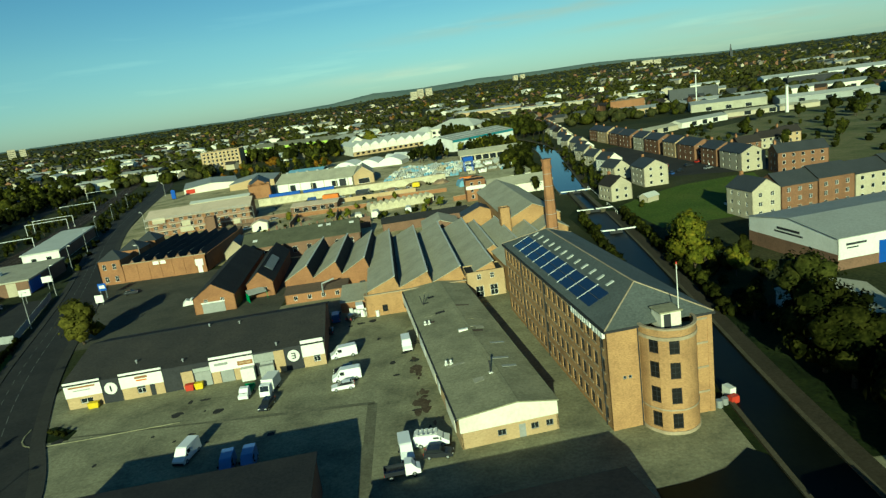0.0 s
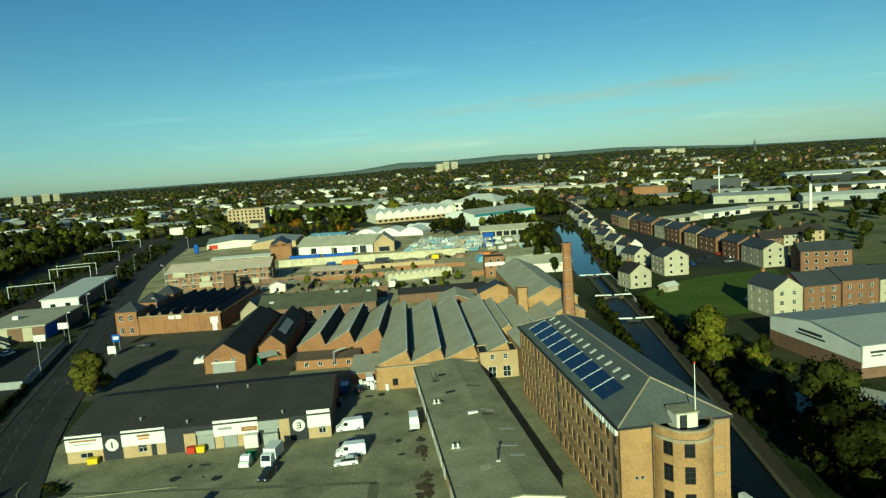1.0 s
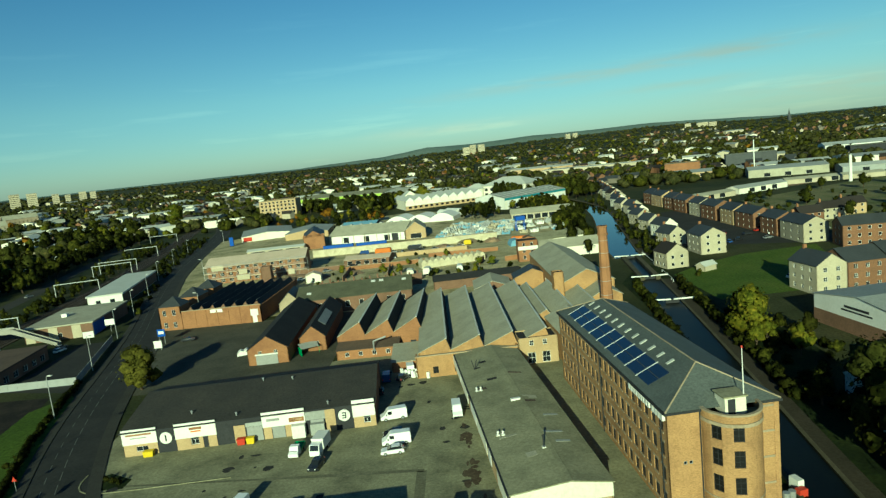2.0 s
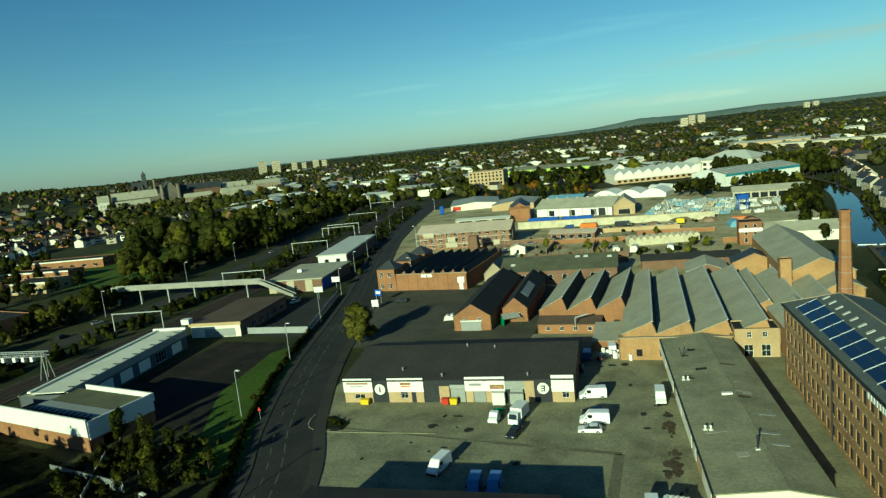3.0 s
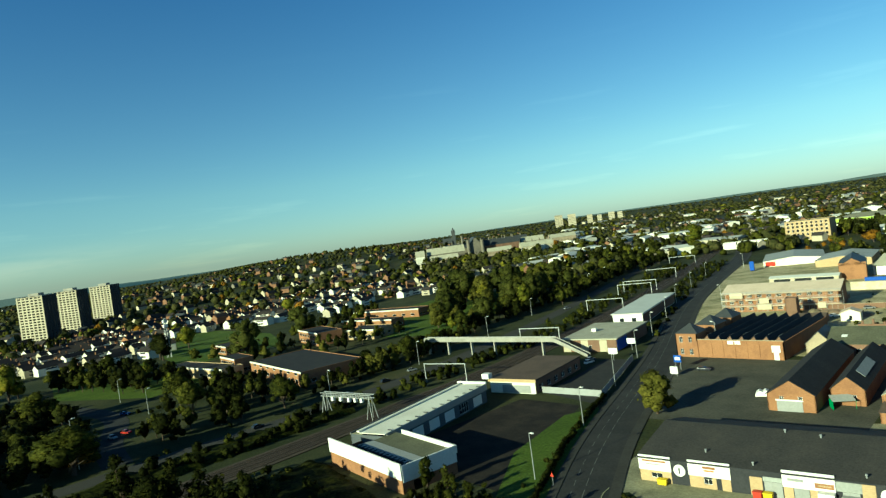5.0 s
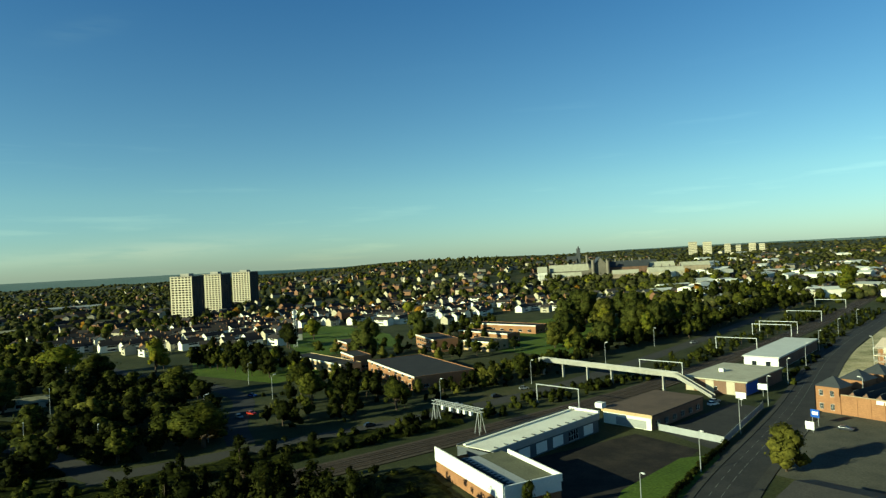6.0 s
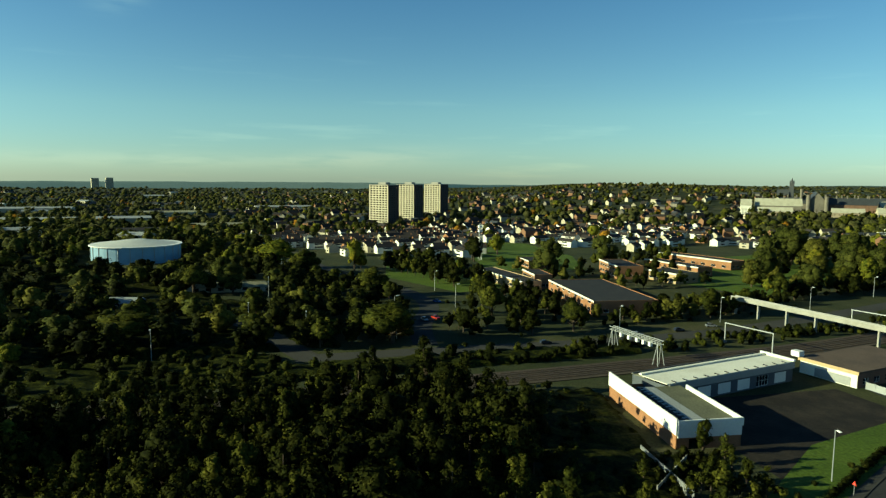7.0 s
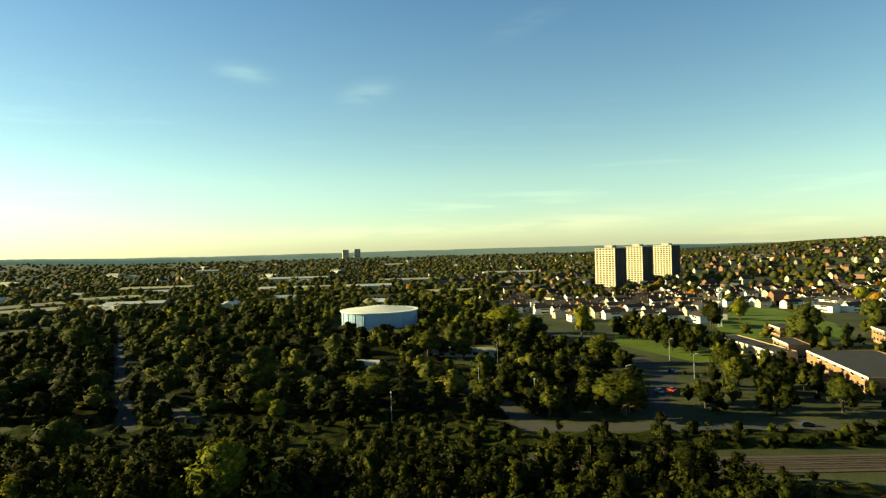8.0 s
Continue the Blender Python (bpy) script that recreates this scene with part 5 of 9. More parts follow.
# the scaffolded three-storey block
def scaffolded():
    t = thing("scaffolded_block", "three-storey brick block wrapped in scaffolding under a buff sheeted roof", "building", -139, 314, 0, 7)
    W, D, E = 48, 22, 9.2
    c = [(0, 0), (W, 0), (W, D), (0, D)]
    rows = [(0.8, 2.3), (3.8, 5.4), (6.8, 8.4)]
    hs = grid_holes(W, 11, 2.0, rows, 1.0)
    part("wall", Geo().wall(c[0], c[1], -0.3, E, hs, 0.35).wall(c[1], c[2], -0.3, E, (), 0.35).wall(c[2], c[3], -0.3, E, (), 0.35).wall(c[3], c[0], -0.3, E, (), 0.35), BRICK_RED, t)
    for h in hs:
        window(t, c[0], c[1], h, 0.15, (3, 2))
    part("roof", ridge_roof(W, D, E, 12.0, 1.2, 0.2, "x"), BUFF_ROOF, t, "buff sheeted roof")
    part("gable", gable_ends(W, D, E, 12.0), BRICK_RED, t)
    rs = random.Random(8)
    for i in range(24):
        x = -1 + i * 2.2 + rs.uniform(-0.3, 0.3)
        part("pole", Geo().rod((x, -1.5, 0), (x + rs.uniform(-0.1, 0.1), -1.5, rs.choice((9.4, 9.9, 8.8))), 0.06, None, 5), STEEL, t)
    for z in (2.7, 5.6, 8.4):
        x = -1.2
        while x < W:
            n = rs.uniform(3.5, 7)
            if rs.random() < 0.82:
                part("deck", Geo().box(x, min(x + n, W + 1.2) - 0.1, -1.7, -0.5, z + rs.uniform(-0.12, 0.12), z + 0.22), BUFF_ROOF, t, "scaffold boards")
            if rs.random() < 0.07:
                part("sheeting", Geo().box(x + 0.2, min(x + n, W + 1) - 0.4, -1.68, -1.62, z - 1.6, z + 0.9), RENDER, t, "torn pale sheeting")
            x += n
        for k in (0.55, 1.05):
            part("guard_rail", Geo().box(-1.2, W + 1.2, -1.75, -1.69, z + k, z + k + 0.08), STEEL, t)
    for i in range(8):
        x = 0.5 + 6 * i
        part("brace", Geo().rod((x, -1.6, 0.2), (x + 5, -1.6, 8.6), 0.05, None, 4), STEEL, t)


scaffolded()

# ---- engine house, chimney and the lower mill buildings ----
hall("engine_house", "tall brick engine house with a stained grey roof", "works", 21.5, 203, 4.0, 17, 64, 8.0, 12.0, BRICK_MILL, ROOF_GREY, "y", [(0, 2, 2.2, [(1.5, 5.0)], 1.5), (3, 8, 1.5, [(1.5, 4.5)], 1.5)])
t = thing("chimney", "tapering octagonal brick mill chimney with a moulded head", "chimney", 32.0, 183.5, 0, 0)
g = Geo()
for z0, z1, r0, r1 in ((0, 4, 2.2, 2.1), (4, 25.0, 1.75, 1.25), (25.0, 25.6, 1.5, 1.5), (25.6, 27.2, 1.28, 1.3), (27.2, 27.7, 1.5, 1.45)):
    g.rod((0, 0, z0), (0, 0, z1), r0, r1, 8)
part("shaft", g, BRICK_RED, t)
part("flue", Geo().rod((0, 0, 27.7), (0, 0, 27.72), 0.9, None, 8), BLACK, t)
for z in (8, 12, 16, 20, 23.5):
    r = 1.75 - 0.5 * (z - 4) / 21 + 0.06
    part("band", Geo().rod((0, 0, z), (0, 0, z + 0.12), r, r, 8), STEEL, t)
hall("mill_link", "small two-storey brick link with arched dark doorways and a dark roof", "works", 4.6, 152.6, 5.5, 9.5, 7, 6.6, 6.6, BRICK_PALE, ROOF_DARK, "x", [(0, 2, 1.9, [(0.2, 2.9)], 1.2), (0, 2, 1.0, [(4.6, 5.9)], 1.5)])
hall("boiler_house", "sooty brick boiler house behind the link", "works", 15.5, 147, 6.9, 12, 22, 7.2, 9.6, BRICK_MILL, ROOF_GREY, "y")
hall("small_stack", "square brick stack beside the engine house", "chimney", 19.0, 199.5, 4.0, 3.2, 3.2, 12.5, 12.5, BRICK_MILL, ROOF_DARK)
hall("engine_annex", "lower brick annex with a dark gable shadow", "works", 29.5, 193, 4.0, 9.0, 12, 5.5, 8.0, BRICK_MILL, ROOF_GREY, "y")
hall("gabled_office", "small gabled brick office with white bargeboards", "office", 8.5, 236, 2, 14, 9, 4.6, 7.6, BRICK_MILL, SLATE, "y")
hall("gabled_store", "small grey gabled store in the works", "shed", -6, 226, 2, 13, 16, 4.0, 6.4, BRICK_DARK, ROOF_GREY, "y")
hall("black_shed", "long black-roofed shed in the works", "shed", -22, 249, 5, 34, 9, 3.6, 5.2, BRICK_DARK, ROOF_DARK)
t = hall("banded_tower", "square red-brick tower house with a white band", "works", 14.0, 293, 2, 9, 9, 9.5, 9.5, BRICK_RED, ROOF_DARK, "x", [(0, 2, 1.2, [(1.0, 2.8), (4.0, 5.2), (7, 8.5)], 1.0)])
panel(t, "white_band", (0, 0), (9, 0), (0, 9, 5.3, 6.9), WHITE, 0.1)
hall("banded_wing", "long pale wing with a grey roof by the canal", "works", 24, 296, 2, 30, 14, 4.5, 7.5, CREAM, ROOF_GREY)

# ---- helpers for rows of buildings ----
def hall2(name, label, category, p0, p1, D, e, h, wall_mat, roof_mat, along="x", wins=(), **more):
    """A hall whose front runs from p0 to p1."""
    W = math.hypot(p1[0] - p0[0], p1[1] - p0[1])
    return hall(name, label, category, p0[0], p0[1], math.degrees(math.atan2(p1[1] - p0[1], p1[0] - p0[0])), W, D, e, h, wall_mat, roof_mat, along, wins, **more)


def house(label, x, y, turn, W, D, e, h, wall_mat, roof_mat, group, floors=2, z=0.0, chimney=True):
    """A gabled house with a row of windows a floor, front towards -y."""
    rows = [(0.9 + 2.8 * i, 2.2 + 2.8 * i) for i in range(floors)]
    n = max(2, int(W / 3.2))
    t = hall("house", label, "house", x, y, turn, W, D, e, h, wall_mat, roof_mat, "x", [(0, n, 1.2, rows, 0.6), (1, 2, 1.1, rows, 1.2), (3, 2, 1.1, rows, 1.2)], group, z=z)
    if chimney:
        c = part("chimney", Geo().box(0.3, 1.1, D / 2 - 0.5, D / 2 + 0.5, h - 1.0, h + 1.2), BRICK_RED, t)
        part("pot", Geo().rod((0.7, D / 2, h + 1.2), (0.7, D / 2, h + 1.6), 0.15), BRICK_RED, c)
    panel(t, "door", (0, 0), (W, 0), (W / 2 - 0.45, W / 2 + 0.45, 0.0, 2.05), CLAD_DARK, 0.04)
    return t


def ghouse(label, x, y, turn, W, D, e, h, wall_mat, roof_mat, group, floors=2):
    """A house with its gable to the front."""
    rows = [(0.9 + 2.8 * i, 2.2 + 2.8 * i) for i in range(floors)]
    t = hall("house", label, "house", x, y, turn, W, D, e, h, wall_mat, roof_mat, "y", [(0, 2, 1.2, rows, 0.8), (3, 3, 1.2, rows, 0.8)], group)
    part("chimney", Geo().box(W / 2 - 0.5, W / 2 + 0.5, D - 1.2, D - 0.4, h - 1.0, h + 1.0), BRICK_RED, t)
    return t


# ---- houses across the canal ----
G1 = "houses along the canal"
ghouse("cream gabled canal house with a brown roof", 66.5, 246.5, 12, 9, 10, 6.2, 9.5, RENDER, TILE, G1, 2)
ghouse("tall cream three-storey canal house with a grey roof", 86.5, 268, 4, 10.5, 14, 8.0, 11.0, RENDER, SLATE, G1, 3)
for i in range(9):
    s = i / 8
    y = 296 + 205 * s
    x = 81 + 18 * s + 2 * math.sin(i * 1.7)
    ghouse("cream canal-side house with a dark slate roof", x + 1, y, 14 - 6 * s, 8.2, 12, 5.6 + 0.5 * (i % 2), 8.8 + 0.5 * (i % 2), (RENDER, CREAM, RENDER)[i % 3], SLATE, G1, 2)
for i in range(6):
    ghouse("cream house with a brown tiled roof", 104 + 2 * i, 530 + 22 * i, 10, 9.5, 12, 6.0, 9.4, (RENDER, CREAM)[i % 2], (TILE, SLATE)[i % 2], G1, 2)
G2 = "terrace behind the green"
for i in range(10):
    s = i / 9
    x, y = 120 + 9 * s, 470 - 198 * s
    ghouse("three-storey brick and cream terraced house with a slate roof", x, y, 6 - 4 * s, 10.5, 15 + 4 * (i % 2), 8.0, 10.8, (BRICK_HOUSE, BRICK_PALE, BRICK_HOUSE, BRICK_HOUSE, RENDER)[i % 5], SLATE, G2, 3)
house("long red-brick three-storey house with a dark roof", 136, 256, -8, 19, 10, 8.6, 11.6, BRICK_HOUSE, SLATE, G2, 3)
for i in range(3):
    house("brick house with a brown roof", 150 + 15 * i, 318 + 9 * i, 0, 11, 9, 5.6, 8.6, (BRICK_HOUSE, RENDER, BRICK_PALE)[i % 3], TILE, G2, 2)
G3 = "apartment row beside the warehouse"
ghouse("cream three-storey end block with a slate roof", 93.3, 190.5, 8, 9.5, 13, 8.8, 12.0, RENDER, SLATE, G3, 3)
for i in range(6):
    x = 103.0 + i * 12.2
    house("three-storey red-brick apartment block with a slate roof" if i % 3 != 2 else "three-storey cream apartment block with a slate roof", x, 192 + i * 1.5, 7, 12.0, 12, 8.8 + 0.6 * (i % 2), 12.0 + 0.6 * (i % 2), RENDER if i % 3 == 2 else BRICK_HOUSE, SLATE, G3, 3, chimney=False)

# ---- the white warehouse with the blue door ----
t = hall("warehouse", "white-clad warehouse with a grey-green roof and a blue door", "warehouse", 85.5, 136.5, 8.5, 62, 31, 7.4, 9.4, WHITE, PALE_ROOF, "x", [])
panel(t, "blue_door", (0, 0), (62, 0), (10.2, 13.4, 0.0, 5.2), BLUE, 0.1, "tall blue roller door")
panel(t, "brick_plinth", (0, 0), (62, 0), (0, 10.2, 0.0, 2.4), BRICK_DARK, 0.08)
panel(t, "brick_plinth", (0, 0), (62, 0), (13.4, 62, 0.0, 2.4), BRICK_DARK, 0.08)
panel(t, "brick_plinth", (0, 31), (0, 0), (0, 31, 0.0, 3.6), BRICK_DARK, 0.08)
for u0, u1, z0, z1 in ((11, 19, 6.0, 6.6), (10, 20, 5.2, 5.6)):
    panel(t, "lettering_bar", (0, 31), (0, 0), (u0, u1, z0, z1), CLAD_DARK, 0.06, "dark grey sign lettering")
for u0, u1, z0, z1 in ((2.0, 7.0, 5.4, 5.9), (2.2, 5.0, 4.7, 5.0), (17, 19, 5.6, 6.4)):
    panel(t, "lettering_bar", (0, 0), (62, 0), (u0, u1, z0, z1), CLAD_DARK, 0.06, "dark grey sign lettering")
for h in grid_holes(42, 5, 2.4, [(0.3, 3.0)], 2.0):
    panel(t, "shutter", (18, 0), (62, 0), h, SHUTTER, 0.12)
hall("grey_depot", "low grey-roofed depot with pale walls among dark trees", "depot", 75, 97, 78, 22, 16, 3.6, 5.6, WHITE, ROOF_GREY, "x", [(0, 4, 1.6, [(1.0, 2.4)], 1.0)])
hall("green_hut", "small hut with a pale green roof in the trees", "hut", 37.5, 53, 10, 6, 5, 2.6, 4.0, CREAM, PALE_ROOF, "x")

# ---- the lock ----
t = thing("canal_lock", "stone canal lock with white-tipped balance beams", "lock", 58.0, 255, 0, -4)
part("chamber_wall", Geo().box(-3.6, -1.9, -24, 22, -0.3, 1.2), OLD_COPING, t)
part("chamber_wall", Geo().box(1.9, 3.6, -24, 22, -0.3, 1.2), OLD_COPING, t)
part("water", Geo().box(-1.9, 1.9, -24, 22, -0.2, 0.15), SHADED_WATER, t)
for y in (-58.0, -22.5, 20.5):
    for s in (-1, 1):
        gate = part("gate", Geo().box(min(0, s * 2.0), max(0, s * 2.0), y - 0.15, y + 0.15, -0.1, 1.1), CLAD_DARK, t, "black timber lock gate")
        part("balance_beam", Geo().prism([(s * 0.4, 1.1), (s * 6.4, 1.15), (s * 6.4, 1.6), (s * 0.4, 1.45)], y - 0.2, y + 0.2, "y"), WHITE, gate, "white-painted balance beam")
for y in (-30, -27, -12, 4, 26, 29):
    part("rail_post", Geo().rod((6.5, y, 0), (6.5, y, 1.2), 0.09), WHITE, t)
part("hand_rail", Geo().rod((6.5, -30, 1.15), (6.5, -12, 1.15), 0.08).rod((6.5, 4, 1.15), (6.5, 29, 1.15), 0.08), WHITE, t)
hall("lock_store", "tiny pale-roofed store on the green", "hut", 77, 236, 30, 6, 4, 2.2, 3.4, RENDER, WHITE_ROOF, "x")

# ---- large works beyond the houses ----
for nm, lb, p0, p1, D, e, h, wm, rm in (
    ("long_white_shed", "long white-roofed industrial shed", (190, 690), (262, 664), 40, 5, 7, BRICK_PALE, PALE_ROOF),
    ("long_white_shed", "long white-roofed industrial shed", (272, 668), (338, 648), 34, 6, 8, CREAM, WHITE_ROOF),
    ("long_white_shed", "long white-roofed industrial shed", (352, 650), (430, 632), 44, 6, 8, CREAM, PALE_ROOF),
    ("long_white_shed", "long grey-roofed industrial shed", (440, 610), (520, 596), 36, 5, 7, TEAL, PALE_ROOF),
    ("long_white_shed", "white-roofed industrial shed with pale walls", (300, 560), (372, 540), 26, 5, 7, PALE_ROOF, WHITE_ROOF),
    ("long_white_shed", "white-roofed industrial shed with a teal front", (384, 545), (440, 530), 24, 6, 8, TEAL, WHITE_ROOF),
    ("pale_range", "long low pale range of sheds", (140, 455), (180, 474), 12, 3.6, 5, RENDER, ROOF_GREY),
    ("pale_range", "low pale range of old sheds", (184, 478), (226, 496), 12, 4.2, 6, CREAM, PALE_ROOF),
    ("pale_range", "low pale range with a rubble wall", (232, 512), (300, 502), 12, 3.6, 5, RENDER, ROOF_GREY),
    ("brick_warehouse", "square brick warehouse with a flat roof", (205, 735), (240, 725), 26, 13, 13, BRICK_RED, FELT),
    ("dark_office", "dark glazed office block", (280, 760), (330, 745), 22, 15, 15, SLATE, FELT),
    ("dark_office", "dark flat-roofed works block", (400, 730), (450, 715), 24, 12, 12, CLAD_DARK, FELT),
    ("grey_works", "wide grey works roof", (240, 600), (300, 580), 40, 7, 9, ROOF_GREY, PALE_ROOF),
    ("flat_works", "long pale flat works by the tree line", (95, 980), (240, 940), 40, 9, 9, RENDER, WHITE_ROOF),
    ("flat_works", "pale works with brown walls", (60, 1060), (150, 1040), 40, 10, 12, BRICK_PALE, WHITE_ROOF),
    ("flat_works", "white works on the valley floor", (420, 820), (560, 770), 60, 10, 13, WHITE, WHITE_ROOF),
    ("flat_works", "pale works on the valley floor", (470, 560), (560, 520), 36, 7, 9, WHITE, PALE_ROOF),
):
    hall2(nm, lb, "works", p0, p1, D, e, h, wm, rm, "x", [(0, 3, 5.0, [(0.3, 3.6)], 7.0)], z=land(*p0) - 0.1)
for x, y, h, q in ((262, 640, 32, 0.4), (268, 490, 19, 0.8)):
    t = thing("white_stack", "slender white steel chimney stack", "chimney", x, y, 0)
    part("shaft", Geo().rod((0, 0, 0), (0, 0, h), 1.5 * q, 1.2 * q, 10), WHITE, t)
    part("collar", Geo().rod((0, 0, h), (0, 0, h + 0.8), 1.5 * q, 1.5 * q, 10), STEEL, t)

# ---- works to the north, along the road and the canal ----
t = thing("boundary_wall", "long cream rendered boundary wall", "wall", -101, 375, 0, 0)
part("wall", Geo().box(0, 108, -0.3, 0.3, -0.2, 4.0), DIRTY_CREAM, t)
part("coping", Geo().box(-0.1, 108.1, -0.45, 0.45, 4.0, 4.2), STONE, t)
for i in range(2):
    t = thing("blue_container", "blue steel shipping container stood on the wall's far side", "container", -96 + 20 * i, 381, 0, 2, "containers in the works")
    part("body", Geo().box(0, 18, 0, 2.6, 0, 5.2 - 0.2 * i), BLUE, t)
    part("door", Geo().box(17.98, 18.06, 0.1, 2.5, 0.1, 2.4), BLUE, t)
hall2("red_band_shed", "pale shed with a red corner and a shallow white roof", "shed", (-188, 498), (-150, 510), 56, 4.2, 6.2, CREAM, PALE_ROOF, "y")
t = thing("red_corner", "bright red painted corner panel of the pale shed", "sign", -188, 498, 0, 17.5)
part("board", Geo().box(1.5, 8, -0.2, 0, 0.4, 3.6), RED, t)
hall2("blue_roof_shed", "low shed with a blue-grey roof", "shed", (-148, 480), (-116, 484), 46, 4.4, 6.6, BRICK_PALE, PALE_ROOF, "y")
hall2("slate_blue_shed", "low shed with a dull blue sheeted roof", "shed", (-104, 470), (-78, 466), 22, 6, 9, CLAD_DARK, TARP, "x")
hall2("brick_gable_shed", "tall orange-brick gabled shed with a slate roof", "shed", (-116, 413), (-103, 416), 34, 8, 12, BRICK_RED, SLATE, "y", [(0, 1, 1.4, [(8.2, 9.4)], 4.0)])
t = hall2("long_white_works", "long white-walled works with a deep grey roof", "works", (-103, 429), (-51, 417), 28, 5.2, 10.5, WHITE, ROOF_GREY, "x", [(0, 3, 4.0, [(0.2, 4.0)], 5)])
panel(t, "dark_door", (0, 0), (53, 0), (44.5, 49.0, 0.0, 4.6), CLAD_DARK, 0.06)
for i in range(7):
    panel(t, "pier", (0, 0), (53, 0), (1.0 + 8.2 * i, 1.5 + 8.2 * i, 0.0, 5.0), RENDER, 0.12)
    part("vent", Geo().box(3 + 7.2 * i, 4.6 + 7.2 * i, 13.4, 14.6, 10.3, 11.1), STEEL, t)
hall2("gabled_works", "brick gabled works with pale doors", "works", (-50, 415), (-37, 416), 26, 6, 11, BRICK_PALE, ROOF_GREY, "y", [(0, 1, 7.0, [(0.2, 3.4)], 2.5)])
hall2("blue_front_shed", "shed with a pale roof and a long dark opening", "shed", (-150, 402), (-114, 405), 8, 4.0, 5.0, RENDER, WHITE_ROOF, "x", [(0, 3, 9.0, [(0.6, 3.4)], 1.5)])


def vaulted(name, label, p0, p1, D, e, h, n, wall_mat, roof_mat):
    """A low range under n shallow curved vaults running front to back."""
    W = math.hypot(p1[0] - p0[0], p1[1] - p0[1])
    a = math.atan2(p1[1] - p0[1], p1[0] - p0[0])
    t = thing(name, label, "shed", p0[0], p0[1], 0, math.degrees(a))
    FOOT.append((p0[0], p0[1], a, W, D))
    part("wall", Geo().wall((0, 0), (W, 0), -0.3, e, (), 0.25).wall((W, 0), (W, D), -0.3, e, (), 0.25).wall((W, D), (0, D), -0.3, e, (), 0.25).wall((0, D), (0, 0), -0.3, e, (), 0.25), wall_mat, t)
    w = W / n
    for i in range(n):
        arc = [(i * w + w * k / 8, e + (h - e) * math.sin(math.pi * k / 8)) for k in range(9)]
        part("vault", Geo().prism([(i * w, e - 0.2)] + arc + [((i + 1) * w, e - 0.2)], -0.4, D + 0.4, "y"), roof_mat, t)
    return t


vaulted("tent_shed", "low white shed under three swelling vaults", (-76, 517), (-22, 503), 20, 3.0, 6.5, 3, WHITE, WHITE)
vaulted("tent_annex", "long low white-roofed annex", (-22, 535), (-10, 545), 24, 3.0, 5.0, 2, WHITE, WHITE)


def saw_range():
    p0, p1 = (-73, 638), (3, 663)
    W = math.hypot(p1[0] - p0[0], p1[1] - p0[1])
    a = math.atan2(p1[1] - p0[1], p1[0] - p0[0])
    t = thing("white_factory", "long cream factory with a brick base and nine white saw-tooth gables", "factory", p0[0], p0[1], 0, math.degrees(a))
    FOOT.append((p0[0], p0[1], a, W, 60))
    part("base", Geo().wall((0, 0), (W, 0), -0.3, 4.2, grid_holes(W, 14, 3.0, [(1.4, 3.4)], 2.0), 0.4), BRICK_PALE, t, "brick base with long openings")
    part("shade_glass", Geo().box(0.5, W - 0.5, 0.5, 0.6, 0.0, 4.0), GLASS, t)
    part("wall", Geo().wall((0, 0), (W, 0), 4.2, 9.0, (), 0.4).wall((W, 0), (W, 60), -0.3, 9, (), 0.4).wall((W, 60), (0, 60), -0.3, 9, (), 0.4).wall((0, 60), (0, 0), -0.3, 9, (), 0.4), CREAM, t)
    part("string_course", Geo().box(0, W, -0.25, 0, 4.1, 4.5), WHITE, t)
    w = W / 9
    for i in range(9):
        x0, x1, xp = i * w, (i + 1) * w, i * w + w * 0.62
        part("gable", Geo().prism([(x0, 9.0), (x1, 9.0), (xp, 12.3)], 0, 0.4, "y"), WHITE, t)
        part("roof_slope", Geo().slab((x0, -0.3, 9.05), (x0, 60, 9.05), (xp, 60, 12.5), (xp, -0.3, 12.5), 0.15), WHITE_ROOF, t)
        part("north_light", Geo().slab((x1, -0.3, 9.05), (x1, 60, 9.05), (xp, 60, 12.5), (xp, -0.3, 12.5), 0.15), PALE_ROOF, t)
        part("gutter", Geo().box(x0 - 0.15, x0 + 0.15, -0.5, -0.2, 7.6, 9.3), BRICK_DARK, t)


saw_range()
for x, y in ((-79, 690), (-64, 705)):
    hall2("factory_gable", "tall white gabled bay behind the factory", "factory", (x, y), (x + 13, y + 4), 18, 11, 16, CREAM, WHITE_ROOF, "y")


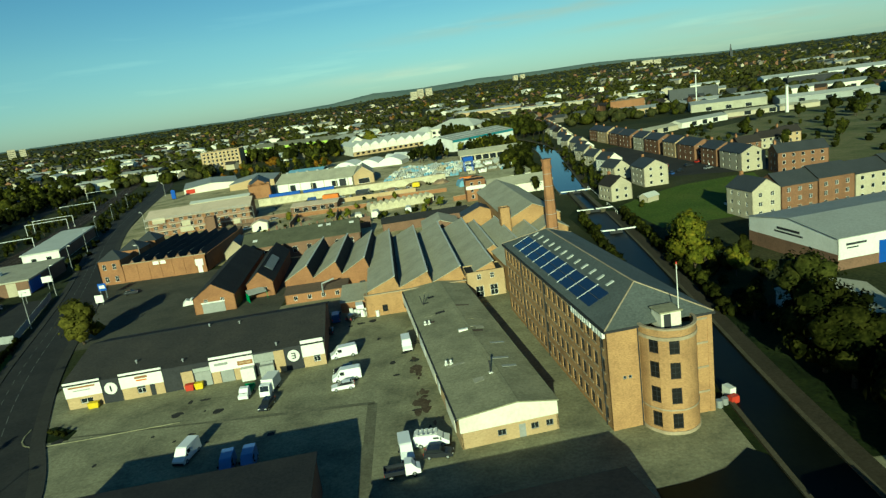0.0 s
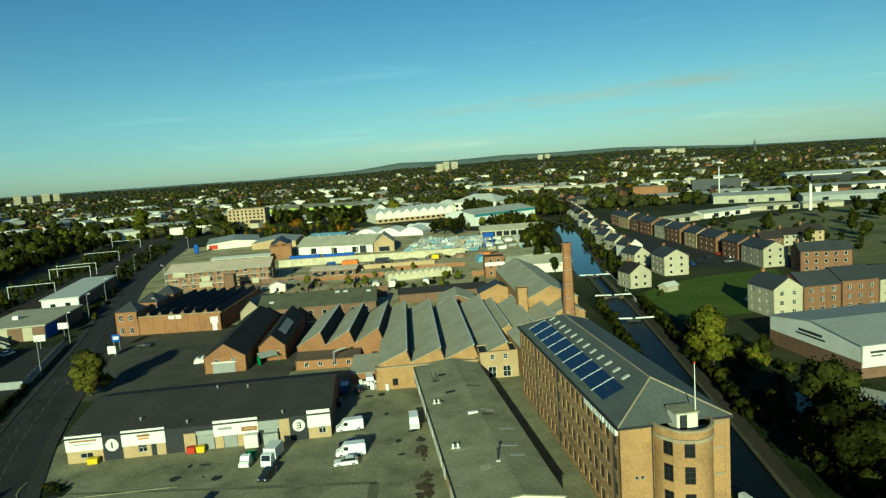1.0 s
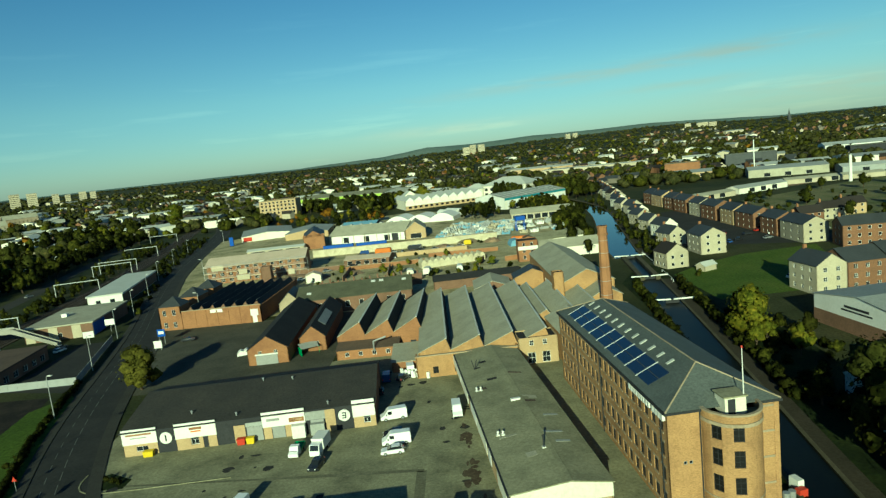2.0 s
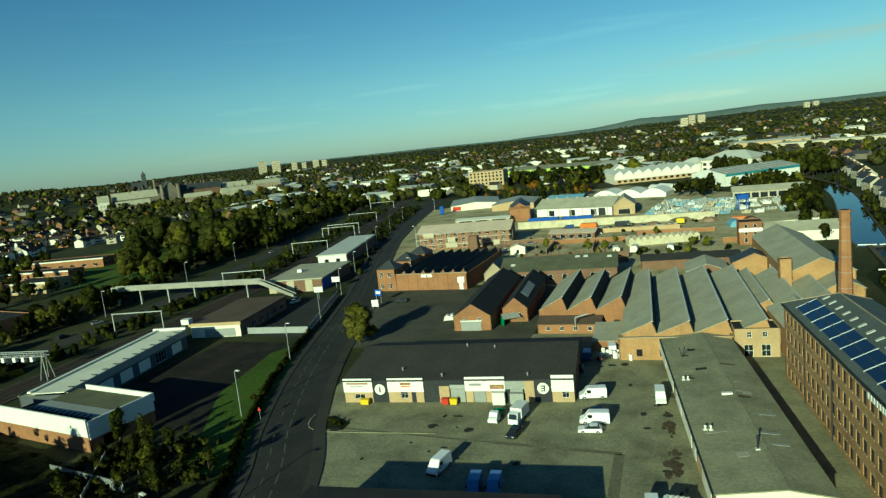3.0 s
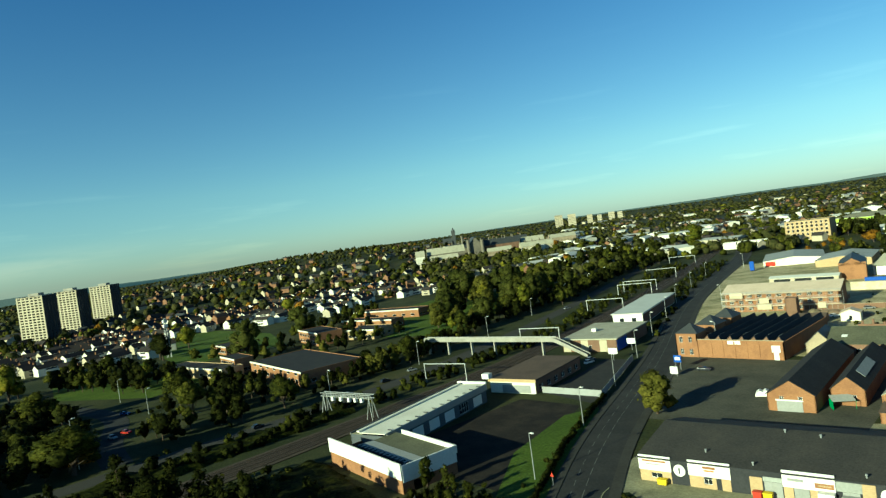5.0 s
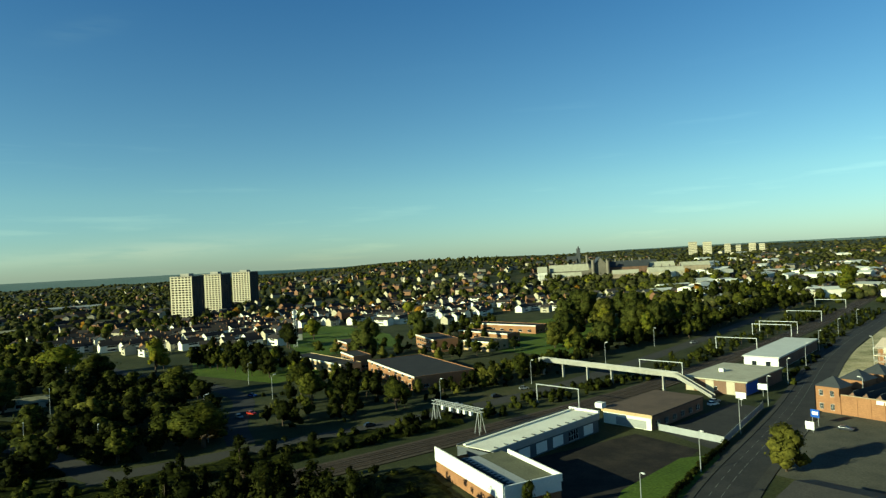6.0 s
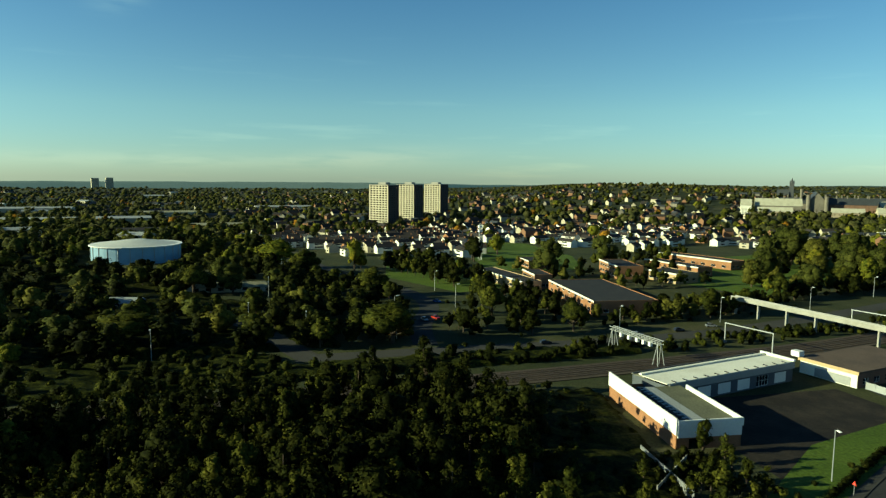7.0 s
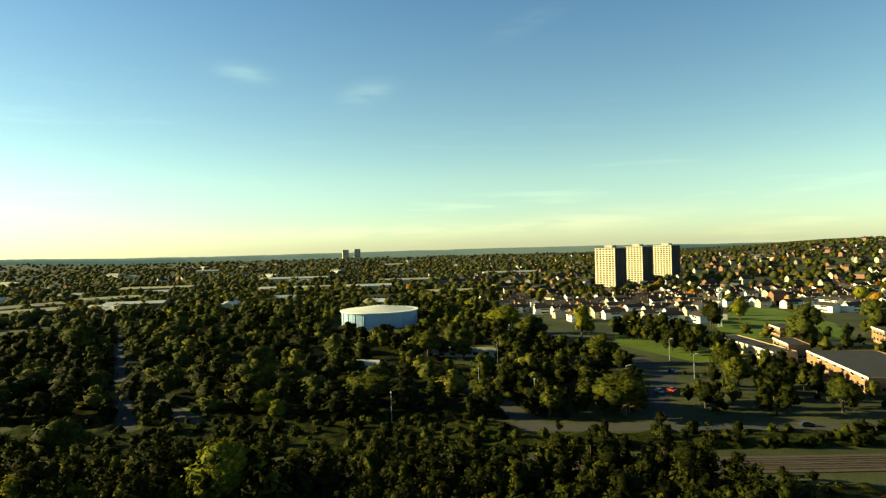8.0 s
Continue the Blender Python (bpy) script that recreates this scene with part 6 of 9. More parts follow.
def hipped(name, label, cat, p0, p1, D, e, h, wall_mat, roof_mat, n):
    W = math.hypot(p1[0] - p0[0], p1[1] - p0[1])
    a = math.atan2(p1[1] - p0[1], p1[0] - p0[0])
    t = thing(name, label, cat, p0[0], p0[1], 0, math.degrees(a))
    FOOT.append((p0[0], p0[1], a, W, D))
    hs = grid_holes(W, n, W / n * 0.5, [(2, 4.5), (6.5, 9.5)], 2.0)
    part("wall", Geo().wall((0, 0), (W, 0), -0.3, e, hs, 0.3).wall((W, 0), (W, D), -0.3, e, (), 0.3).wall((W, D), (0, D), -0.3, e, (), 0.3).wall((0, D), (0, 0), -0.3, e, (), 0.3), wall_mat, t)
    for hh in hs:
        window(t, (0, 0), (W, 0), hh, 0.15, (3, 2), None, "window", True)
    k = D / 2
    A, B, C, E_ = (-1, -1, e), (W + 1, -1, e), (W + 1, D + 1, e), (-1, D + 1, e)
    r0, r1 = (k, k, h), (W - k, k, h)
    part("hip_roof", Geo().face(A, B, r1, r0).face(B, C, r1).face(C, E_, r0, r1).face(E_, A, r0).face(A, E_, C, B), roof_mat, t)
    return t


hipped("pyramid_roof_hall", "large cream hall under a white hipped roof", "factory", (3, 706), (48, 674), 34, 12, 19.5, CREAM, WHITE_ROOF, 7)
hipped("hall_wing", "lower cream wing with a white hipped roof", "factory", (-16, 715), (4, 702), 18, 10, 15, CREAM, WHITE_ROOF, 3)
t = hall2("green_white_warehouse", "white warehouse with a teal band and pale ribbed roof", "warehouse", (20, 545), (76, 588), 40, 9.5, 13, WHITE, PALE_ROOF, "x", [(0, 9, 3.6, [(0.3, 4.2)], 3.0)])
panel(t, "teal_band", (0, 0), (70.6, 0), (0.0, 70.6, 7.4, 9.4), TEAL, 0.12)
for i in range(10):
    panel(t, "pilaster", (0, 0), (70.6, 0), (1.0 + 7.5 * i, 1.8 + 7.5 * i, 0.0, 7.4), CREAM, 0.2)
for i in range(12):
    part("roof_rib", Geo().slab((3 + 5.8 * i, -0.2, 9.72), (3.7 + 5.8 * i, -0.2, 9.72), (3.7 + 5.8 * i, 19.5, 13.2), (3 + 5.8 * i, 19.5, 13.2), 0.06), WHITE, t)
t = hall2("low_grey_shed", "long low open-fronted grey shed by the canal", "shed", (20, 458), (67, 458), 16, 4.6, 7.5, RENDER, ROOF_GREY, "x", [(0, 9, 4.2, [(0.2, 3.6)], 0.8)])
t = hall2("cream_front_store", "low store with a cream fascia and a dull green felt roof", "shed", (26, 331), (52, 339), 20, 3.4, 5.6, CREAM, FELT, "x")
hall2("orange_brick_store", "small orange-brick store with a flat front", "shed", (18.5, 337), (26, 335.5), 9, 4.2, 5.4, BRICK_RED, FELT_BROWN, "y")
t = thing("tarpaulin_heap", "heap under a pale blue tarpaulin", "tarpaulin", 13, 341, 0, 10)
part("cover", Geo().prism([(0, 0), (7, 0), (6.6, 2.2), (4.2, 3.6), (1.2, 3.0), (0.2, 1.4)], 0, 8, "y"), TARP, t)
vaulted("barrel_store", "row of small pale barrel-roofed stores", (-31, 300), (-1, 309), 7, 2.6, 4.0, 11, DIRTY_CREAM, DIRTY_CREAM)
hall2("buff_store", "low store under a buff sheeted roof", "shed", (-74, 332), (-50, 330), 13, 3.0, 4.2, BRICK_DARK, BUFF_ROOF, "x", [(0, 5, 2.6, [(0.2, 2.2)], 0.8)])
hall2("pier_house", "narrow brown brick tower stump in the rubble", "ruin", (-107, 300), (-102.5, 300.5), 5, 8.5, 8.5, BRICK_DARK, RUBBLE)
hall2("rubble_hut", "pale rendered hut in the rubble yard", "hut", (-84, 292), (-77, 293), 6, 3.4, 4.8, CREAM, BUFF_ROOF, "y", [(0, 1, 1.2, [(0.2, 2.2)], 1.0)])
hall2("rubble_store", "dark open store in the rubble yard", "shed", (-98, 286), (-88, 287), 7, 3.0, 4.0, BRICK_DARK, FELT_BROWN, "x")
t = hall2("lime_roof_works", "large works with a lime-green fascia", "works", (-238, 858), (-120, 815), 80, 11, 14, CREAM, FELT, "x")
panel(t, "lime_fascia", (0, 0), (125, 0), (0, 125, 6.0, 10.6), GREEN_PAINT, 0.15)
hall2("brick_block", "four-storey brick block with many windows", "building", (-244, 716), (-203, 718), 24, 20, 20, BRICK_PALE, FELT, "x", [(0, 9, 2.2, [(1, 3.4), (5, 7.4), (9, 11.4), (13, 15.4), (16.6, 18.6)], 1.0)])
# stacked pallets and units in the merchants' yard
rg = random.Random(21)
goods = {}
pallet_mesh = Geo().box(-0.1, 5.6, -0.1, 2.3, 0, 0.15).mesh("pallet", DIRT)


def goods_stack(x, y, turn):
    k, m = rg.randrange(6), rg.choice((WHITE_ROOF, PALE_ROOF, WHITE_ROOF, PALE_ROOF, STEEL, STEEL, WHITE, TARP, RENDER))
    if (k, m.name) not in goods:
        g, r_ = Geo(), random.Random(k)
        for row in range(2):
            x0 = 0.0
            while x0 < 4.6:
                w, h = r_.uniform(0.7, 1.7), r_.choice((0.5, 0.7, 1.0, 1.4, 1.9))
                levels = max(1, int(h / 0.7))
                for i in range(levels):
                    e = r_.uniform(0, 0.08)
                    g.box(x0 + e, x0 + w - 0.1 - e, row * 1.15 + e, row * 1.15 + 1.05 - e, 0.15 + i * h / levels, 0.11 + (i + 1) * h / levels)
                x0 += w
        goods[k, m.name] = g.mesh("load", m)
    t = thing("goods_stack", "stack of wrapped pale goods on pallets", "stack", x, y, 0, turn, "stacks in the merchants' yard")
    tagged(part("load", goods[k, m.name], None, t), kind="stuff")
    part("pallet", pallet_mesh, None, t)


for j in range(11):
    for i in range(8):
        if rg.random() < 0.06:
            continue
        x, y = -31 + 5.9 * i + 0.9 * j + rg.uniform(-0.15, 0.15), 405 + 6.6 * j - 1.9 * i + rg.uniform(-0.4, 0.4)
        goods_stack(x, y, -17 + rg.uniform(-1, 1))
for j in range(7):
    for i in range(5):
        if rg.random() < 0.15:
            continue
        goods_stack(21 + 6.6 * i + rg.uniform(-0.4, 0.4), 389 + 8.5 * j + rg.uniform(-0.8, 0.8), rg.uniform(-4, 4))
# heaps of brick rubble and earth
for x, y, r, h, m in ((-92, 308, 7, 2.0, RUBBLE), (-80, 304, 5, 1.5, RUBBLE), (-100, 312, 4, 1.6, DIRT), (-68, 352, 9, 2.4, DIRT), (-40, 352, 8, 2.0, RUBBLE), (-14, 352, 6, 1.8, RUBBLE), (-10, 375, 7, 2.2, DIRT), (4, 368, 5, 2.4, RUBBLE), (-64, 306, 5, 1.4, RUBBLE), (-24, 366, 5, 1.6, RUBBLE)):
    g = Geo()
    rings = [[(r * q * math.cos(k * 0.524) * rg.uniform(0.85, 1.15), r * q * math.sin(k * 0.524) * rg.uniform(0.75, 1.05), z + rg.uniform(-0.12, 0.12) * h * (z > 0)) for k in range(12)] for q, z in ((1, -0.1), (0.72, h * 0.5), (0.4, h * 0.85))]
    for lo_, hi_ in zip(rings, rings[1:]):
        for k in range(12):
            g.face(lo_[k], lo_[(k + 1) % 12], hi_[(k + 1) % 12], hi_[k])
    g.face(*rings[-1])
    t = thing("rubble_heap", "low uneven heap of brick rubble and earth in the works", "heap", x, y, 0, 0, "heaps in the works yard")
    part("mound", g, m, t)
# low broken walls between the plots
for x, y, L, h, a, m in ((-105, 318, 34, 2.2, 8, BRICK_DARK), (-70, 316, 40, 2.0, 3, BRICK_RED), (-60, 345, 50, 2.2, 2, BRICK_PALE), (-46, 292, 22, 1.8, 94, BRICK_DARK), (-4, 296, 20, 2.0, 80, BRICK_RED), (-66, 288, 24, 2.4, 92, BRICK_DARK), (8, 300, 26, 2.2, 10, BRICK_RED), (-30, 334, 36, 2.0, -2, BRICK_RED), (-96, 330, 20, 2.0, 88, BRICK_DARK)):
    t = thing("yard_wall", "old brick yard wall with a stone coping", "wall", x, y, 0, a, "walls between the plots")
    part("wall", Geo().box(0, L, -0.15, 0.15, -0.2, h), m, t)
    part("coping", Geo().box(-0.05, L + 0.05, -0.22, 0.22, h, h + 0.14), STONE, t)
t = thing("blue_hoist", "blue steel storage frame in the merchants' yard", "frame", 20, 400, 0, 5)
for x in (0, 5):
    for y in (0, 5):
        part("post", Geo().box(x, x + 0.4, y, y + 0.4, 0, 9), BLUE, t)
part("deck", Geo().box(-0.2, 5.6, -0.2, 5.6, 6.5, 9), BLUE, t)
# tipped waste, trailers and plant
for x, y, m, w, d, h, lb in ((-62, 360, ORANGE, 9, 3, 3.4, "orange skip body"), (-70, 358, CAR_BLUE, 5, 2.4, 3.2, "blue lorry cab"), (14, 352, ORANGE, 11, 3, 3.6, "orange container"), (14.5, 348.5, WHITE, 8, 2.5, 2.6, "white trailer"), (-12, 362, YELLOW, 4, 2.5, 3, "yellow loader body"), (-44, 364, CAR_DARK, 8, 3, 2.8, "dark container"), (-36, 282, CREAM, 3, 6, 3.2, "cream trailer"), (-29, 283, CREAM, 3, 6, 3.2, "cream trailer"), (-14, 284, WHITE, 2.6, 6, 2.8, "white trailer"), (-190, 478, BLUE, 3, 1, 7, "blue sign")):
    t = thing("works_plant", lb + " parked in the works", "plant", x, y, 0, rg.uniform(-8, 8))
    part("body", Geo().prism([(0, 0.6), (w, 0.6), (w, h - 0.5), (w - 0.5, h), (0.5, h), (0, h - 0.5)], 0, d, "y"), m, t)
    part("chassis", Geo().box(0.2, w - 0.2, 0.2, d - 0.2, 0, 0.6), BLACK, t)

# ---- the empty depot between road and railway ----
def depot():
    t = thing("depot", "single-storey brick depot with white fascias and pale flat roofs", "depot", -153.5, 93.4, 0, -7.6)
    W, D = 35.8, 15.5
    c = [(0, 0), (W, 0), (W, D), (0, D)]
    lo, hi = 3.3, 7.0
    for p, q, z, hs in ((c[0], c[1], lo, ()), (c[1], c[2], lo - 0.6, [(3, 6, 0.0, 2.4)]), (c[2], (14, D), lo, ()), (c[3], c[0], lo, ())):
        part("wall", Geo().wall(p, q, -0.3, z, hs, 0.35), BRICK_RED, t)
    part("fascia", Geo().box(-0.15, W + 0.15, -0.2, 0.2, lo, hi), WHITE, t, "tall white fascia boards")
    part("fascia", Geo().box(W - 0.2, W + 0.2, 0.2, D, lo - 0.6, 6.6), WHITE, t, "white fascia in shade")
    part("fascia", Geo().box(12, W + 0.2, D, D + 0.4, 4.8, 6.6), WHITE, t)
    # charcoal floor stands in for the shade in the gap behind the fascia
    part("gutter_trough", Geo().box(9, W - 0.2, 0.2, 3.6, 3.0, 3.3), CLAD_DARK, t, "trough behind the fascia, darkened for shade")
    part("roof", Geo().slab((9, 3.6, 5.5), (W - 0.2, 3.6, 5.5), (W - 0.2, 8.4, 5.3), (9, 8.4, 5.3), 0.2), PALE_ROOF, t, "ribbed pale grey roof")
    part("roof_edge", Geo().box(9, W - 0.2, 3.4, 3.6, 3.3, 5.5), CLAD_DARK, t)
    part("roof", Geo().slab((9, D, 5.5), (W - 0.2, D, 5.5), (W - 0.2, 8.4, 5.25), (9, 8.4, 5.25), 0.2), OLIVE_SLATE, t, "grey roof half")
    for i in range(14):
        part("roof_rib", Geo().box(10.0 + i * 1.85, 10.5 + i * 1.85, 2.6, 4.6, 5.42, 5.62), CLAD_DARK, t)
    part("inner_yard", Geo().box(0.35, 9, 0.35, D, -0.1, 0.08), SHADED_EARTH, t, "open yard behind the tall fascia, darkened for shade")
    part("wall", Geo().wall((9, D), (9, 3.4), -0.3, 5.2, [(4, 6.5, 0.0, 2.4)], 0.3), BRICK_RED, t)
    # the long wing
    lw = part("long_wing", Geo().wall((0, 50), (0, 0), -0.3, 5.4, (), 0.3).wall((13.5, 0), (13.5, 50), -0.3, 5.4, [(3 + 7.8 * i, 8 + 7.8 * i, 0.4, 3.4) for i in range(6)], 0.3).wall((13.5, 50), (0, 50), -0.3, 5.4, (), 0.3).wall((0, 0), (13.5, 0), -0.3, 5.0, (), 0.3), SHADED_BRICK, t, "", pose(-153.5, 93.4, 0, 0, 0, -7.6).inverted() @ pose(-156.2, 102.2, 0, 0, 0, 10))
    for i in range(6):
        h = (3 + 7.8 * i, 8 + 7.8 * i, 0.4, 3.4)
        if i in (1, 2, 3, 5):
            panel(lw, "shutter", (13.5, 0), (13.5, 50), h, WHITE, -0.1, "pale boarded bay")
        else:
            window(lw, (13.5, 0), (13.5, 50), h, 0.15, (4, 2))
    # grey in place of white, so the fascia's shade is in its colour
    part("fascia", Geo().box(13.4, 13.9, 0, 50.2, 4.0, 6.0), SHUTTER, lw, "long-wing fascia greyed for shade")
    part("roof", Geo().slab((4.6, -1, 5.9), (4.6, 50.3, 5.9), (13.9, 50.3, 6.1), (13.9, -1, 6.1), 0.2), CREAM, lw, "pale cream flat roof")
    part("lower_roof", Geo().slab((-0.3, 0, 5.0), (-0.3, 50, 5.0), (4.6, 50, 5.2), (4.6, 0, 5.2), 0.2), FELT, lw, "blue-grey lower roof strip")
    for i in range(12):
        part("roof_rib", Geo().box(12.4, 13.9, 2 + i * 4.0, 2.25 + i * 4.0, 6.1, 6.3), CLAD_DARK, lw)
    part("parapet", Geo().box(3.6, 4.6, -1, 50, 5.9, 6.35), CREAM, lw)
    part("end_kerb", Geo().box(2.6, 13.9, 49.6, 50.4, 5.9, 6.7), WHITE, lw)


depot()
# ---- the station ----
# cream only on the lit front; dark brick elsewhere stands in for shade
t = hall("brown_hut", "low station hut with a brown flat roof and cream front", "hut", -158.5, 163.5, 9, 18, 34, 4.4, 4.4, BRICK_DARK, FELT_BROWN, "x", [(1, 6, 2.6, [(0.8, 2.6)], 1.0)])
part("roof_slab", Geo().box(-0.4, 18.4, -0.4, 34.4, 4.4, 4.9), FELT_BROWN, t)
part("fascia", Geo().box(-0.45, 18.45, -0.5, -0.38, 3.9, 4.95), BRICK_PALE, t)
part("cream_front", Geo().box(0.1, 17.9, -0.1, -0.02, 0.0, 3.9), CREAM, t)
part("shutter_front", Geo().box(5.0, 16.0, -0.2, -0.1, 0.2, 2.8), SHUTTER, t)
part("tank", Geo().box(-2.4, 0.4, -1.2, 1.2, 4.9, 6.6), WHITE, t, "white rooftop tank")
# again dark brick for the shaded walls, with pale panels on the lit front
t = hall("ticket_hall", "low station hall with a grey flat roof and blue side", "station", -171, 224, 10, 24, 36, 5.0, 5.0, BRICK_DARK, ROOF_GREY, "x", [(0, 3, 2.0, [(1.0, 2.6)], 2.0)])
part("roof_slab", Geo().box(-0.5, 24.5, -0.5, 36.5, 5.0, 5.5), ROOF_GREY, t)
part("blue_side", Geo().box(24.0, 24.12, 0.2, 11.0, 0.2, 4.6), BLUE, t, "blue painted side")
for u in (0.3, 8.4, 16.6):
    part("front_panel", Geo().box(u, u + 3.2, -0.1, -0.02, 0.0, 4.8), RENDER, t, "pale rendered panel")
part("vent_box", Geo().box(7, 9, 15, 17, 5.5, 6.8), WHITE, t)
for x, y, z in ((-140.5, 214, 0), (-143, 232, 0)):
    s = thing("notice_board", "white notice board on a post by the station", "sign", x, y, 0, 10)
    part("post", Geo().rod((0, 0, 0), (0, 0, 4.6), 0.1), STEEL, s)
    part("board", Geo().box(-1.8, 1.8, -0.15, 0.1, 2.6, 4.8), WHITE, s)
t = hall("white_shed", "long white shed with a pale roof beside the platform", "shed", -181.5, 281, 14, 15, 66, 5.2, 5.2, WHITE, WHITE_ROOF, "x", [(0, 2, 2.2, [(0.8, 3.4)], 1.5)])
part("roof_slab", Geo().box(-0.5, 15.5, -0.5, 66.5, 5.2, 5.7), WHITE_ROOF, t)
# dark panel over the wall turned from the sun, in place of its shade
part("dark_side", Geo().box(15.0, 15.15, 0.4, 65.6, 0.2, 4.7), BRICK_DARK, t)
t = hall("road_bridge", "pale flat road bridge over the tracks", "bridge", -292, 676, 12, 46, 10, 7.0, 7.0, CREAM, WHITE_ROOF, "x")
# the footbridge
def footbridge():
    t = thing("footbridge", "long pale concrete footbridge over the railway", "bridge", -241, 209, 0, 6.2)
    L = 72.0
    part("deck", Geo().box(0, L, -1.3, 1.3, 6.2, 6.6), CONCRETE, t)
    for y in (-1.35, 1.25):
        part("parapet", Geo().box(0, L, y, y + 0.12, 6.6, 8.0), CONCRETE, t, "pale parapet panels")
        part("hand_rail", Geo().box(0, L, y - 0.03, y + 0.15, 8.0, 8.1), STEEL, t)
    for x in (2, 14, 28, 41, 66):
        part("pillar", Geo().box(x - 0.3, x + 0.3, -0.6, 0.6, -0.2, 6.2), CONCRETE, t)
    part("stair", Geo().prism([(L, 6.2), (L + 15, 0.2), (L + 15, 1.2), (L + 1, 7.6), (L, 7.6)], -1.3, -1.15, "y"), CONCRETE, t)
    part("stair", Geo().prism([(L, 6.2), (L + 15, 0.2), (L + 15, 1.2), (L + 1, 7.6), (L, 7.6)], 1.15, 1.3, "y"), CONCRETE, t)
    for i in range(24):
        part("step", Geo().box(L + i * 0.6, L + i * 0.6 + 0.62, -1.15, 1.15, 6.1 - i * 0.255, 6.3 - i * 0.255), CONCRETE, t)


footbridge()
# overhead line gantries
def gantry(x, y, turn, span, h):
    t = thing("gantry", "grey steel portal over the railway carrying the wires", "gantry", x, y, 0, turn, "overhead line portals")
    for s in (0, span):
        part("post", Geo().box(s - 0.15, s + 0.15, -0.15, 0.15, -0.1, h), STEEL, t)
        part("base", Geo().box(s - 0.45, s + 0.45, -0.45, 0.45, -0.1, 0.5), CONCRETE, t)
    part("beam", Geo().box(-0.3, span + 0.3, -0.16, 0.16, h - 0.32, h), STEEL, t)
    for s in (0.3, 0.5, 0.7):
        part("insulator", Geo().rod((span * s, 0, h - 0.5), (span * s, 0, h - 1.3), 0.07), CLAD_DARK, t)
    return t


for x, y, turn, span in ((-196.5, 167.5, 12, 19), (-204, 236, 12, 20), (-221, 318, 14, 21), (-238, 380, 14, 22), (-243, 396, 14, 22), (-262, 462, 15, 22), (-290, 555, 16, 22)):
    gantry(x, y, turn, span, 7.4)
t = thing("switch_gantry", "heavy lattice steel gantry with hanging switchgear", "gantry", -197.5, 121.5, 0, 8)
for x in (0, 22):
    for y in (-1.4, 1.4):
        part("leg", Geo().rod((x - 1.2, y, 0), (x, y * 0.5, 7.4), 0.13).rod((x + 1.2, y, 0), (x, y * 0.5, 7.4), 0.13), STEEL, t)
for y in (-0.8, 0.8):
    for z in (7.2, 8.3):
        part("chord", Geo().box(-1.2, 23.2, y - 0.1, y + 0.1, z - 0.1, z + 0.1), STEEL, t)
for i in range(20):
    part("lattice", Geo().rod((-1 + i * 1.2, -0.8, 7.2), (0.2 + i * 1.2, 0.8, 8.3), 0.07, None, 4).rod((-1 + i * 1.2, 0.8, 7.2), (0.2 + i * 1.2, -0.8, 8.3), 0.07, None, 4), STEEL, t)
for x in (4, 8, 12, 15, 18):
    part("switchgear", Geo().box(x - 0.5, x + 0.5, -0.5, 0.5, 5.6, 7.1), WHITE, t)
# street lamps
def street_lamp(x, y, turn, h=10.5, group="road lamps"):
    t = thing("street_lamp", "tall grey steel street lamp with a pale head", "street lamp", x, y, 0, turn, group)
    part("column", Geo().rod((0, 0, -0.2), (0, 0, h), 0.14, 0.08, 7), STEEL, t)
    part("arm", Geo().rod((0, 0, h), (1.1, 0, h + 0.2), 0.06, None, 5), STEEL, t)
    part("head", Geo().prism([(0.7, h + 0.12), (1.9, h + 0.2), (1.9, h + 0.38), (0.8, h + 0.36)], -0.22, 0.22, "y"), WHITE, t, "pale lamp head")
    return t


first = street_lamp(-96.5, 108.8, -20)
for x, y, a in ((-107.6, 144.4, -20), (-120.5, 182, -20), (-134, 220, -20), (-148, 258, -20), (-163, 300, -20), (-180, 345, -20), (-197, 400, -18), (-212, 455, -16), (-76, 62, -20), (-110, 236, 160), (-150, 335, 160), (-205, 505, 160)):
    copy_thing(first, pose(x, y, 0, 0, 0, a))
for x, y, a in ((-220, 138, 0), (-226, 190, 0), (-238, 250, 0), (-256, 310, 0), (-275, 372, 0), (-294, 430, 0), (-305, 470, 0), (-232, 52, 90), (-262, 58, 90), (-285, 92, 90), (-240, 20, 0), (-222, -30, 0), (-330, 95, 90), (-262, 0, 0), (-330, 10, 0), (-400, 20, 0)):
    copy_thing(first, pose(x, y, 0, 0, 0, a))
# palisade fence by the station yard
t = thing("palisade_fence", "grey-green steel palisade fence round the station yard", "fence", 0, 0, 0)
run = [(-139.5, 168), (-117.5, 169.5), (-133.5, 216)]
for (x0, y0), (x1, y1) in zip(run, run[1:]):
    L = math.hypot(x1 - x0, y1 - y0)
    n = int(L / 2.75)
    for i in range(n + 1):
        x, y = x0 + (x1 - x0) * i / n, y0 + (y1 - y0) * i / n
        part("post", Geo().box(x - 0.06, x + 0.06, y - 0.06, y + 0.06, 0, 2.4), STEEL, t)
    part("panel", Geo().wall((x0, y0), (x1, y1), 0.15, 2.2, (), 0.05), STEEL, t, "close-set pale steel pales")
t = thing("concrete_fence", "leaning pale concrete panel fence in the scrub", "fence", -101, 72, 0, 126)
for i in range(7):
    part("panel", Geo().box(i * 2.6, i * 2.6 + 2.45, -0.06, 0.06, 0, 1.9), CONCRETE, t)
    part("post", Geo().box(i * 2.6 - 0.15, i * 2.6, -0.1, 0.1, 0, 2.1), CONCRETE, t)

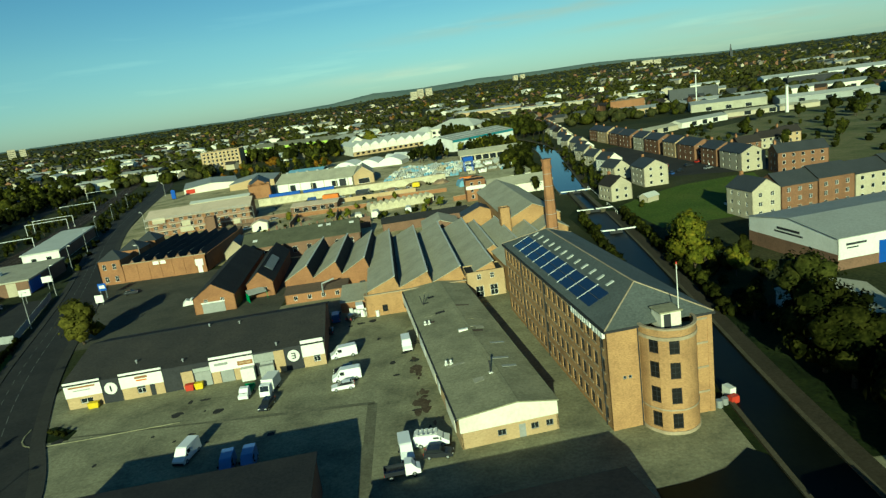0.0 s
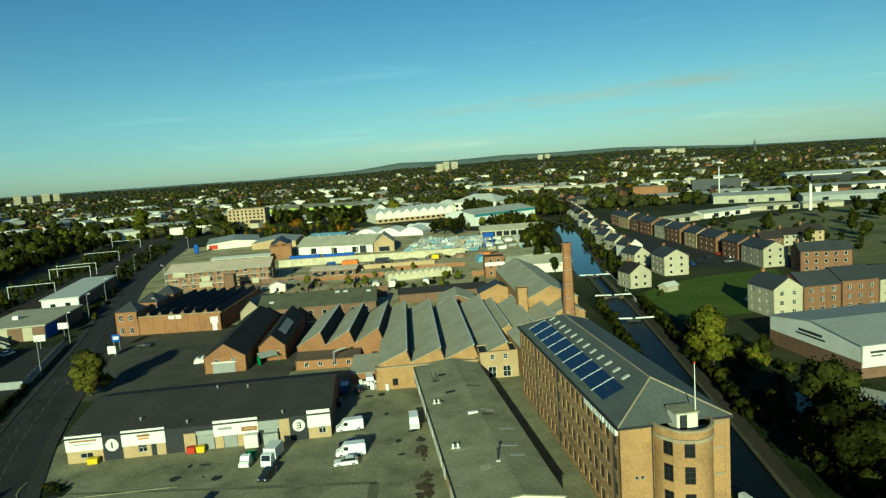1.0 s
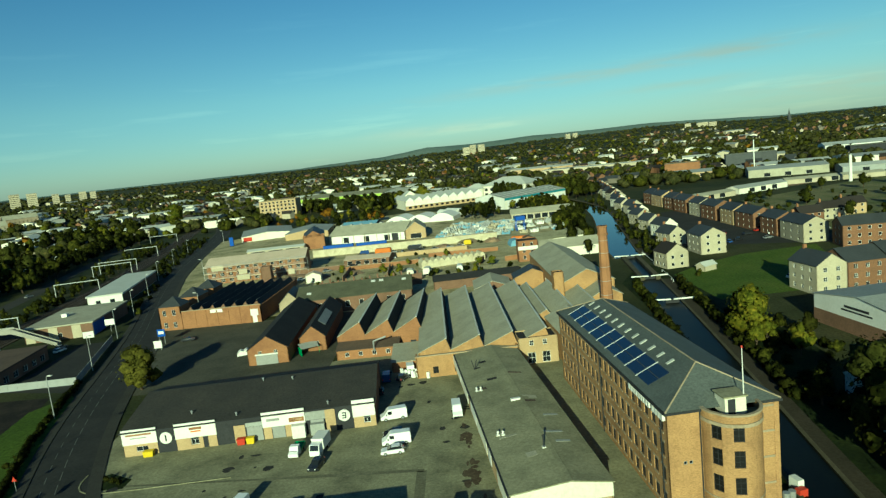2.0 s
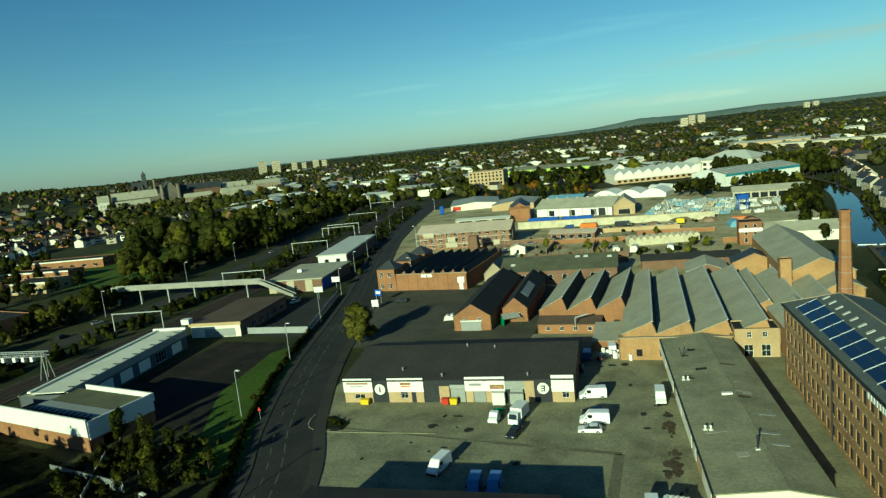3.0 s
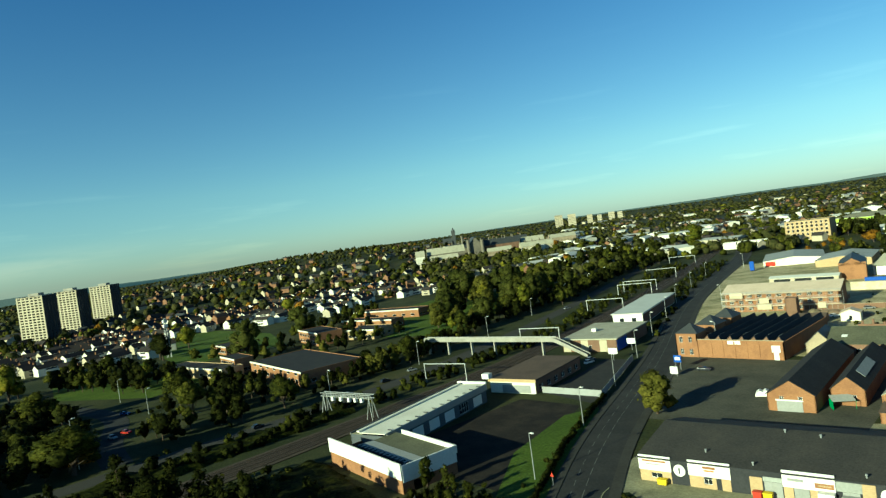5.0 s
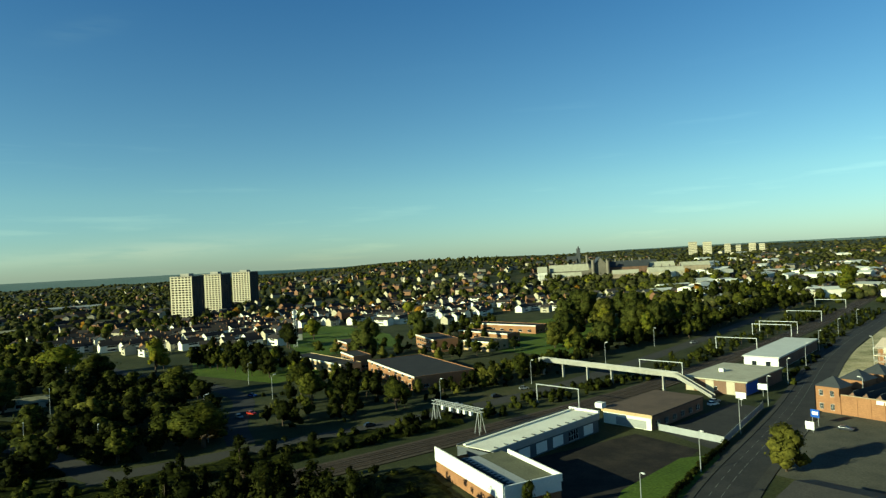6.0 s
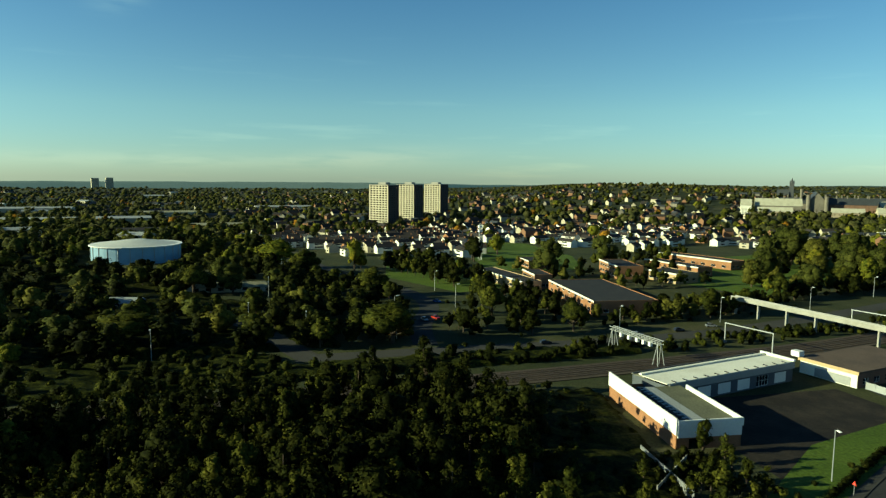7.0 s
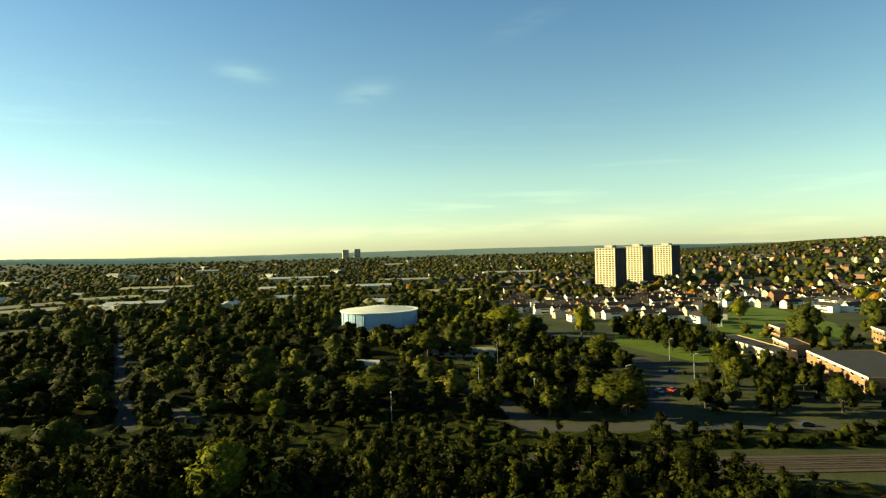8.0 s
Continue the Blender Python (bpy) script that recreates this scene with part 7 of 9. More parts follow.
# ---- the low brick schools and clinics behind the railway ----
for nm, p0, p1, D, h, wm in (("school", (-313, 153), (-251, 144.5), 30, 6.5, BRICK_RED), ("school_wing", (-374, 134), (-316, 139), 12, 5.5, BRICK_PALE), ("school_wing", (-345, 152), (-322, 149), 10, 8, BRICK_RED), ("clinic", (-378, 221), (-343, 213), 16, 8, BRICK_RED), ("clinic", (-420, 296), (-360, 310), 14, 6, BRICK_RED), ("clinic", (-340, 232), (-318, 236), 18, 6, BRICK_PALE), ("clinic", (-388, 262), (-340, 268), 12, 6, BRICK_RED), ("clinic", (-420, 182), (-398, 180), 12, 5.5, BRICK_RED)):
    t = hall2(nm, "low flat-roofed brick block with pale window bands", "school", p0, p1, D, h, h, wm, ROOF_DARK, "x", [(0, 7, 3.4, [(1.2, 2.8)] + ([(4.6, 6.2)] if h > 6.2 else []), 1.5), (1, 3, 2.6, [(1.2, 2.8)], 1.0)])
    W = math.hypot(p1[0] - p0[0], p1[1] - p0[1])
    part("fascia", Geo().box(-0.2, W + 0.2, -0.2, 0.0, h - 0.7, h + 0.1), CREAM, t, "pale fascia board")
# lattice mast
t = thing("lattice_mast", "slender grey lattice radio mast", "mast", -449, 164, 0)
for sx in (-1, 1):
    for sy in (-1, 1):
        part("leg", Geo().rod((sx * 1.1, sy * 1.1, 0), (sx * 0.5, sy * 0.5, 27), 0.12), STEEL, t)
for i in range(9):
    z, k = i * 3, 1.1 - 0.6 * i / 9
    part("brace", Geo().rod((-k, -k, z), (k, -k, z + 3), 0.08).rod((k, k, z), (-k, k, z + 3), 0.08).rod((k, -k, z), (k, k, z + 3), 0.08), STEEL, t)
for z in (21, 24):
    part("antenna", Geo().box(-1.3, 1.3, -1.3, 1.3, z, z + 1.8), WHITE, t)

t = thing("palisade_fence", "grey steel palisade fence leaning in the undergrowth", "fence", -118.5, 80, 0, -8)
for i in range(44):
    part("pale", made_meshes.setdefault(("pale",), Geo().prism([(0, 0), (0.34, 0), (0.34, 1.9), (0.17, 2.1), (0, 1.9)], -0.02, 0.02, "y").mesh("pale", STEEL)), None, t, "", Matrix.Translation((i * 0.5, 0, 0)))
for z in (0.5, 1.6):
    part("rail", Geo().box(0, 22, 0.03, 0.08, z, z + 0.07), STEEL, t)

# ---- the estate, the towers and the hill to the west ----
def tower_block(x, y, turn, W, D, floors, z=0.0):
    t = thing("tower_block", "tall pale concrete tower block with rows of windows", "tower block", x, y, z, turn, "tower blocks")
    H = floors * 2.85
    c = [(0, 0), (W, 0), (W, D), (0, D)]
    FOOT.append((x, y, radians(turn), W, D))
    # sunlit front pale, other walls charcoal: their shade is put into the colour
    for a, n, m in ((0, 6, RENDER), (1, 4, CLAD_DARK), (2, 6, CLAD_DARK), (3, 4, CLAD_DARK)):
        p0, p1 = c[a], c[(a + 1) % 4]
        L = W if a % 2 == 0 else D
        hs = grid_holes(L, n, L / n * (0.62 if a == 0 else 0.36), [(0.95 + 2.85 * i, 2.35 + 2.85 * i) for i in range(floors)], 0.8)
        part("wall", Geo().wall(p0, p1, -2, H, hs, 0.4), m if a else RENDER, t)
        g = Geo()
        for i in range(floors if a < 2 else 0):
            d = Vector((p1[0] - p0[0], p1[1] - p0[1])).normalized()
            o = Vector((-d.y, d.x)) * 0.25
            q0, q1 = Vector(p0) + o, Vector(p1) + o
            z0 = 1.0 + 2.85 * i
            pw = part("pane_band", made_meshes.setdefault(("band", round(L, 1)), Geo().box(0.5, L - 0.5, 0, 0.05, 0, 1.3).mesh("pane_band", GLASS)), None, t, "", Matrix.Translation((q0.x, q0.y, z0)) @ Matrix.Rotation(math.atan2(d.y, d.x), 4, "Z"))
    for i in range(floors):
        part("floor_band", made_meshes.setdefault(("fband", round(W, 1)), Geo().box(-0.1, W + 0.1, -0.3, 0.0, 0, 1.25).mesh("floor_band", RENDER)), None, t, "", Matrix.Translation((0, 0, 2.45 + 2.85 * i)))
    for k in (0, 1):
        part("end_pier", Geo().box(k * (W - 1.6) - 0.1, k * (W - 1.6) + 1.7, -0.4, 0.0, 0, H), RENDER, t)
    part("roof", Geo().box(-0.3, W + 0.3, -0.3, D + 0.3, H, H + 0.9), CONCRETE, t)
    part("plant_room", Geo().box(W * 0.3, W * 0.7, D * 0.3, D * 0.7, H + 0.9, H + 3.6), CONCRETE, t)
    return t


tower_block(-813, 150, 37, 31, 20, 18)
tower_block(-905, 206, 37, 31, 20, 18)
tower_block(-985, 268, 37, 31, 20, 18)


def estate_house(label, W, D, wall_mat, roof_mat):
    t = hall("house", label, "house", 900, 0, 0, W, D, 5.2, 7.6, wall_mat, roof_mat, "x", [(0, 1, W * 0.42, [(0.9, 2.2), (3.5, 4.7)], 0.8)], "estate houses")
    part("chimney", Geo().box(W - 1.2, W - 0.4, D / 2 - 0.5, D / 2 + 0.5, 7.2, 9.0), BRICK_RED, t)
    FOOT.pop()
    return t


kinds_of_house = [estate_house("pale rendered estate house with a dark tiled roof", 9, 8, RENDER, TILE), estate_house("cream estate terrace with a dark tiled roof", 17, 8, CREAM, TILE), estate_house("brick estate house with a dark tiled roof", 9, 8, BRICK_RED, TILE), estate_house("white estate house with a slate roof", 11, 8, CREAM, TILE)]
FIELDS = [[(-458, 96), (-384, 80), (-322, 106), (-332, 148), (-400, 126), (-452, 150)], [(-395, 150), (-385, 215), (-460, 245), (-560, 250), (-585, 225), (-470, 165)]]


def inside_field(poly, x, y):
    c = False
    for (ax, ay), (bx, by) in zip(poly, poly[1:] + poly[:1]):
        if (ay > y) != (by > y) and x < (bx - ax) * (y - ay) / (by - ay) + ax:
            c = not c
    return c


rg = random.Random(77)
spots = []


def lay(cx, cy, turn, nx, ny, sx, sy, skip=0.15):
    for j in range(ny):
        for i in range(nx):
            if rg.random() < skip:
                continue
            u, v = (i - nx / 2) * sx + rg.uniform(-3, 3), (j - ny / 2) * sy + rg.uniform(-4, 4)
            a = radians(turn)
            spots.append((cx + u * math.cos(a) - v * math.sin(a), cy + u * math.sin(a) + v * math.cos(a), turn + rg.choice((90, 90, 90, 0, 90, 60)) - 12 + rg.uniform(-6, 6)))


lay(-545, 330, 32, 6, 5, 25, 21)
lay(-560, 130, 25, 4, 7, 24, 22)
lay(-690, 250, 35, 5, 8, 26, 26)
lay(-545, 440, 30, 6, 4, 24, 24)
lay(-680, 480, 35, 6, 6, 26, 26)
lay(-625, 55, 22, 6, 4, 24, 22)
lay(-655, 165, 30, 6, 5, 24, 23)
lay(-650, 345, 32, 5, 5, 26, 24)
lay(-512, 132, 24, 5, 5, 22, 19, 0.1)
lay(-600, 205, 30, 6, 4, 23, 20, 0.1)
spots = [q for q in spots if not any(inside_field(f, q[0], q[1]) for f in FIELDS)]
used = set()
for i, (x, y, a) in enumerate(spots):
    k = rg.choice((0, 0, 1, 1, 2, 3))
    m = pose(x, y, land(x, y), 0, 0, a)
    if k in used:
        copy_thing(kinds_of_house[k], m)
    else:
        kinds_of_house[k].matrix_basis = m
        used.add(k)
    FOOT.append((x, y, radians(a), 12, 8))
# the stone prison on its hill
def prison():
    z = land(-800, 850)
    t = thing("hill_fortress", "dark stone castellated complex on the hill with slate roofs", "prison", -860, 770, z, 52)
    for x, y, W, D, e, h, m in ((0, 0, 95, 16, 11, 18, SOOT_STONE), (4, -16, 70, 9, 5, 9, STONE), (110, 0, 28, 40, 18, 25, SOOT_STONE), (150, 10, 90, 16, 13, 19, BRICK_DARK), (150, -14, 62, 9, 5, 9, STONE), (60, 40, 80, 15, 13, 19, SOOT_STONE), (250, 20, 60, 15, 11, 16, SOOT_STONE), (170, 60, 110, 15, 13, 19, SOOT_STONE), (-30, -10, 22, 14, 11, 17, CREAM), (238, -8, 84, 18, 5, 10, RENDER), (330, 30, 70, 18, 10, 14, STONE)):
        x, W, e, h = (x + 30) * 0.7 - 12, W * 0.7, e * 1.4, h * 1.45
        hs = grid_holes(W, max(3, int(W / 6)), 1.6, [(2, 4.5), (7, 9.5)] if e > 10 else [(2, 4.5)], 1.0)
        w = part("range", Geo().wall((x, y), (x + W, y), -6, e, hs, 0.5).wall((x + W, y), (x + W, y + D), -6, e, (), 0.5).wall((x + W, y + D), (x, y + D), -6, e, (), 0.5).wall((x, y + D), (x, y), -6, e, (), 0.5), m, t)
        r = ridge_roof(W, D, e, h, 0.5, 0.3, "x" if W > D else "y")
        part("roof", r, ROOF_GREY if e < 17 else SLATE, w, "", Matrix.Translation((x, y, 0)))
        part("gable", gable_ends(W, D, e, h, "x" if W > D else "y", 0.5), m, w, "", Matrix.Translation((x, y, 0)))
        if W > 50:
            for i in range(4):
                part("stack", Geo().box(x + W * (0.15 + 0.23 * i), x + W * (0.15 + 0.23 * i) + 1.6, y + D / 2 - 0.8, y + D / 2 + 0.8, h - 1, h + 4), SOOT_STONE, w)
    for x, y, r, h in ((83, -2, 3.0, 31), (108, -2, 3.0, 29), (79, 44, 2.0, 40)):
        tw = part("turret", Geo().rod((x, y, -6), (x, y, h), r, r * 0.95, 10), SOOT_STONE, t)
        part("cap", Geo().rod((x, y, h), (x, y, h + 1.2), r * 1.2, r * 1.2, 10), SOOT_STONE, tw)


prison()
t = thing("church", "dark stone church tower with corner pinnacles on the hill", "church", -1066, 1058, land(-1066, 1058), 40)
part("tower", Geo().box(-4, 4, -4, 4, -6, 32), SLATE, t)
part("spire", Geo().rod((0, 0, 32), (0, 0, 42), 3.6, 0.3, 8), SLATE, t)
for sx in (-3.6, 3.6):
    for sy in (-3.6, 3.6):
        part("pinnacle", Geo().rod((sx, sy, 32), (sx, sy, 37), 0.7, 0.1, 6), SLATE, t)
part("nave", Geo().box(-26, -4, -7, 7, -6, 12), SLATE, t)
part("nave_roof", ridge_roof(22, 14, 12, 19, 0.4, 0.3), SLATE, t, "", Matrix.Translation((-26, -7, 0)))


# distant slabs of flats on the skyline
def far_flats(yaw, r, W, D, H, turn, m=RENDER):
    x, y = -r * math.sin(radians(yaw)), r * math.cos(radians(yaw))
    t = thing("distant_flats", "distant pale block of flats on the skyline", "tower block", x, y, land(x, y) - 3, turn, "flats on the skyline")
    part("wall", Geo().box(0, W, 0, D, 0, H), m, t)
    part("roof", Geo().box(-0.4, W + 0.4, -0.4, D + 0.4, H, H + 1.2), CONCRETE, t)
    for i in range(int(H / 6)):
        part("window_band", made_meshes.setdefault(("far", W), Geo().box(1, W - 1, -0.2, 0.05, 0, 1.0).mesh("window_band", GLASS)), None, t, "", Matrix.Translation((0, 0, 3 + 6 * i)))


for yw, W, H in ((36.0, 29, 48), (34.9, 29, 46), (33.4, 20, 36), (32.6, 16, 30), (31.6, 22, 35), (30.9, 18, 32)):
    far_flats(yw + W * 0.0115, 2500, W, 18, H, yw, RENDER)
for yw, W, H in ((0.9, 26, 34), (0.3, 24, 40), (-0.4, 26, 38)):
    far_flats(yw, 2700, W, 18, H, 10)
for yw, W, H in ((-7.9, 22, 26), (-8.5, 22, 26), (101.2, 30, 50), (100.2, 30, 52)):
    far_flats(yw, 3300, W, 18, H, 10 if yw < 50 else 110)
for yw, W in ((-17.4, 24), (-18.3, 44), (-19.2, 30)):
    far_flats(yw, 3000, W, 20, 20, -10, RENDER)
t = thing("far_spire", "distant dark church spire on the ridge", "church", 1145, 2470, land(1145, 2470) - 4, 0)
part("tower", Geo().box(-5, 5, -5, 5, 0, 24), SLATE, t)
part("spire", Geo().rod((0, 0, 24), (0, 0, 52), 5.2, 0.3, 8), SLATE, t)

# the round hall in the trees
t = thing("round_hall", "round hall with a pale-blue wall and a shallow pale roof", "hall", -506, -74, 0, 0)
FOOT.append((-536, -104, 0, 100, 60))
part("wall", Geo().rod((0, 0, -0.3), (0, 0, 11.5), 29, 29, 40), mat("pale_blue_cladding", (0.22, 0.33, 0.42), 0.5, 0.1, 1.0, None, 0.3, 0.05), t)
part("roof", Geo().rod((0, 0, 11.5), (0, 0, 14.8), 30, 6, 40), WHITE_ROOF, t)
part("eaves", Geo().rod((0, 0, 11.3), (0, 0, 11.9), 30.2, 30.2, 40), WHITE, t)
for i in range(24):
    w = math.tau * i / 24
    part("rib", Geo().rod((29.1 * math.cos(w), 29.1 * math.sin(w), 0), (29.1 * math.cos(w), 29.1 * math.sin(w), 11.4), 0.25), STEEL, t)
# works and halls among the southern trees
for i, (p0, p1, D, h, wm, rm) in enumerate((((-724, -476), (-640, -520), 26, 7, BRICK_DARK, FELT), ((-800, -420), (-760, -470), 30, 8, BRICK_DARK, FELT), ((-900, -300), (-900, -200), 26, 7, BRICK_PALE, PALE_ROOF), ((-870, -170), (-880, -110), 30, 9, RENDER, PALE_ROOF), ((-980, -420), (-960, -520), 30, 9, BRICK_DARK, FELT), ((-640, -420), (-590, -470), 30, 8, BRICK_RED, FELT), ((-700, -330), (-690, -390), 26, 8, BRICK_DARK, PALE_ROOF), ((-1050, -150), (-1060, -60), 26, 7, RENDER, FELT), ((-760, -60), (-765, 0), 24, 7, BRICK_DARK, FELT), ((-700, -120), (-706, -70), 20, 7, RENDER, TILE), ((-1150, -380), (-1160, -260), 36, 9, RENDER, PALE_ROOF), ((-1220, 20), (-1230, 120), 26, 7, RENDER, PALE_ROOF), ((-318, -62), (-314, -46), 7, 3.2, BLUE, PALE_ROOF), ((-352, -30), (-350, 10), 8, 3, RENDER, FELT), ((-415, -240), (-400, -262), 9, 4, RENDER, PALE_ROOF), ((-430, 585), (-372, 604), 16, 5, RENDER, PALE_ROOF), ((-352, 742), (-300, 735), 22, 8, RENDER, PALE_ROOF), ((-420, 700), (-390, 706), 16, 7, RENDER, PALE_ROOF))):
    hall2("distant_works", ("pale-roofed works block among trees", "dark-walled works block among trees")[i % 2], "works", p0, p1, D, h, h + 2, wm, rm, "x", [(0, 6, 3.0, [(1, 3)], 2)], z=land(*p0) - 0.2)

# ---- countless small houses to the horizon ----
def scatter_far(n, seed, want):
    r_ = random.Random(seed)
    out = []
    while len(out) < n:
        yaw = r_.uniform(-75, 150)
        r = 640 * (4700 / 640) ** (r_.random() ** 0.85)
        x, y = -r * math.sin(radians(yaw)), r * math.cos(radians(yaw))
        d = noise.noise(Vector((x, y, 5)) * 0.0035) + 0.4 * noise.noise(Vector((x, y, 9)) * 0.012)
        if want(d, yaw, r, r_):
            out.append((x, y, land(x, y), r, r_))
    return out


def in_foot(x, y, pad):
    for fx, fy, a, W, D in FOOT:
        dx, dy = x - fx, y - fy
        if dx * dx + dy * dy > (W + D + pad) ** 2:
            continue
        u, v = dx * math.cos(a) + dy * math.sin(a), -dx * math.sin(a) + dy * math.cos(a)
        if -pad < u < W + pad and -pad < v < D + pad:
            return True
    return False


def gable_into(gw, gr, x, y, z, a, W, D, e, h):
    ca, sa = math.cos(a), math.sin(a)
    P = lambda u, v, w: (x + u * ca - v * sa, y + u * sa + v * ca, z + w)
    gw.face(P(0, 0, -2), P(W, 0, -2), P(W, 0, e), P(0, 0, e)).face(P(W, 0, -2), P(W, D, -2), P(W, D, e), P(W, D / 2, h), P(W, 0, e)).face(P(W, D, -2), P(0, D, -2), P(0, D, e), P(W, D, e)).face(P(0, D, -2), P(0, 0, -2), P(0, 0, e), P(0, D / 2, h), P(0, D, e))
    gr.face(P(-0.4, -0.4, e - 0.1), P(W + 0.4, -0.4, e - 0.1), P(W + 0.4, D / 2, h + 0.1), P(-0.4, D / 2, h + 0.1)).face(P(-0.4, D + 0.4, e - 0.1), P(W + 0.4, D + 0.4, e - 0.1), P(W + 0.4, D / 2, h + 0.1), P(-0.4, D / 2, h + 0.1))


for nm, seed, n, wm, rm, big in (("hill_estate_houses", 8, 110, RENDER, TILE, 2), ("hill_estate_terraces", 9, 150, BRICK_HOUSE, TILE, 2), ("distant_houses", 1, 420, RENDER, TILE, 0), ("distant_brick_houses", 2, 1000, BRICK_HOUSE, TILE, 0), ("distant_sheds", 3, 80, RENDER, PALE_ROOF, 1), ("valley_sheds", 6, 95, CREAM, WHITE_ROOF, 3), ("distant_stone_houses", 4, 700, SOOT_STONE, SLATE, 0)):
    gw, gr = Geo(), Geo()
    for x, y, z, r, r_ in scatter_far(n, seed, lambda d, yaw, r, q: (r < 2700 and not (48 < yaw < 88 and q.random() < 0.45) and ((d > -0.05 and yaw < 108 and r > 700) or (d > 0.25 and yaw >= 108))) if not big else (48 < yaw < 88 and 660 < r < 1500) if big == 2 else (-24 < yaw < 40 and 720 < r < 1900) if big == 3 else (r < 2600 and (yaw < 35 or yaw > 95) and d < 0.15)):
        if in_foot(x, y, 12):
            continue
        a = round((noise.noise(Vector((x, y, 0)) * 0.004) + 1) * 3) * 0.6 + r_.choice((0, 0, math.pi / 2))
        if big == 2:
            a = math.pi / 2 + r_.uniform(0.1, 0.5) - (0 if r_.random() < 0.75 else 1.4)
        W, D = (r_.uniform(7, 16), r_.uniform(7, 9)) if big in (0, 2) else (r_.uniform(24, 60), r_.uniform(14, 26))
        e = r_.uniform(4.5, 6.5) if big in (0, 2) else r_.uniform(6, 9)
        gable_into(gw, gr, x, y, z, a, W, D, e, e + (3 if big in (0, 2) else 2.2))
    tagged(new(nm, gw.mesh(nm, wm)), "scattered distant house walls on the hillsides", "houses", "", "stuff")
    tagged(new(nm + "_roofs", gr.mesh(nm + "_roofs", rm)), "scattered distant roofs on the hillsides", "roofs", "", "stuff")

# ---- trees ----
def crown_mid(blobs):
    b = np.array(blobs)
    return np.average(b[:, :3], axis=0, weights=b[:, 3] ** 2) - np.array([0, 0, 0.15 * np.ptp(b[:, 2])])


def whole(p, mid):
    d = (p - mid) * np.array([1, 1, 0.8])
    return d / np.maximum(np.linalg.norm(d, axis=1)[:, None], 1e-6)


def leaf_array(seed, blobs, leaves, size):
    """Leaf sprays through the outer part of overlapping clumps, as four corners and a normal each. blobs: (x, y, z, r)."""
    r_ = np.random.default_rng(seed)
    vs = []
    tot = sum(b[3] ** 2 for b in blobs)
    mid = crown_mid(blobs)
    for x, y, z, r in blobs:
        n = max(4, int(leaves * r * r / tot))
        d = r_.normal(size=(n, 3))
        d /= np.linalg.norm(d, axis=1)[:, None]
        d[:, 2] = np.where(d[:, 2] < -0.5, -d[:, 2], d[:, 2])
        p = np.array([x, y, z]) + d * r * (0.45 + 0.75 * r_.random((n, 1)) ** 0.8) * np.array([1, 1, 0.95])
        nn = d + r_.normal(size=(n, 3)) * 0.38 + np.array([0, 0, 0.15])
        nn /= np.linalg.norm(nn, axis=1)[:, None]
        u = np.cross(nn, r_.normal(size=(n, 3)))
        u /= np.linalg.norm(u, axis=1)[:, None]
        w = np.cross(nn, u)
        s = size * (0.5 + 0.9 * r_.random((n, 1)))
        k = s * (0.45 + 0.4 * r_.random((n, 1)))
        soft = whole(p, mid) * 0.55 + d * 0.35 + nn * 0.3
        vs.append(np.stack([p - u * s, p - w * k + nn * s * 0.2, p + u * s, p + w * k + nn * s * 0.2, soft], 1))
    return np.concatenate(vs)


def icosa():
    q = (1 + 5 ** 0.5) / 2
    v = np.array([(-1, q, 0), (1, q, 0), (-1, -q, 0), (1, -q, 0), (0, -1, q), (0, 1, q), (0, -1, -q), (0, 1, -q), (q, 0, -1), (q, 0, 1), (-q, 0, -1), (-q, 0, 1)], float)
    v /= np.linalg.norm(v[0])
    f = np.array([(0, 11, 5), (0, 5, 1), (0, 1, 7), (0, 7, 10), (0, 10, 11), (1, 5, 9), (5, 11, 4), (11, 10, 2), (10, 7, 6), (7, 1, 8), (3, 9, 4), (3, 4, 2), (3, 2, 6), (3, 6, 8), (3, 8, 9), (4, 9, 5), (2, 4, 11), (6, 2, 10), (8, 6, 7), (9, 8, 1)])
    return v, f


ICO_V, ICO_F = icosa()


def lump_array(seed, blobs, k=0.86):
    """The dense leafy heart of each clump: twelve uneven points and their normals."""
    r_ = np.random.default_rng(seed + 500)
    mid = crown_mid(blobs)
    out = []
    for x, y, z, r in blobs:
        w = ICO_V * (r * k * (0.72 + 0.5 * r_.random((12, 1)))) + np.array([x, y, z])
        out.append(np.concatenate([w, whole(w, mid) * 0.6 + ICO_V * 0.4]))
    return np.stack(out)


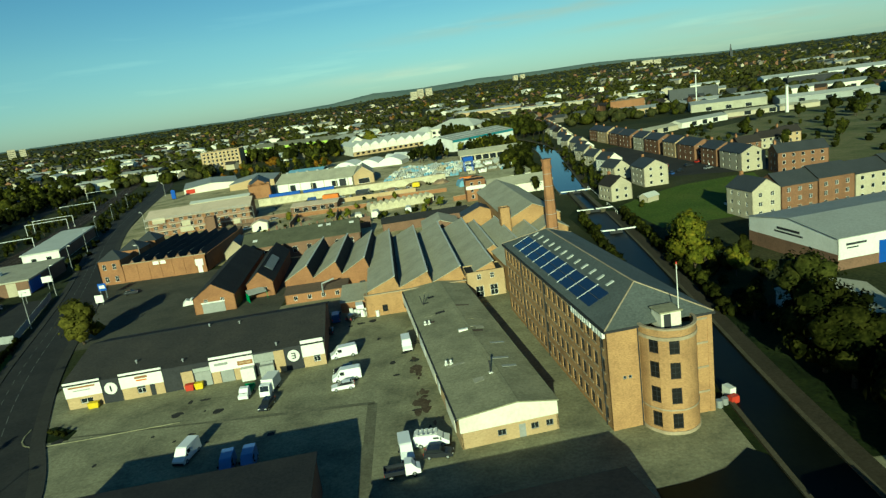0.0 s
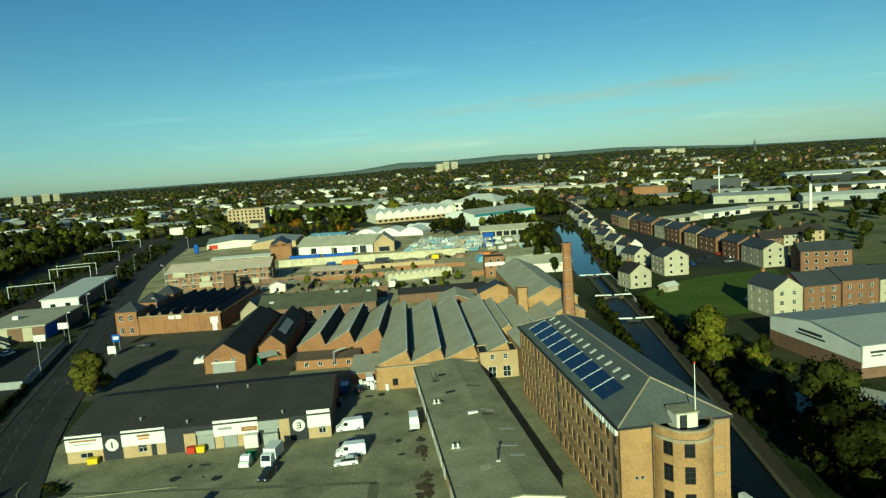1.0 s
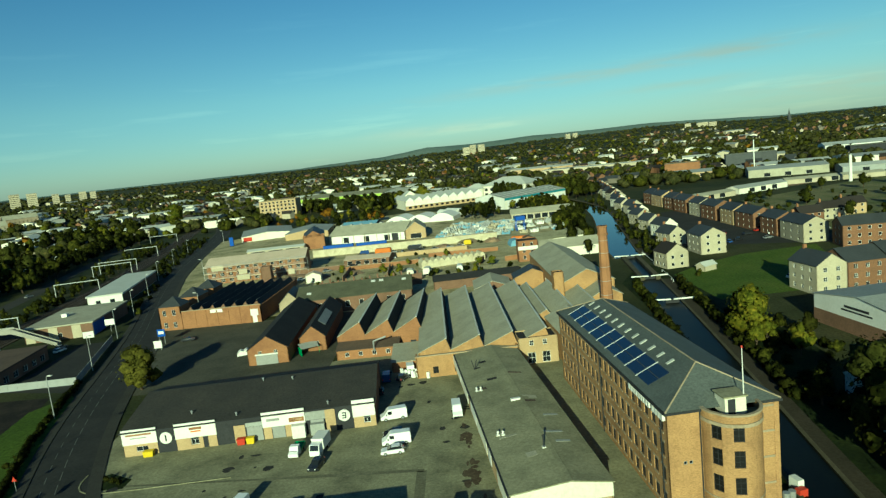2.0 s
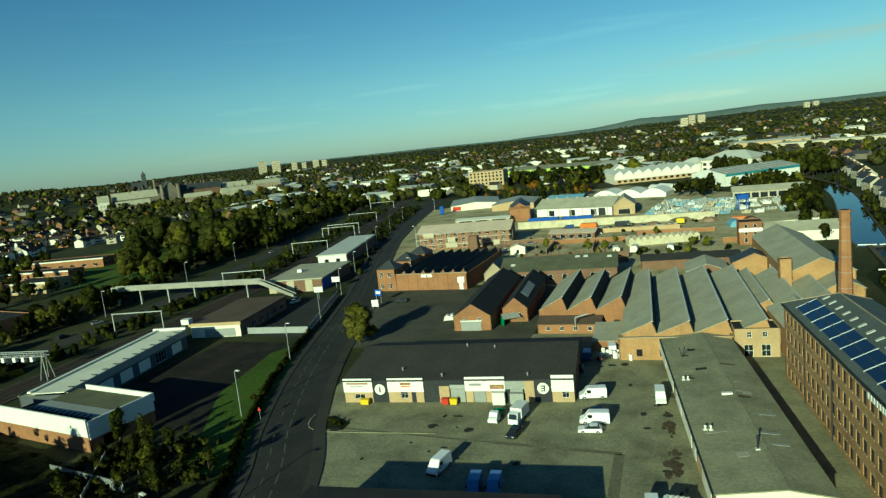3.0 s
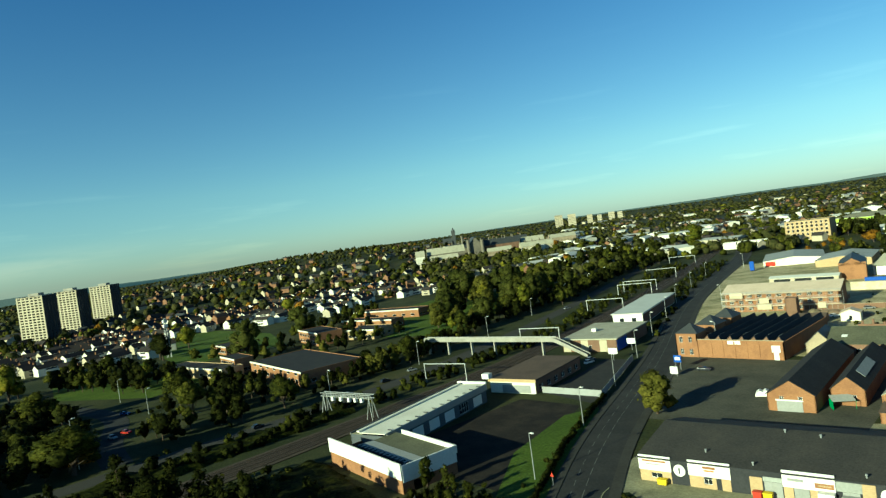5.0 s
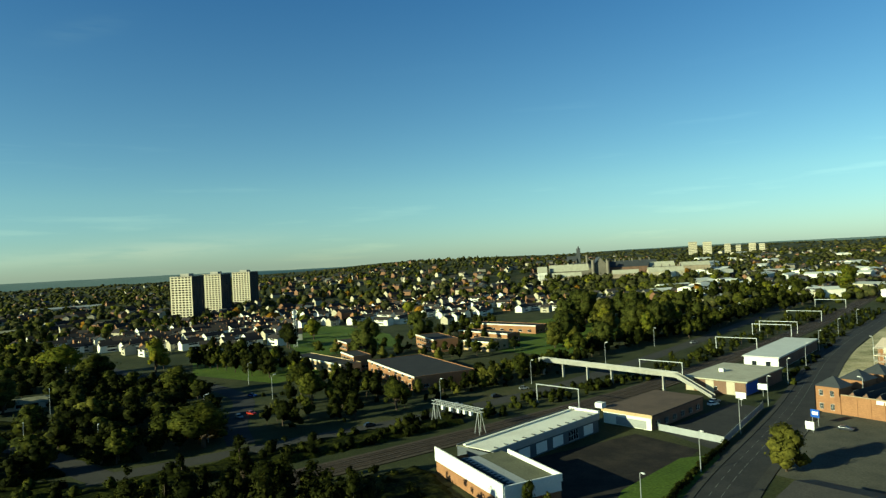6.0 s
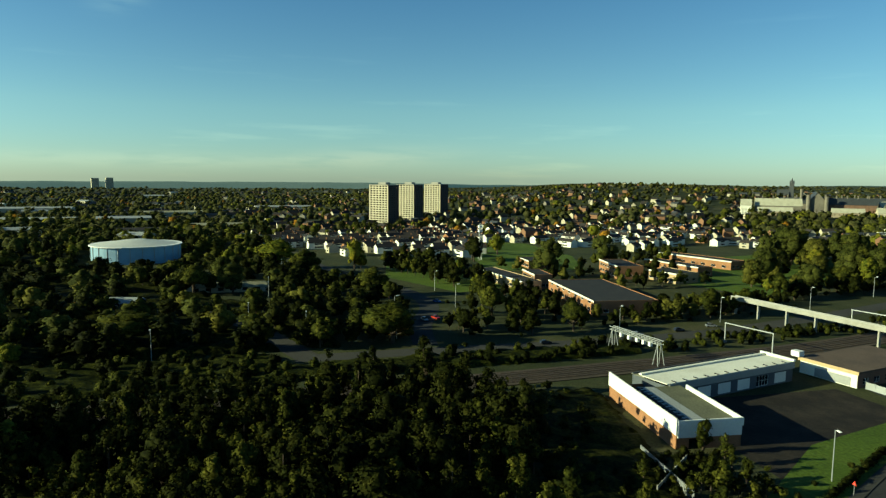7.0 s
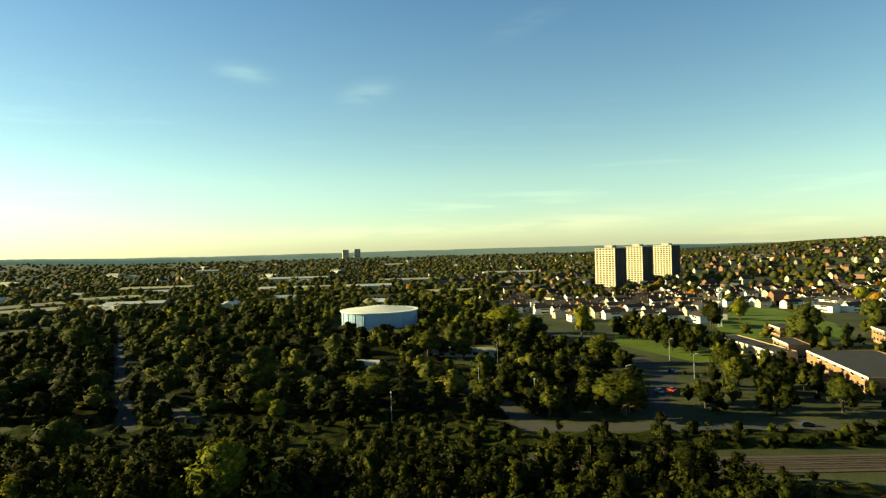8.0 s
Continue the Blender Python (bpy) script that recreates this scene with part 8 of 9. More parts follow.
def quads_mesh(name, v, material, lumps=None, hull=None):
    soft = np.repeat(v[:, 4, :], 4, 0)
    v = v[:, :4, :].reshape(-1, 3)
    n = len(v) // 4
    starts, corners = np.arange(0, 4 * n, 4), np.arange(4 * n)
    if lumps is not None:
        m, q, hull = len(lumps), lumps.shape[1] // 2, ICO_F if hull is None else hull
        corners = np.concatenate([corners, (4 * n + q * np.arange(m)[:, None, None] + hull[None]).ravel()])
        v = np.concatenate([v, lumps[:, :q].reshape(-1, 3)])
        soft = np.concatenate([soft, lumps[:, q:].reshape(-1, 3)])
        starts = np.concatenate([starts, 4 * n + np.arange(0, 3 * len(hull) * m, 3)])
    me = bpy.data.meshes.new(name)
    me.vertices.add(len(v))
    me.vertices.foreach_set("co", v.ravel())
    me.loops.add(len(corners))
    me.loops.foreach_set("vertex_index", corners)
    me.polygons.add(len(starts))
    me.polygons.foreach_set("loop_start", starts)
    me.update(calc_edges=True)
    me.normals_split_custom_set_from_vertices(soft / np.linalg.norm(soft, axis=1)[:, None])
    me.materials.append(material)
    return me


def crown_blobs(r_, h, spread, bare, clumps):
    blobs = []
    for i in range(clumps):
        w, q = r_.uniform(0, math.tau), r_.random() ** 0.6
        f = r_.random()
        z = h * (bare + (1 - bare) * (0.15 + 0.74 * f))
        k = math.sin(math.pi * min(1, 0.25 + 0.68 * f)) ** 0.7
        rr = spread * k * q * 0.8
        blobs.append((rr * math.cos(w), rr * math.sin(w), z, spread * r_.uniform(0.22, 0.46) * (0.7 + 0.3 * k)))
    blobs.append((0, 0, h * (bare + (1 - bare) * 0.48), spread * 0.7))
    blobs.append((0, 0, h * (bare + (1 - bare) * 0.82), spread * 0.32))
    return blobs


def make_tree(label, seed, h, spread, material, leaves=1500, size=0.42, bare=0.22, clumps=16, tall=1.0, name="tree"):
    r_ = random.Random(seed)
    t = thing(name, label, "tree" if name == "tree" else "bush", 0, 0, -50, 0)
    blobs = crown_blobs(r_, h, spread, bare, clumps)
    g = Geo()
    rad = 0.025 * h + 0.05
    g.rod((0, 0, -0.3), (0, 0, h * (bare + 0.25)), rad, rad * 0.6, 7)
    for b in blobs[:7]:
        z0 = h * bare * r_.uniform(0.7, 1.2)
        g.rod((0, 0, z0), (b[0] * 0.8, b[1] * 0.8, b[2]), rad * 0.45, rad * 0.12, 5)
    part("trunk", g, BARK, t)
    part("crown", quads_mesh("crown", leaf_array(seed, blobs, leaves, size), material, lump_array(seed, blobs, 0.8)), None, t)
    return t


KINDS = {  # label, height, spread, leaves' colour, bare stem, clumps, seeds
    "green": ("broad green tree in late-summer leaf", 11, 4.6, LEAF, 0.16, 20, (1, 2)),
    "dark": ("dense dark green broad-leaved tree", 11, 4.6, LEAF_DARK, 0.1, 20, (4, 5)),
    "yellow": ("yellowing autumn tree with thinning leaves", 9.5, 4.0, LEAF_YELLOW, 0.12, 18, (7, 8)),
    "orange": ("bright orange tree in autumn leaf", 7.5, 3.6, LEAF_ORANGE, 0.15, 16, (9,)),
    "willow": ("pale grey-green spreading willow tree", 11, 5.2, LEAF_PALE, 0.08, 20, (11,)),
    "olive": ("dense olive-green tree leafy to the ground beside the road", 10.5, 4.6, LEAF_OLIVE, 0.02, 30, (21,)),
    "young": ("slender young green woodland tree", 9, 2.3, LEAF, 0.06, 16, (12, 13)),
    "spire": ("tall narrow dark green tree", 15, 2.5, LEAF_DARK, 0.06, 22, (17,)),
    "bush": ("low scrubby green bush", 3.6, 2.4, LEAF, 0.02, 9, (14,)),
    "scrub": ("low scrubby dark green bush", 3.2, 2.6, LEAF_DARK, 0.02, 9, (15,)),
}
LEAVES = {"young": 950, "bush": 500, "scrub": 500, "spire": 1300, "orange": 1100}
PROTO = {k: [make_tree(v[0], s, v[1], v[2], v[3], LEAVES.get(k, 1200), 0.27 if k not in ("bush", "scrub") else 0.22, v[4], v[5], 1.0, "bush" if k in ("bush", "scrub") else "tree") for s in v[6]] for k, v in KINDS.items()}
# light crowns for the joined woods
BLOBS = {k: [crown_blobs(random.Random(50 + s), v[1], v[2], v[4], 6) for s in range(4)] for k, v in KINDS.items()}
LIGHT = {k: [(leaf_array(100 + s, b[s], 150 if k not in ("bush", "scrub") else 90, KINDS[k][2] * 0.11 + 0.1), lump_array(100 + s, b[s], 0.86)) for s in range(4)] for k, b in BLOBS.items()}
FULL = {k: [(leaf_array(200 + s, b[s], 330 if k not in ("bush", "scrub") else 170, KINDS[k][2] * 0.075 + 0.1), lump_array(200 + s, b[s], 0.62)) for s in range(4)] for k, b in BLOBS.items()}
JOINED = {}
HEARTS = {}
first_use = set()
rt = random.Random(404)
PLANTED = []


def plant(kind, x, y, size=1.0, z=None):
    k = rt.randrange(len(PROTO[kind]))
    m = pose(x, y, land(x, y) if z is None else z, 0, 0, rt.uniform(0, 360)) @ Matrix.Diagonal((size * rt.uniform(0.85, 1.15), size * rt.uniform(0.85, 1.15), size * (0.7 if x < -210 and y < 60 else 1.0), 1))
    if (kind, k) in first_use:
        copy_thing(PROTO[kind][k], m)
    else:
        PROTO[kind][k].matrix_basis = m
        first_use.add((kind, k))
    PLANTED.append((x, y, size))


def plant_joined(kind, x, y, size, near):
    r = rt.uniform(0, math.tau)
    c, q = math.cos(r), math.sin(r)
    k = np.array([size * rt.uniform(0.85, 1.15), size * rt.uniform(0.85, 1.15), size * (0.68 if near == "southern_wood" else 1.0)])
    v, w = (FULL if near in ("young_wood", "scrub_edge", "roadside_hedge") else LIGHT)[kind][rt.randrange(4)]
    turn = np.array([[c, q, 0], [-q, c, 0], [0, 0, 1]])
    v, w = (v * k) @ turn, (w * k) @ turn
    v[:, :4] += np.array([x, y, land(x, y)])
    w[:, :12] += np.array([x, y, land(x, y)])
    HEARTS.setdefault((near, KINDS[kind][3].name), []).append(w)
    JOINED.setdefault((near, KINDS[kind][3].name), []).append(v)
    h = KINDS[kind][1] * size
    STEMS.rod((x, y, land(x, y) - 0.2), (x, y, land(x, y) + h * 0.45), 0.02 * h, 0.01 * h, 5)


STEMS = Geo()


def inside(poly, x, y):
    c = False
    for (ax, ay), (bx, by) in zip(poly, poly[1:] + poly[:1]):
        if (ay > y) != (by > y) and x < (bx - ax) * (y - ay) / (by - ay) + ax:
            c = not c
    return c


LINES = [(ribbon(MAIN, 1, 0)[1], 8.5), (ribbon(RAILS, 1, 0)[1], 9), (ribbon(BACK, 1, 0)[1], 6.5), (ribbon(SIDE, 1, 0)[1], 8), (ribbon(LANE, 1, 0)[1], 4.5), (ribbon(BEND, 1, 0)[1], 6), (ribbon(CANAL, 1, 0)[1], 6.5), (ribbon(CANAL2, 1, 0)[1], 10), (ribbon([(-300, -20), (-262, 2), (-215, 18)], 1, 0)[1], 6.5)]


def near_line(x, y, pad=0.0):
    for pts, d in LINES:
        for a, b in zip(pts, pts[1:]):
            vx, vy = b.x - a.x, b.y - a.y
            s = max(0, min(1, ((x - a.x) * vx + (y - a.y) * vy) / (vx * vx + vy * vy)))
            if (x - a.x - s * vx) ** 2 + (y - a.y - s * vy) ** 2 < (d + pad) ** 2:
                return True
    return False


def wood(poly, n, kinds, smin, smax, gap=4.0, pad=0.0, things=0, area="woodland"):
    xs, ys = [p[0] for p in poly], [p[1] for p in poly]
    tries = made = 0
    here = []
    while made < n and tries < n * 14:
        tries += 1
        x, y = rt.uniform(min(xs), max(xs)), rt.uniform(min(ys), max(ys))
        if not inside(poly, x, y) or near_line(x, y, pad) or in_foot(x, y, 3.0) or any((x - a) ** 2 + (y - b) ** 2 < gap * gap for a, b in here):
            continue
        here.append((x, y))
        if made < things:
            plant(rt.choice(kinds), x, y, rt.uniform(smin, smax))
        else:
            plant_joined(rt.choice(kinds), x, y, rt.uniform(smin, smax), area)
        made += 1


# single trees that stand out
for kind, x, y, s in (("olive", -94.0, 160.0, 1.15), ("willow", 59.0, 100, 1.55), ("yellow", 64.5, 97.5, 0.95), ("dark", 63, 110, 1.0), ("dark", 71, 88, 1.1), ("dark", 66, 84, 0.9), ("yellow", 60.5, 156, 1.5), ("orange", -238, 48, 1.3), ("orange", -234, 54, 1.0), ("yellow", -414, 66, 1.5), ("yellow", -424, 72, 1.5), ("yellow", -228, -71, 1.2), ("yellow", -234, -78, 1.0), ("willow", -268, -90, 1.7), ("green", -171, -112, 1.5), ("orange", -414, -180, 1.5), ("orange", -314, -69, 1.4), ("orange", -275, -43, 1.2), ("willow", -298, 278, 1.3), ("yellow", -276, 330, 1.3), ("orange", -282, 322, 1.3), ("willow", -283, 345, 1.3), ("yellow", -320, 415, 1.3), ("olive", -362, 381, 1.7), ("willow", -372, 372, 1.5), ("olive", -350, 372, 1.5), ("willow", -385, 376, 1.6), ("willow", -345, 395, 1.5), ("dark", -455, 160, 1.6), ("dark", -445, 158, 1.5), ("yellow", -480, 190, 1.2), ("willow", -360, 175, 1.4), ("yellow", -352, 745, 2.0), ("yellow", -440, 20, 2.0), ("spire", -1100, 1010, 1.0), ("spire", -1085, 1022, 1.2), ("spire", -1120, 1000, 0.9), ("spire", -1045, 1062, 1.15), ("spire", -1035, 1076, 1.0), ("spire", -1140, 960, 0.9), ("spire", -1010, 1090, 1.1), ("spire", -1160, 930, 1.0), ("spire", -985, 1120, 1.0), ("spire", -1060, 1030, 0.9), ("dark", -1075, 1040, 1.0), ("dark", -1020, 1080, 1.0), ("orange", -640, 330, 1.5), ("orange", -700, 420, 1.6), ("orange", -150, 640, 1.6), ("orange", -90, 560, 1.4), ("yellow", -60, 690, 1.5), ("willow", -395, 235, 1.3)):
    plant(kind, x, y, s)
DK = ["dark", "dark", "green", "dark", "green", "yellow", "willow"]
YW = ["young", "young", "young", "dark", "young", "spire", "young", "dark"]
# woods between the road and the railway, south of the depot
wood([(-108, -30), (-168, -60), (-168, 56), (-128, 60), (-104, 48), (-96, 20)], 300, YW, 0.85, 1.25, 3.3, 0, 70, "young_wood")
wood([(-60, -130), (-164, -160), (-164, -60), (-108, -30), (-96, 20), (-104, 50), (-88, 62), (-74, 50), (-58, 0)], 200, YW, 0.8, 1.2, 3.8, 0, 20, "young_wood")
wood([(-164, -170), (-164, -56), (-134, -40), (-130, -170)], 170, YW + ["yellow"], 1.0, 1.45, 3.6, 0, 24, "young_wood")
wood([(-164, 60), (-160, 84), (-128, 78), (-104, 66), (-104, 52), (-128, 62)], 40, ["bush", "scrub", "scrub"], 0.5, 0.9, 2.4, 0, 14, "scrub_edge")
wood([(-118, 86), (-104, 66), (-86, 64), (-84, 84), (-96, 96), (-110, 92)], 70, ["bush", "scrub", "scrub", "young"], 0.5, 0.9, 2.2, 0, 16, "scrub_edge")
line = [p for p in ribbon(MAIN, 1, 0)[1] if 70 < p.y < 176]
for a, b in zip(line, line[1:]):
    d = (b - a).normalized()
    for i in range(int((b - a).length / 0.9)):
        p = a + d * (i * 0.9 + rt.uniform(-0.2, 0.2)) - Vector((d.y, -d.x, 0)) * (9.2 + rt.uniform(-0.3, 0.5))
        plant_joined("scrub", p.x, p.y, rt.uniform(0.36, 0.58), "roadside_hedge")
for x, y, k in ((-100, 118, 0.5), (-104, 131, 0.6), (-111, 148, 0.5), (-92, 96, 0.6), (-96, 104, 0.4), (-108, 140, 0.4)):
    plant("scrub", x, y, k)
wood([(-124, 92), (-112, 84), (-98, 82), (-104, 92), (-116, 97)], 26, ["scrub", "young", "scrub"], 0.5, 0.9, 2.4, 0, 14, "scrub_edge")
# hedges beside the railway
wood([(-188, -150), (-224, -150), (-222, 8), (-205, 12), (-204, 130), (-190, 130)], 170, ["bush", "scrub", "scrub"], 0.8, 1.3, 2.8, -3.5, 14, "railway_scrub")
wood([(-189, 135), (-203, 132), (-210, 240), (-193, 240)], 70, ["bush", "scrub"], 0.6, 0.9, 2.2, -4, 0, "railway_scrub")
wood([(-206, 240), (-196, 250), (-262, 540), (-285, 540)], 130, ["scrub", "bush", "scrub", "young"], 0.6, 1.0, 3.0, -4, 0, "railway_scrub")
wood([(-140, 246), (-156, 240), (-262, 560), (-240, 560)], 130, ["bush", "scrub", "scrub"], 0.5, 0.8, 2.6, -4, 0, "railway_scrub")
wood([(-168, -140), (-160, -140), (-163, 84), (-168, 84)], 60, ["bush", "scrub"], 0.5, 0.8, 2.4, -5, 0, "railway_scrub")
# the southern woods
# mostly the dark kind, whose colour stands in for shade over this wood
wood([(-226, -260), (-226, 30), (-290, 24), (-300, -10), (-330, -20), (-400, -30), (-450, -90), (-450, -320)], 300, ["dark"] * 6 + ["green", "green", "willow", "olive"], 1.0, 1.8, 6.6, -1, 30, "southern_wood")
wood([(-222, 72), (-290, 96), (-310, 140), (-250, 138), (-222, 120)], 32, ["dark", "dark", "green", "dark"], 0.6, 1.0, 5.6, 0, 16, "school_trees")
wood([(-232, 140), (-250, 138), (-252, 178), (-262, 235), (-234, 200)], 26, ["dark", "olive", "green"], 0.5, 0.85, 6, 0, 14, "school_trees")
wood([(-450, -320), (-450, 10), (-560, 20), (-800, 20), (-800, -300)], 400, DK + ["willow", "green", "olive"], 1.0, 1.9, 8.5, 0, 0, "southern_wood")
wood([(-430, 85), (-460, 100), (-420, 130), (-340, 145), (-316, 112)], 40, ["dark", "green", "dark", "yellow"], 0.8, 1.2, 6, 0, 8, "school_trees")
wood([(-262, 262), (-300, 262), (-440, 420), (-400, 520), (-320, 470)], 66, ["green", "olive", "willow", "yellow", "green", "willow", "olive", "dark"], 0.9, 1.35, 12.5, 0, 40, "park_trees")
wood([(-238, 205), (-252, 205), (-288, 345), (-270, 345)], 46, ["dark", "scrub", "dark", "green"], 0.55, 1.0, 3.6, -1, 10, "park_trees")
wood([(-254, 340), (-280, 340), (-350, 600), (-318, 610)], 110, ["dark", "dark", "green"], 0.7, 1.1, 5, -1, 0, "park_trees")
wood([(-330, 600), (-420, 560), (-480, 700), (-400, 800)], 70, DK, 1.0, 1.6, 9, 0, 0, "park_trees")
wood([(-400, 220), (-440, 300), (-470, 320), (-420, 330), (-390, 280)], 22, DK, 0.7, 1.1, 8, 0, 0, "park_trees")
wood([(-640, 100), (-780, 90), (-780, 180), (-660, 160)], 40, DK, 0.7, 1.1, 9, 0, 0, "estate_trees")
wood([(-222, 62), (-300, 84), (-310, 128), (-262, 136), (-224, 130)], 30, ["dark", "scrub", "scrub", "green"], 0.4, 0.7, 4.6, 0, 0, "school_trees")
wood([(-222, 140), (-240, 138), (-262, 240), (-240, 250)], 40, ["dark", "scrub", "scrub", "olive"], 0.4, 0.75, 3.6, 0, 0, "school_trees")
wood([(-316, 160), (-400, 160), (-400, 250), (-300, 262)], 34, ["dark", "green", "olive", "dark"], 0.6, 1.0, 6, 0, 0, "school_trees")
wood([(-520, 100), (-780, 110), (-780, 600), (-480, 540)], 60, ["dark", "green", "dark", "yellow", "dark"], 0.5, 0.95, 13, 0, 0, "estate_trees")
wood([(-226, 8), (-226, 58), (-290, 70), (-340, 64), (-420, 38), (-400, 12)], 120, ["dark", "dark", "dark", "green"], 0.8, 1.4, 5.0, -1.5, 16, "southern_wood")
wood([(-340, -20), (-345, 12), (-420, 30), (-450, 6), (-450, -84), (-400, -34)], 36, ["dark", "dark", "green", "willow"], 0.9, 1.5, 8, 0, 6, "southern_wood")
# by the mill and along the canal
wood([(56.5, 84), (62, 84), (58, 94), (55, 96)], 9, ["dark"], 1.0, 1.3, 3.0, -3, 9, "canal_trees")
line = [p for p in ribbon(CANAL, 1, 0)[1] if 118 < p.y < 226]
for a, b in zip(line, line[1:]):
    d = (b - a).normalized()
    for i in range(int((b - a).length / 2.2)):
        for side in (-1, 1):
            p = a + d * (i * 2.2 + rt.uniform(-0.6, 0.6)) + Vector((d.y, -d.x, 0)) * side * (5.4 + rt.uniform(0, 0.8) + (2.4 if side > 0 else 0))
            if not in_foot(p.x, p.y, 1.5):
                plant_joined(rt.choice(("scrub", "bush", "scrub")), p.x, p.y, rt.uniform(0.6, 1.0), "canal_trees")
wood([(50, 38), (78, 38), (76, 74), (54, 80)], 50, ["dark", "dark", "green"], 0.8, 1.2, 3.8, 0, 8, "canal_trees")
wood([(62, 78), (76, 76), (72, 94), (66, 112), (64, 128), (58, 132), (54, 118), (64, 108)], 26, ["scrub", "bush", "scrub", "young"], 0.8, 1.2, 3.0, 0, 10, "canal_trees")
wood([(58, 132), (74, 132), (74, 172), (62, 180)], 26, ["dark", "scrub", "yellow", "bush", "scrub"], 0.6, 0.95, 3.6, 0, 14, "canal_trees")
wood([(66, 262), (74, 262), (92, 520), (84, 540)], 70, ["bush", "scrub", "young"], 0.5, 0.9, 3.5, -3, 8, "canal_trees")
wood([(40, 300), (48, 290), (70, 480), (66, 560), (30, 640), (20, 560), (44, 480)], 80, ["dark", "green", "dark", "yellow"], 0.6, 1.0, 5, 0, 8, "canal_trees")
wood([(70, 560), (110, 600), (60, 760), (0, 790), (-10, 740)], 90, DK, 1.0, 1.6, 7, 0, 0, "canal_trees")
wood([(-120, 470), (-80, 480), (-95, 620), (-200, 660), (-215, 600)], 55, ["dark", "green", "olive", "orange", "yellow", "green"], 0.6, 1.05, 8, 0, 0, "works_trees")
wood([(-100, 640), (-60, 740), (-200, 800), (-230, 760)], 60, DK, 1.0, 1.6, 8, 0, 0, "works_trees")
wood([(-20, 480), (15, 480), (10, 560), (-20, 540)], 18, ["dark", "green", "spire"], 0.7, 1.1, 6, 0, 4, "works_trees")
wood([(160, 275), (260, 260), (330, 420), (240, 470), (160, 420)], 110, ["bush", "scrub", "green", "scrub"], 0.6, 1.0, 7, 0, 0, "heath_scrub")
wood([(240, 420), (420, 300), (480, 500), (320, 500)], 34, ["scrub", "dark", "green", "bush"], 0.7, 1.2, 8, 0, 0, "heath_scrub")
wood([(-60, 268), (12, 268), (12, 290), (-60, 280)], 24, ["bush", "scrub"], 0.5, 0.8, 3, 0, 4, "works_trees")
for x, y, k in ((-71.0, 107.2, 0.42), (-72.6, 108.0, 0.42), (-74.3, 109.0, 0.4)):
    plant("scrub", x, y, k)
for i in range(6):
    plant("bush", 72 + 2 * i + rt.uniform(-1, 1), 230 + 3 * i, rt.uniform(0.4, 0.6))
wood([(-110, 275), (2, 275), (2, 345), (-110, 345)], 46, ["scrub", "bush", "scrub", "yellow"], 0.3, 0.6, 4, 0, 10, "works_scrub")
wood([(-100, 350), (0, 350), (0, 372), (-100, 368)], 16, ["scrub", "bush"], 0.3, 0.5, 4, 0, 4, "works_scrub")


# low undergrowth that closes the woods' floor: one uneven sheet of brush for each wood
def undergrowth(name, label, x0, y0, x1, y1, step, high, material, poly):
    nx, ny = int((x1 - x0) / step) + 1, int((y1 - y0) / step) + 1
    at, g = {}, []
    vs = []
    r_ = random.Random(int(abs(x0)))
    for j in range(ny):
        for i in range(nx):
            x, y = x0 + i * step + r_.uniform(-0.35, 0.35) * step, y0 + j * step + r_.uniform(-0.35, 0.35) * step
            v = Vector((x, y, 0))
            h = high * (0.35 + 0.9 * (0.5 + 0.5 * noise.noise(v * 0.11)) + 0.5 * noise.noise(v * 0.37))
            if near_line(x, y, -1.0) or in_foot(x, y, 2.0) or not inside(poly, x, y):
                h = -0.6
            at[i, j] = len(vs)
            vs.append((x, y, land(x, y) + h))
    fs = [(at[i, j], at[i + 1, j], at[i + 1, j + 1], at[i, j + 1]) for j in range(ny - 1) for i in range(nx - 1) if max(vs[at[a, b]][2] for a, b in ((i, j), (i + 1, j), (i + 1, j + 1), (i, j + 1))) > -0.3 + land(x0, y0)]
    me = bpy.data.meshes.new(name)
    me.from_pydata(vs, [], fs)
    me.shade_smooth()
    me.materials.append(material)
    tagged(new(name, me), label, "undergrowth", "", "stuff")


# near-black leaves on most sheets put the trees' shade into the woods' floor
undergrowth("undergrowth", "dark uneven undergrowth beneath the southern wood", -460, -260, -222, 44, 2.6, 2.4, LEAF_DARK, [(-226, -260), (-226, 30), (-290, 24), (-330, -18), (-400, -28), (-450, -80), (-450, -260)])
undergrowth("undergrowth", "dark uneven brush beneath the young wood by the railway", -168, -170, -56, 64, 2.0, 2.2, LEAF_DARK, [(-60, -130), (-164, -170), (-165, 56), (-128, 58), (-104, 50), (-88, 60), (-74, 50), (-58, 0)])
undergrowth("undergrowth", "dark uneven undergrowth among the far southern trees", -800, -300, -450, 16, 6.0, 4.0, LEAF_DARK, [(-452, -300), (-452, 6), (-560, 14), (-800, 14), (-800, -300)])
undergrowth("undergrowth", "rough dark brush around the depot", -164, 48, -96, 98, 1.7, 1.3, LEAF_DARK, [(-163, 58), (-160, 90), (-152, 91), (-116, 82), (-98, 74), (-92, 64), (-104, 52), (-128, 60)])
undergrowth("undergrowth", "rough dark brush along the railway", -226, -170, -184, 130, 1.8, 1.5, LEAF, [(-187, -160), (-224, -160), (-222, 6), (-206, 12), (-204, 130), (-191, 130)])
for (area, mname), lots in JOINED.items():
    tagged(new(area, quads_mesh(area, np.concatenate(lots), bpy.data.materials[mname], np.concatenate(HEARTS[area, mname]))), "dense mixed crowns of " + area.replace("_", " ") + " in early autumn", "woodland", "", "stuff")
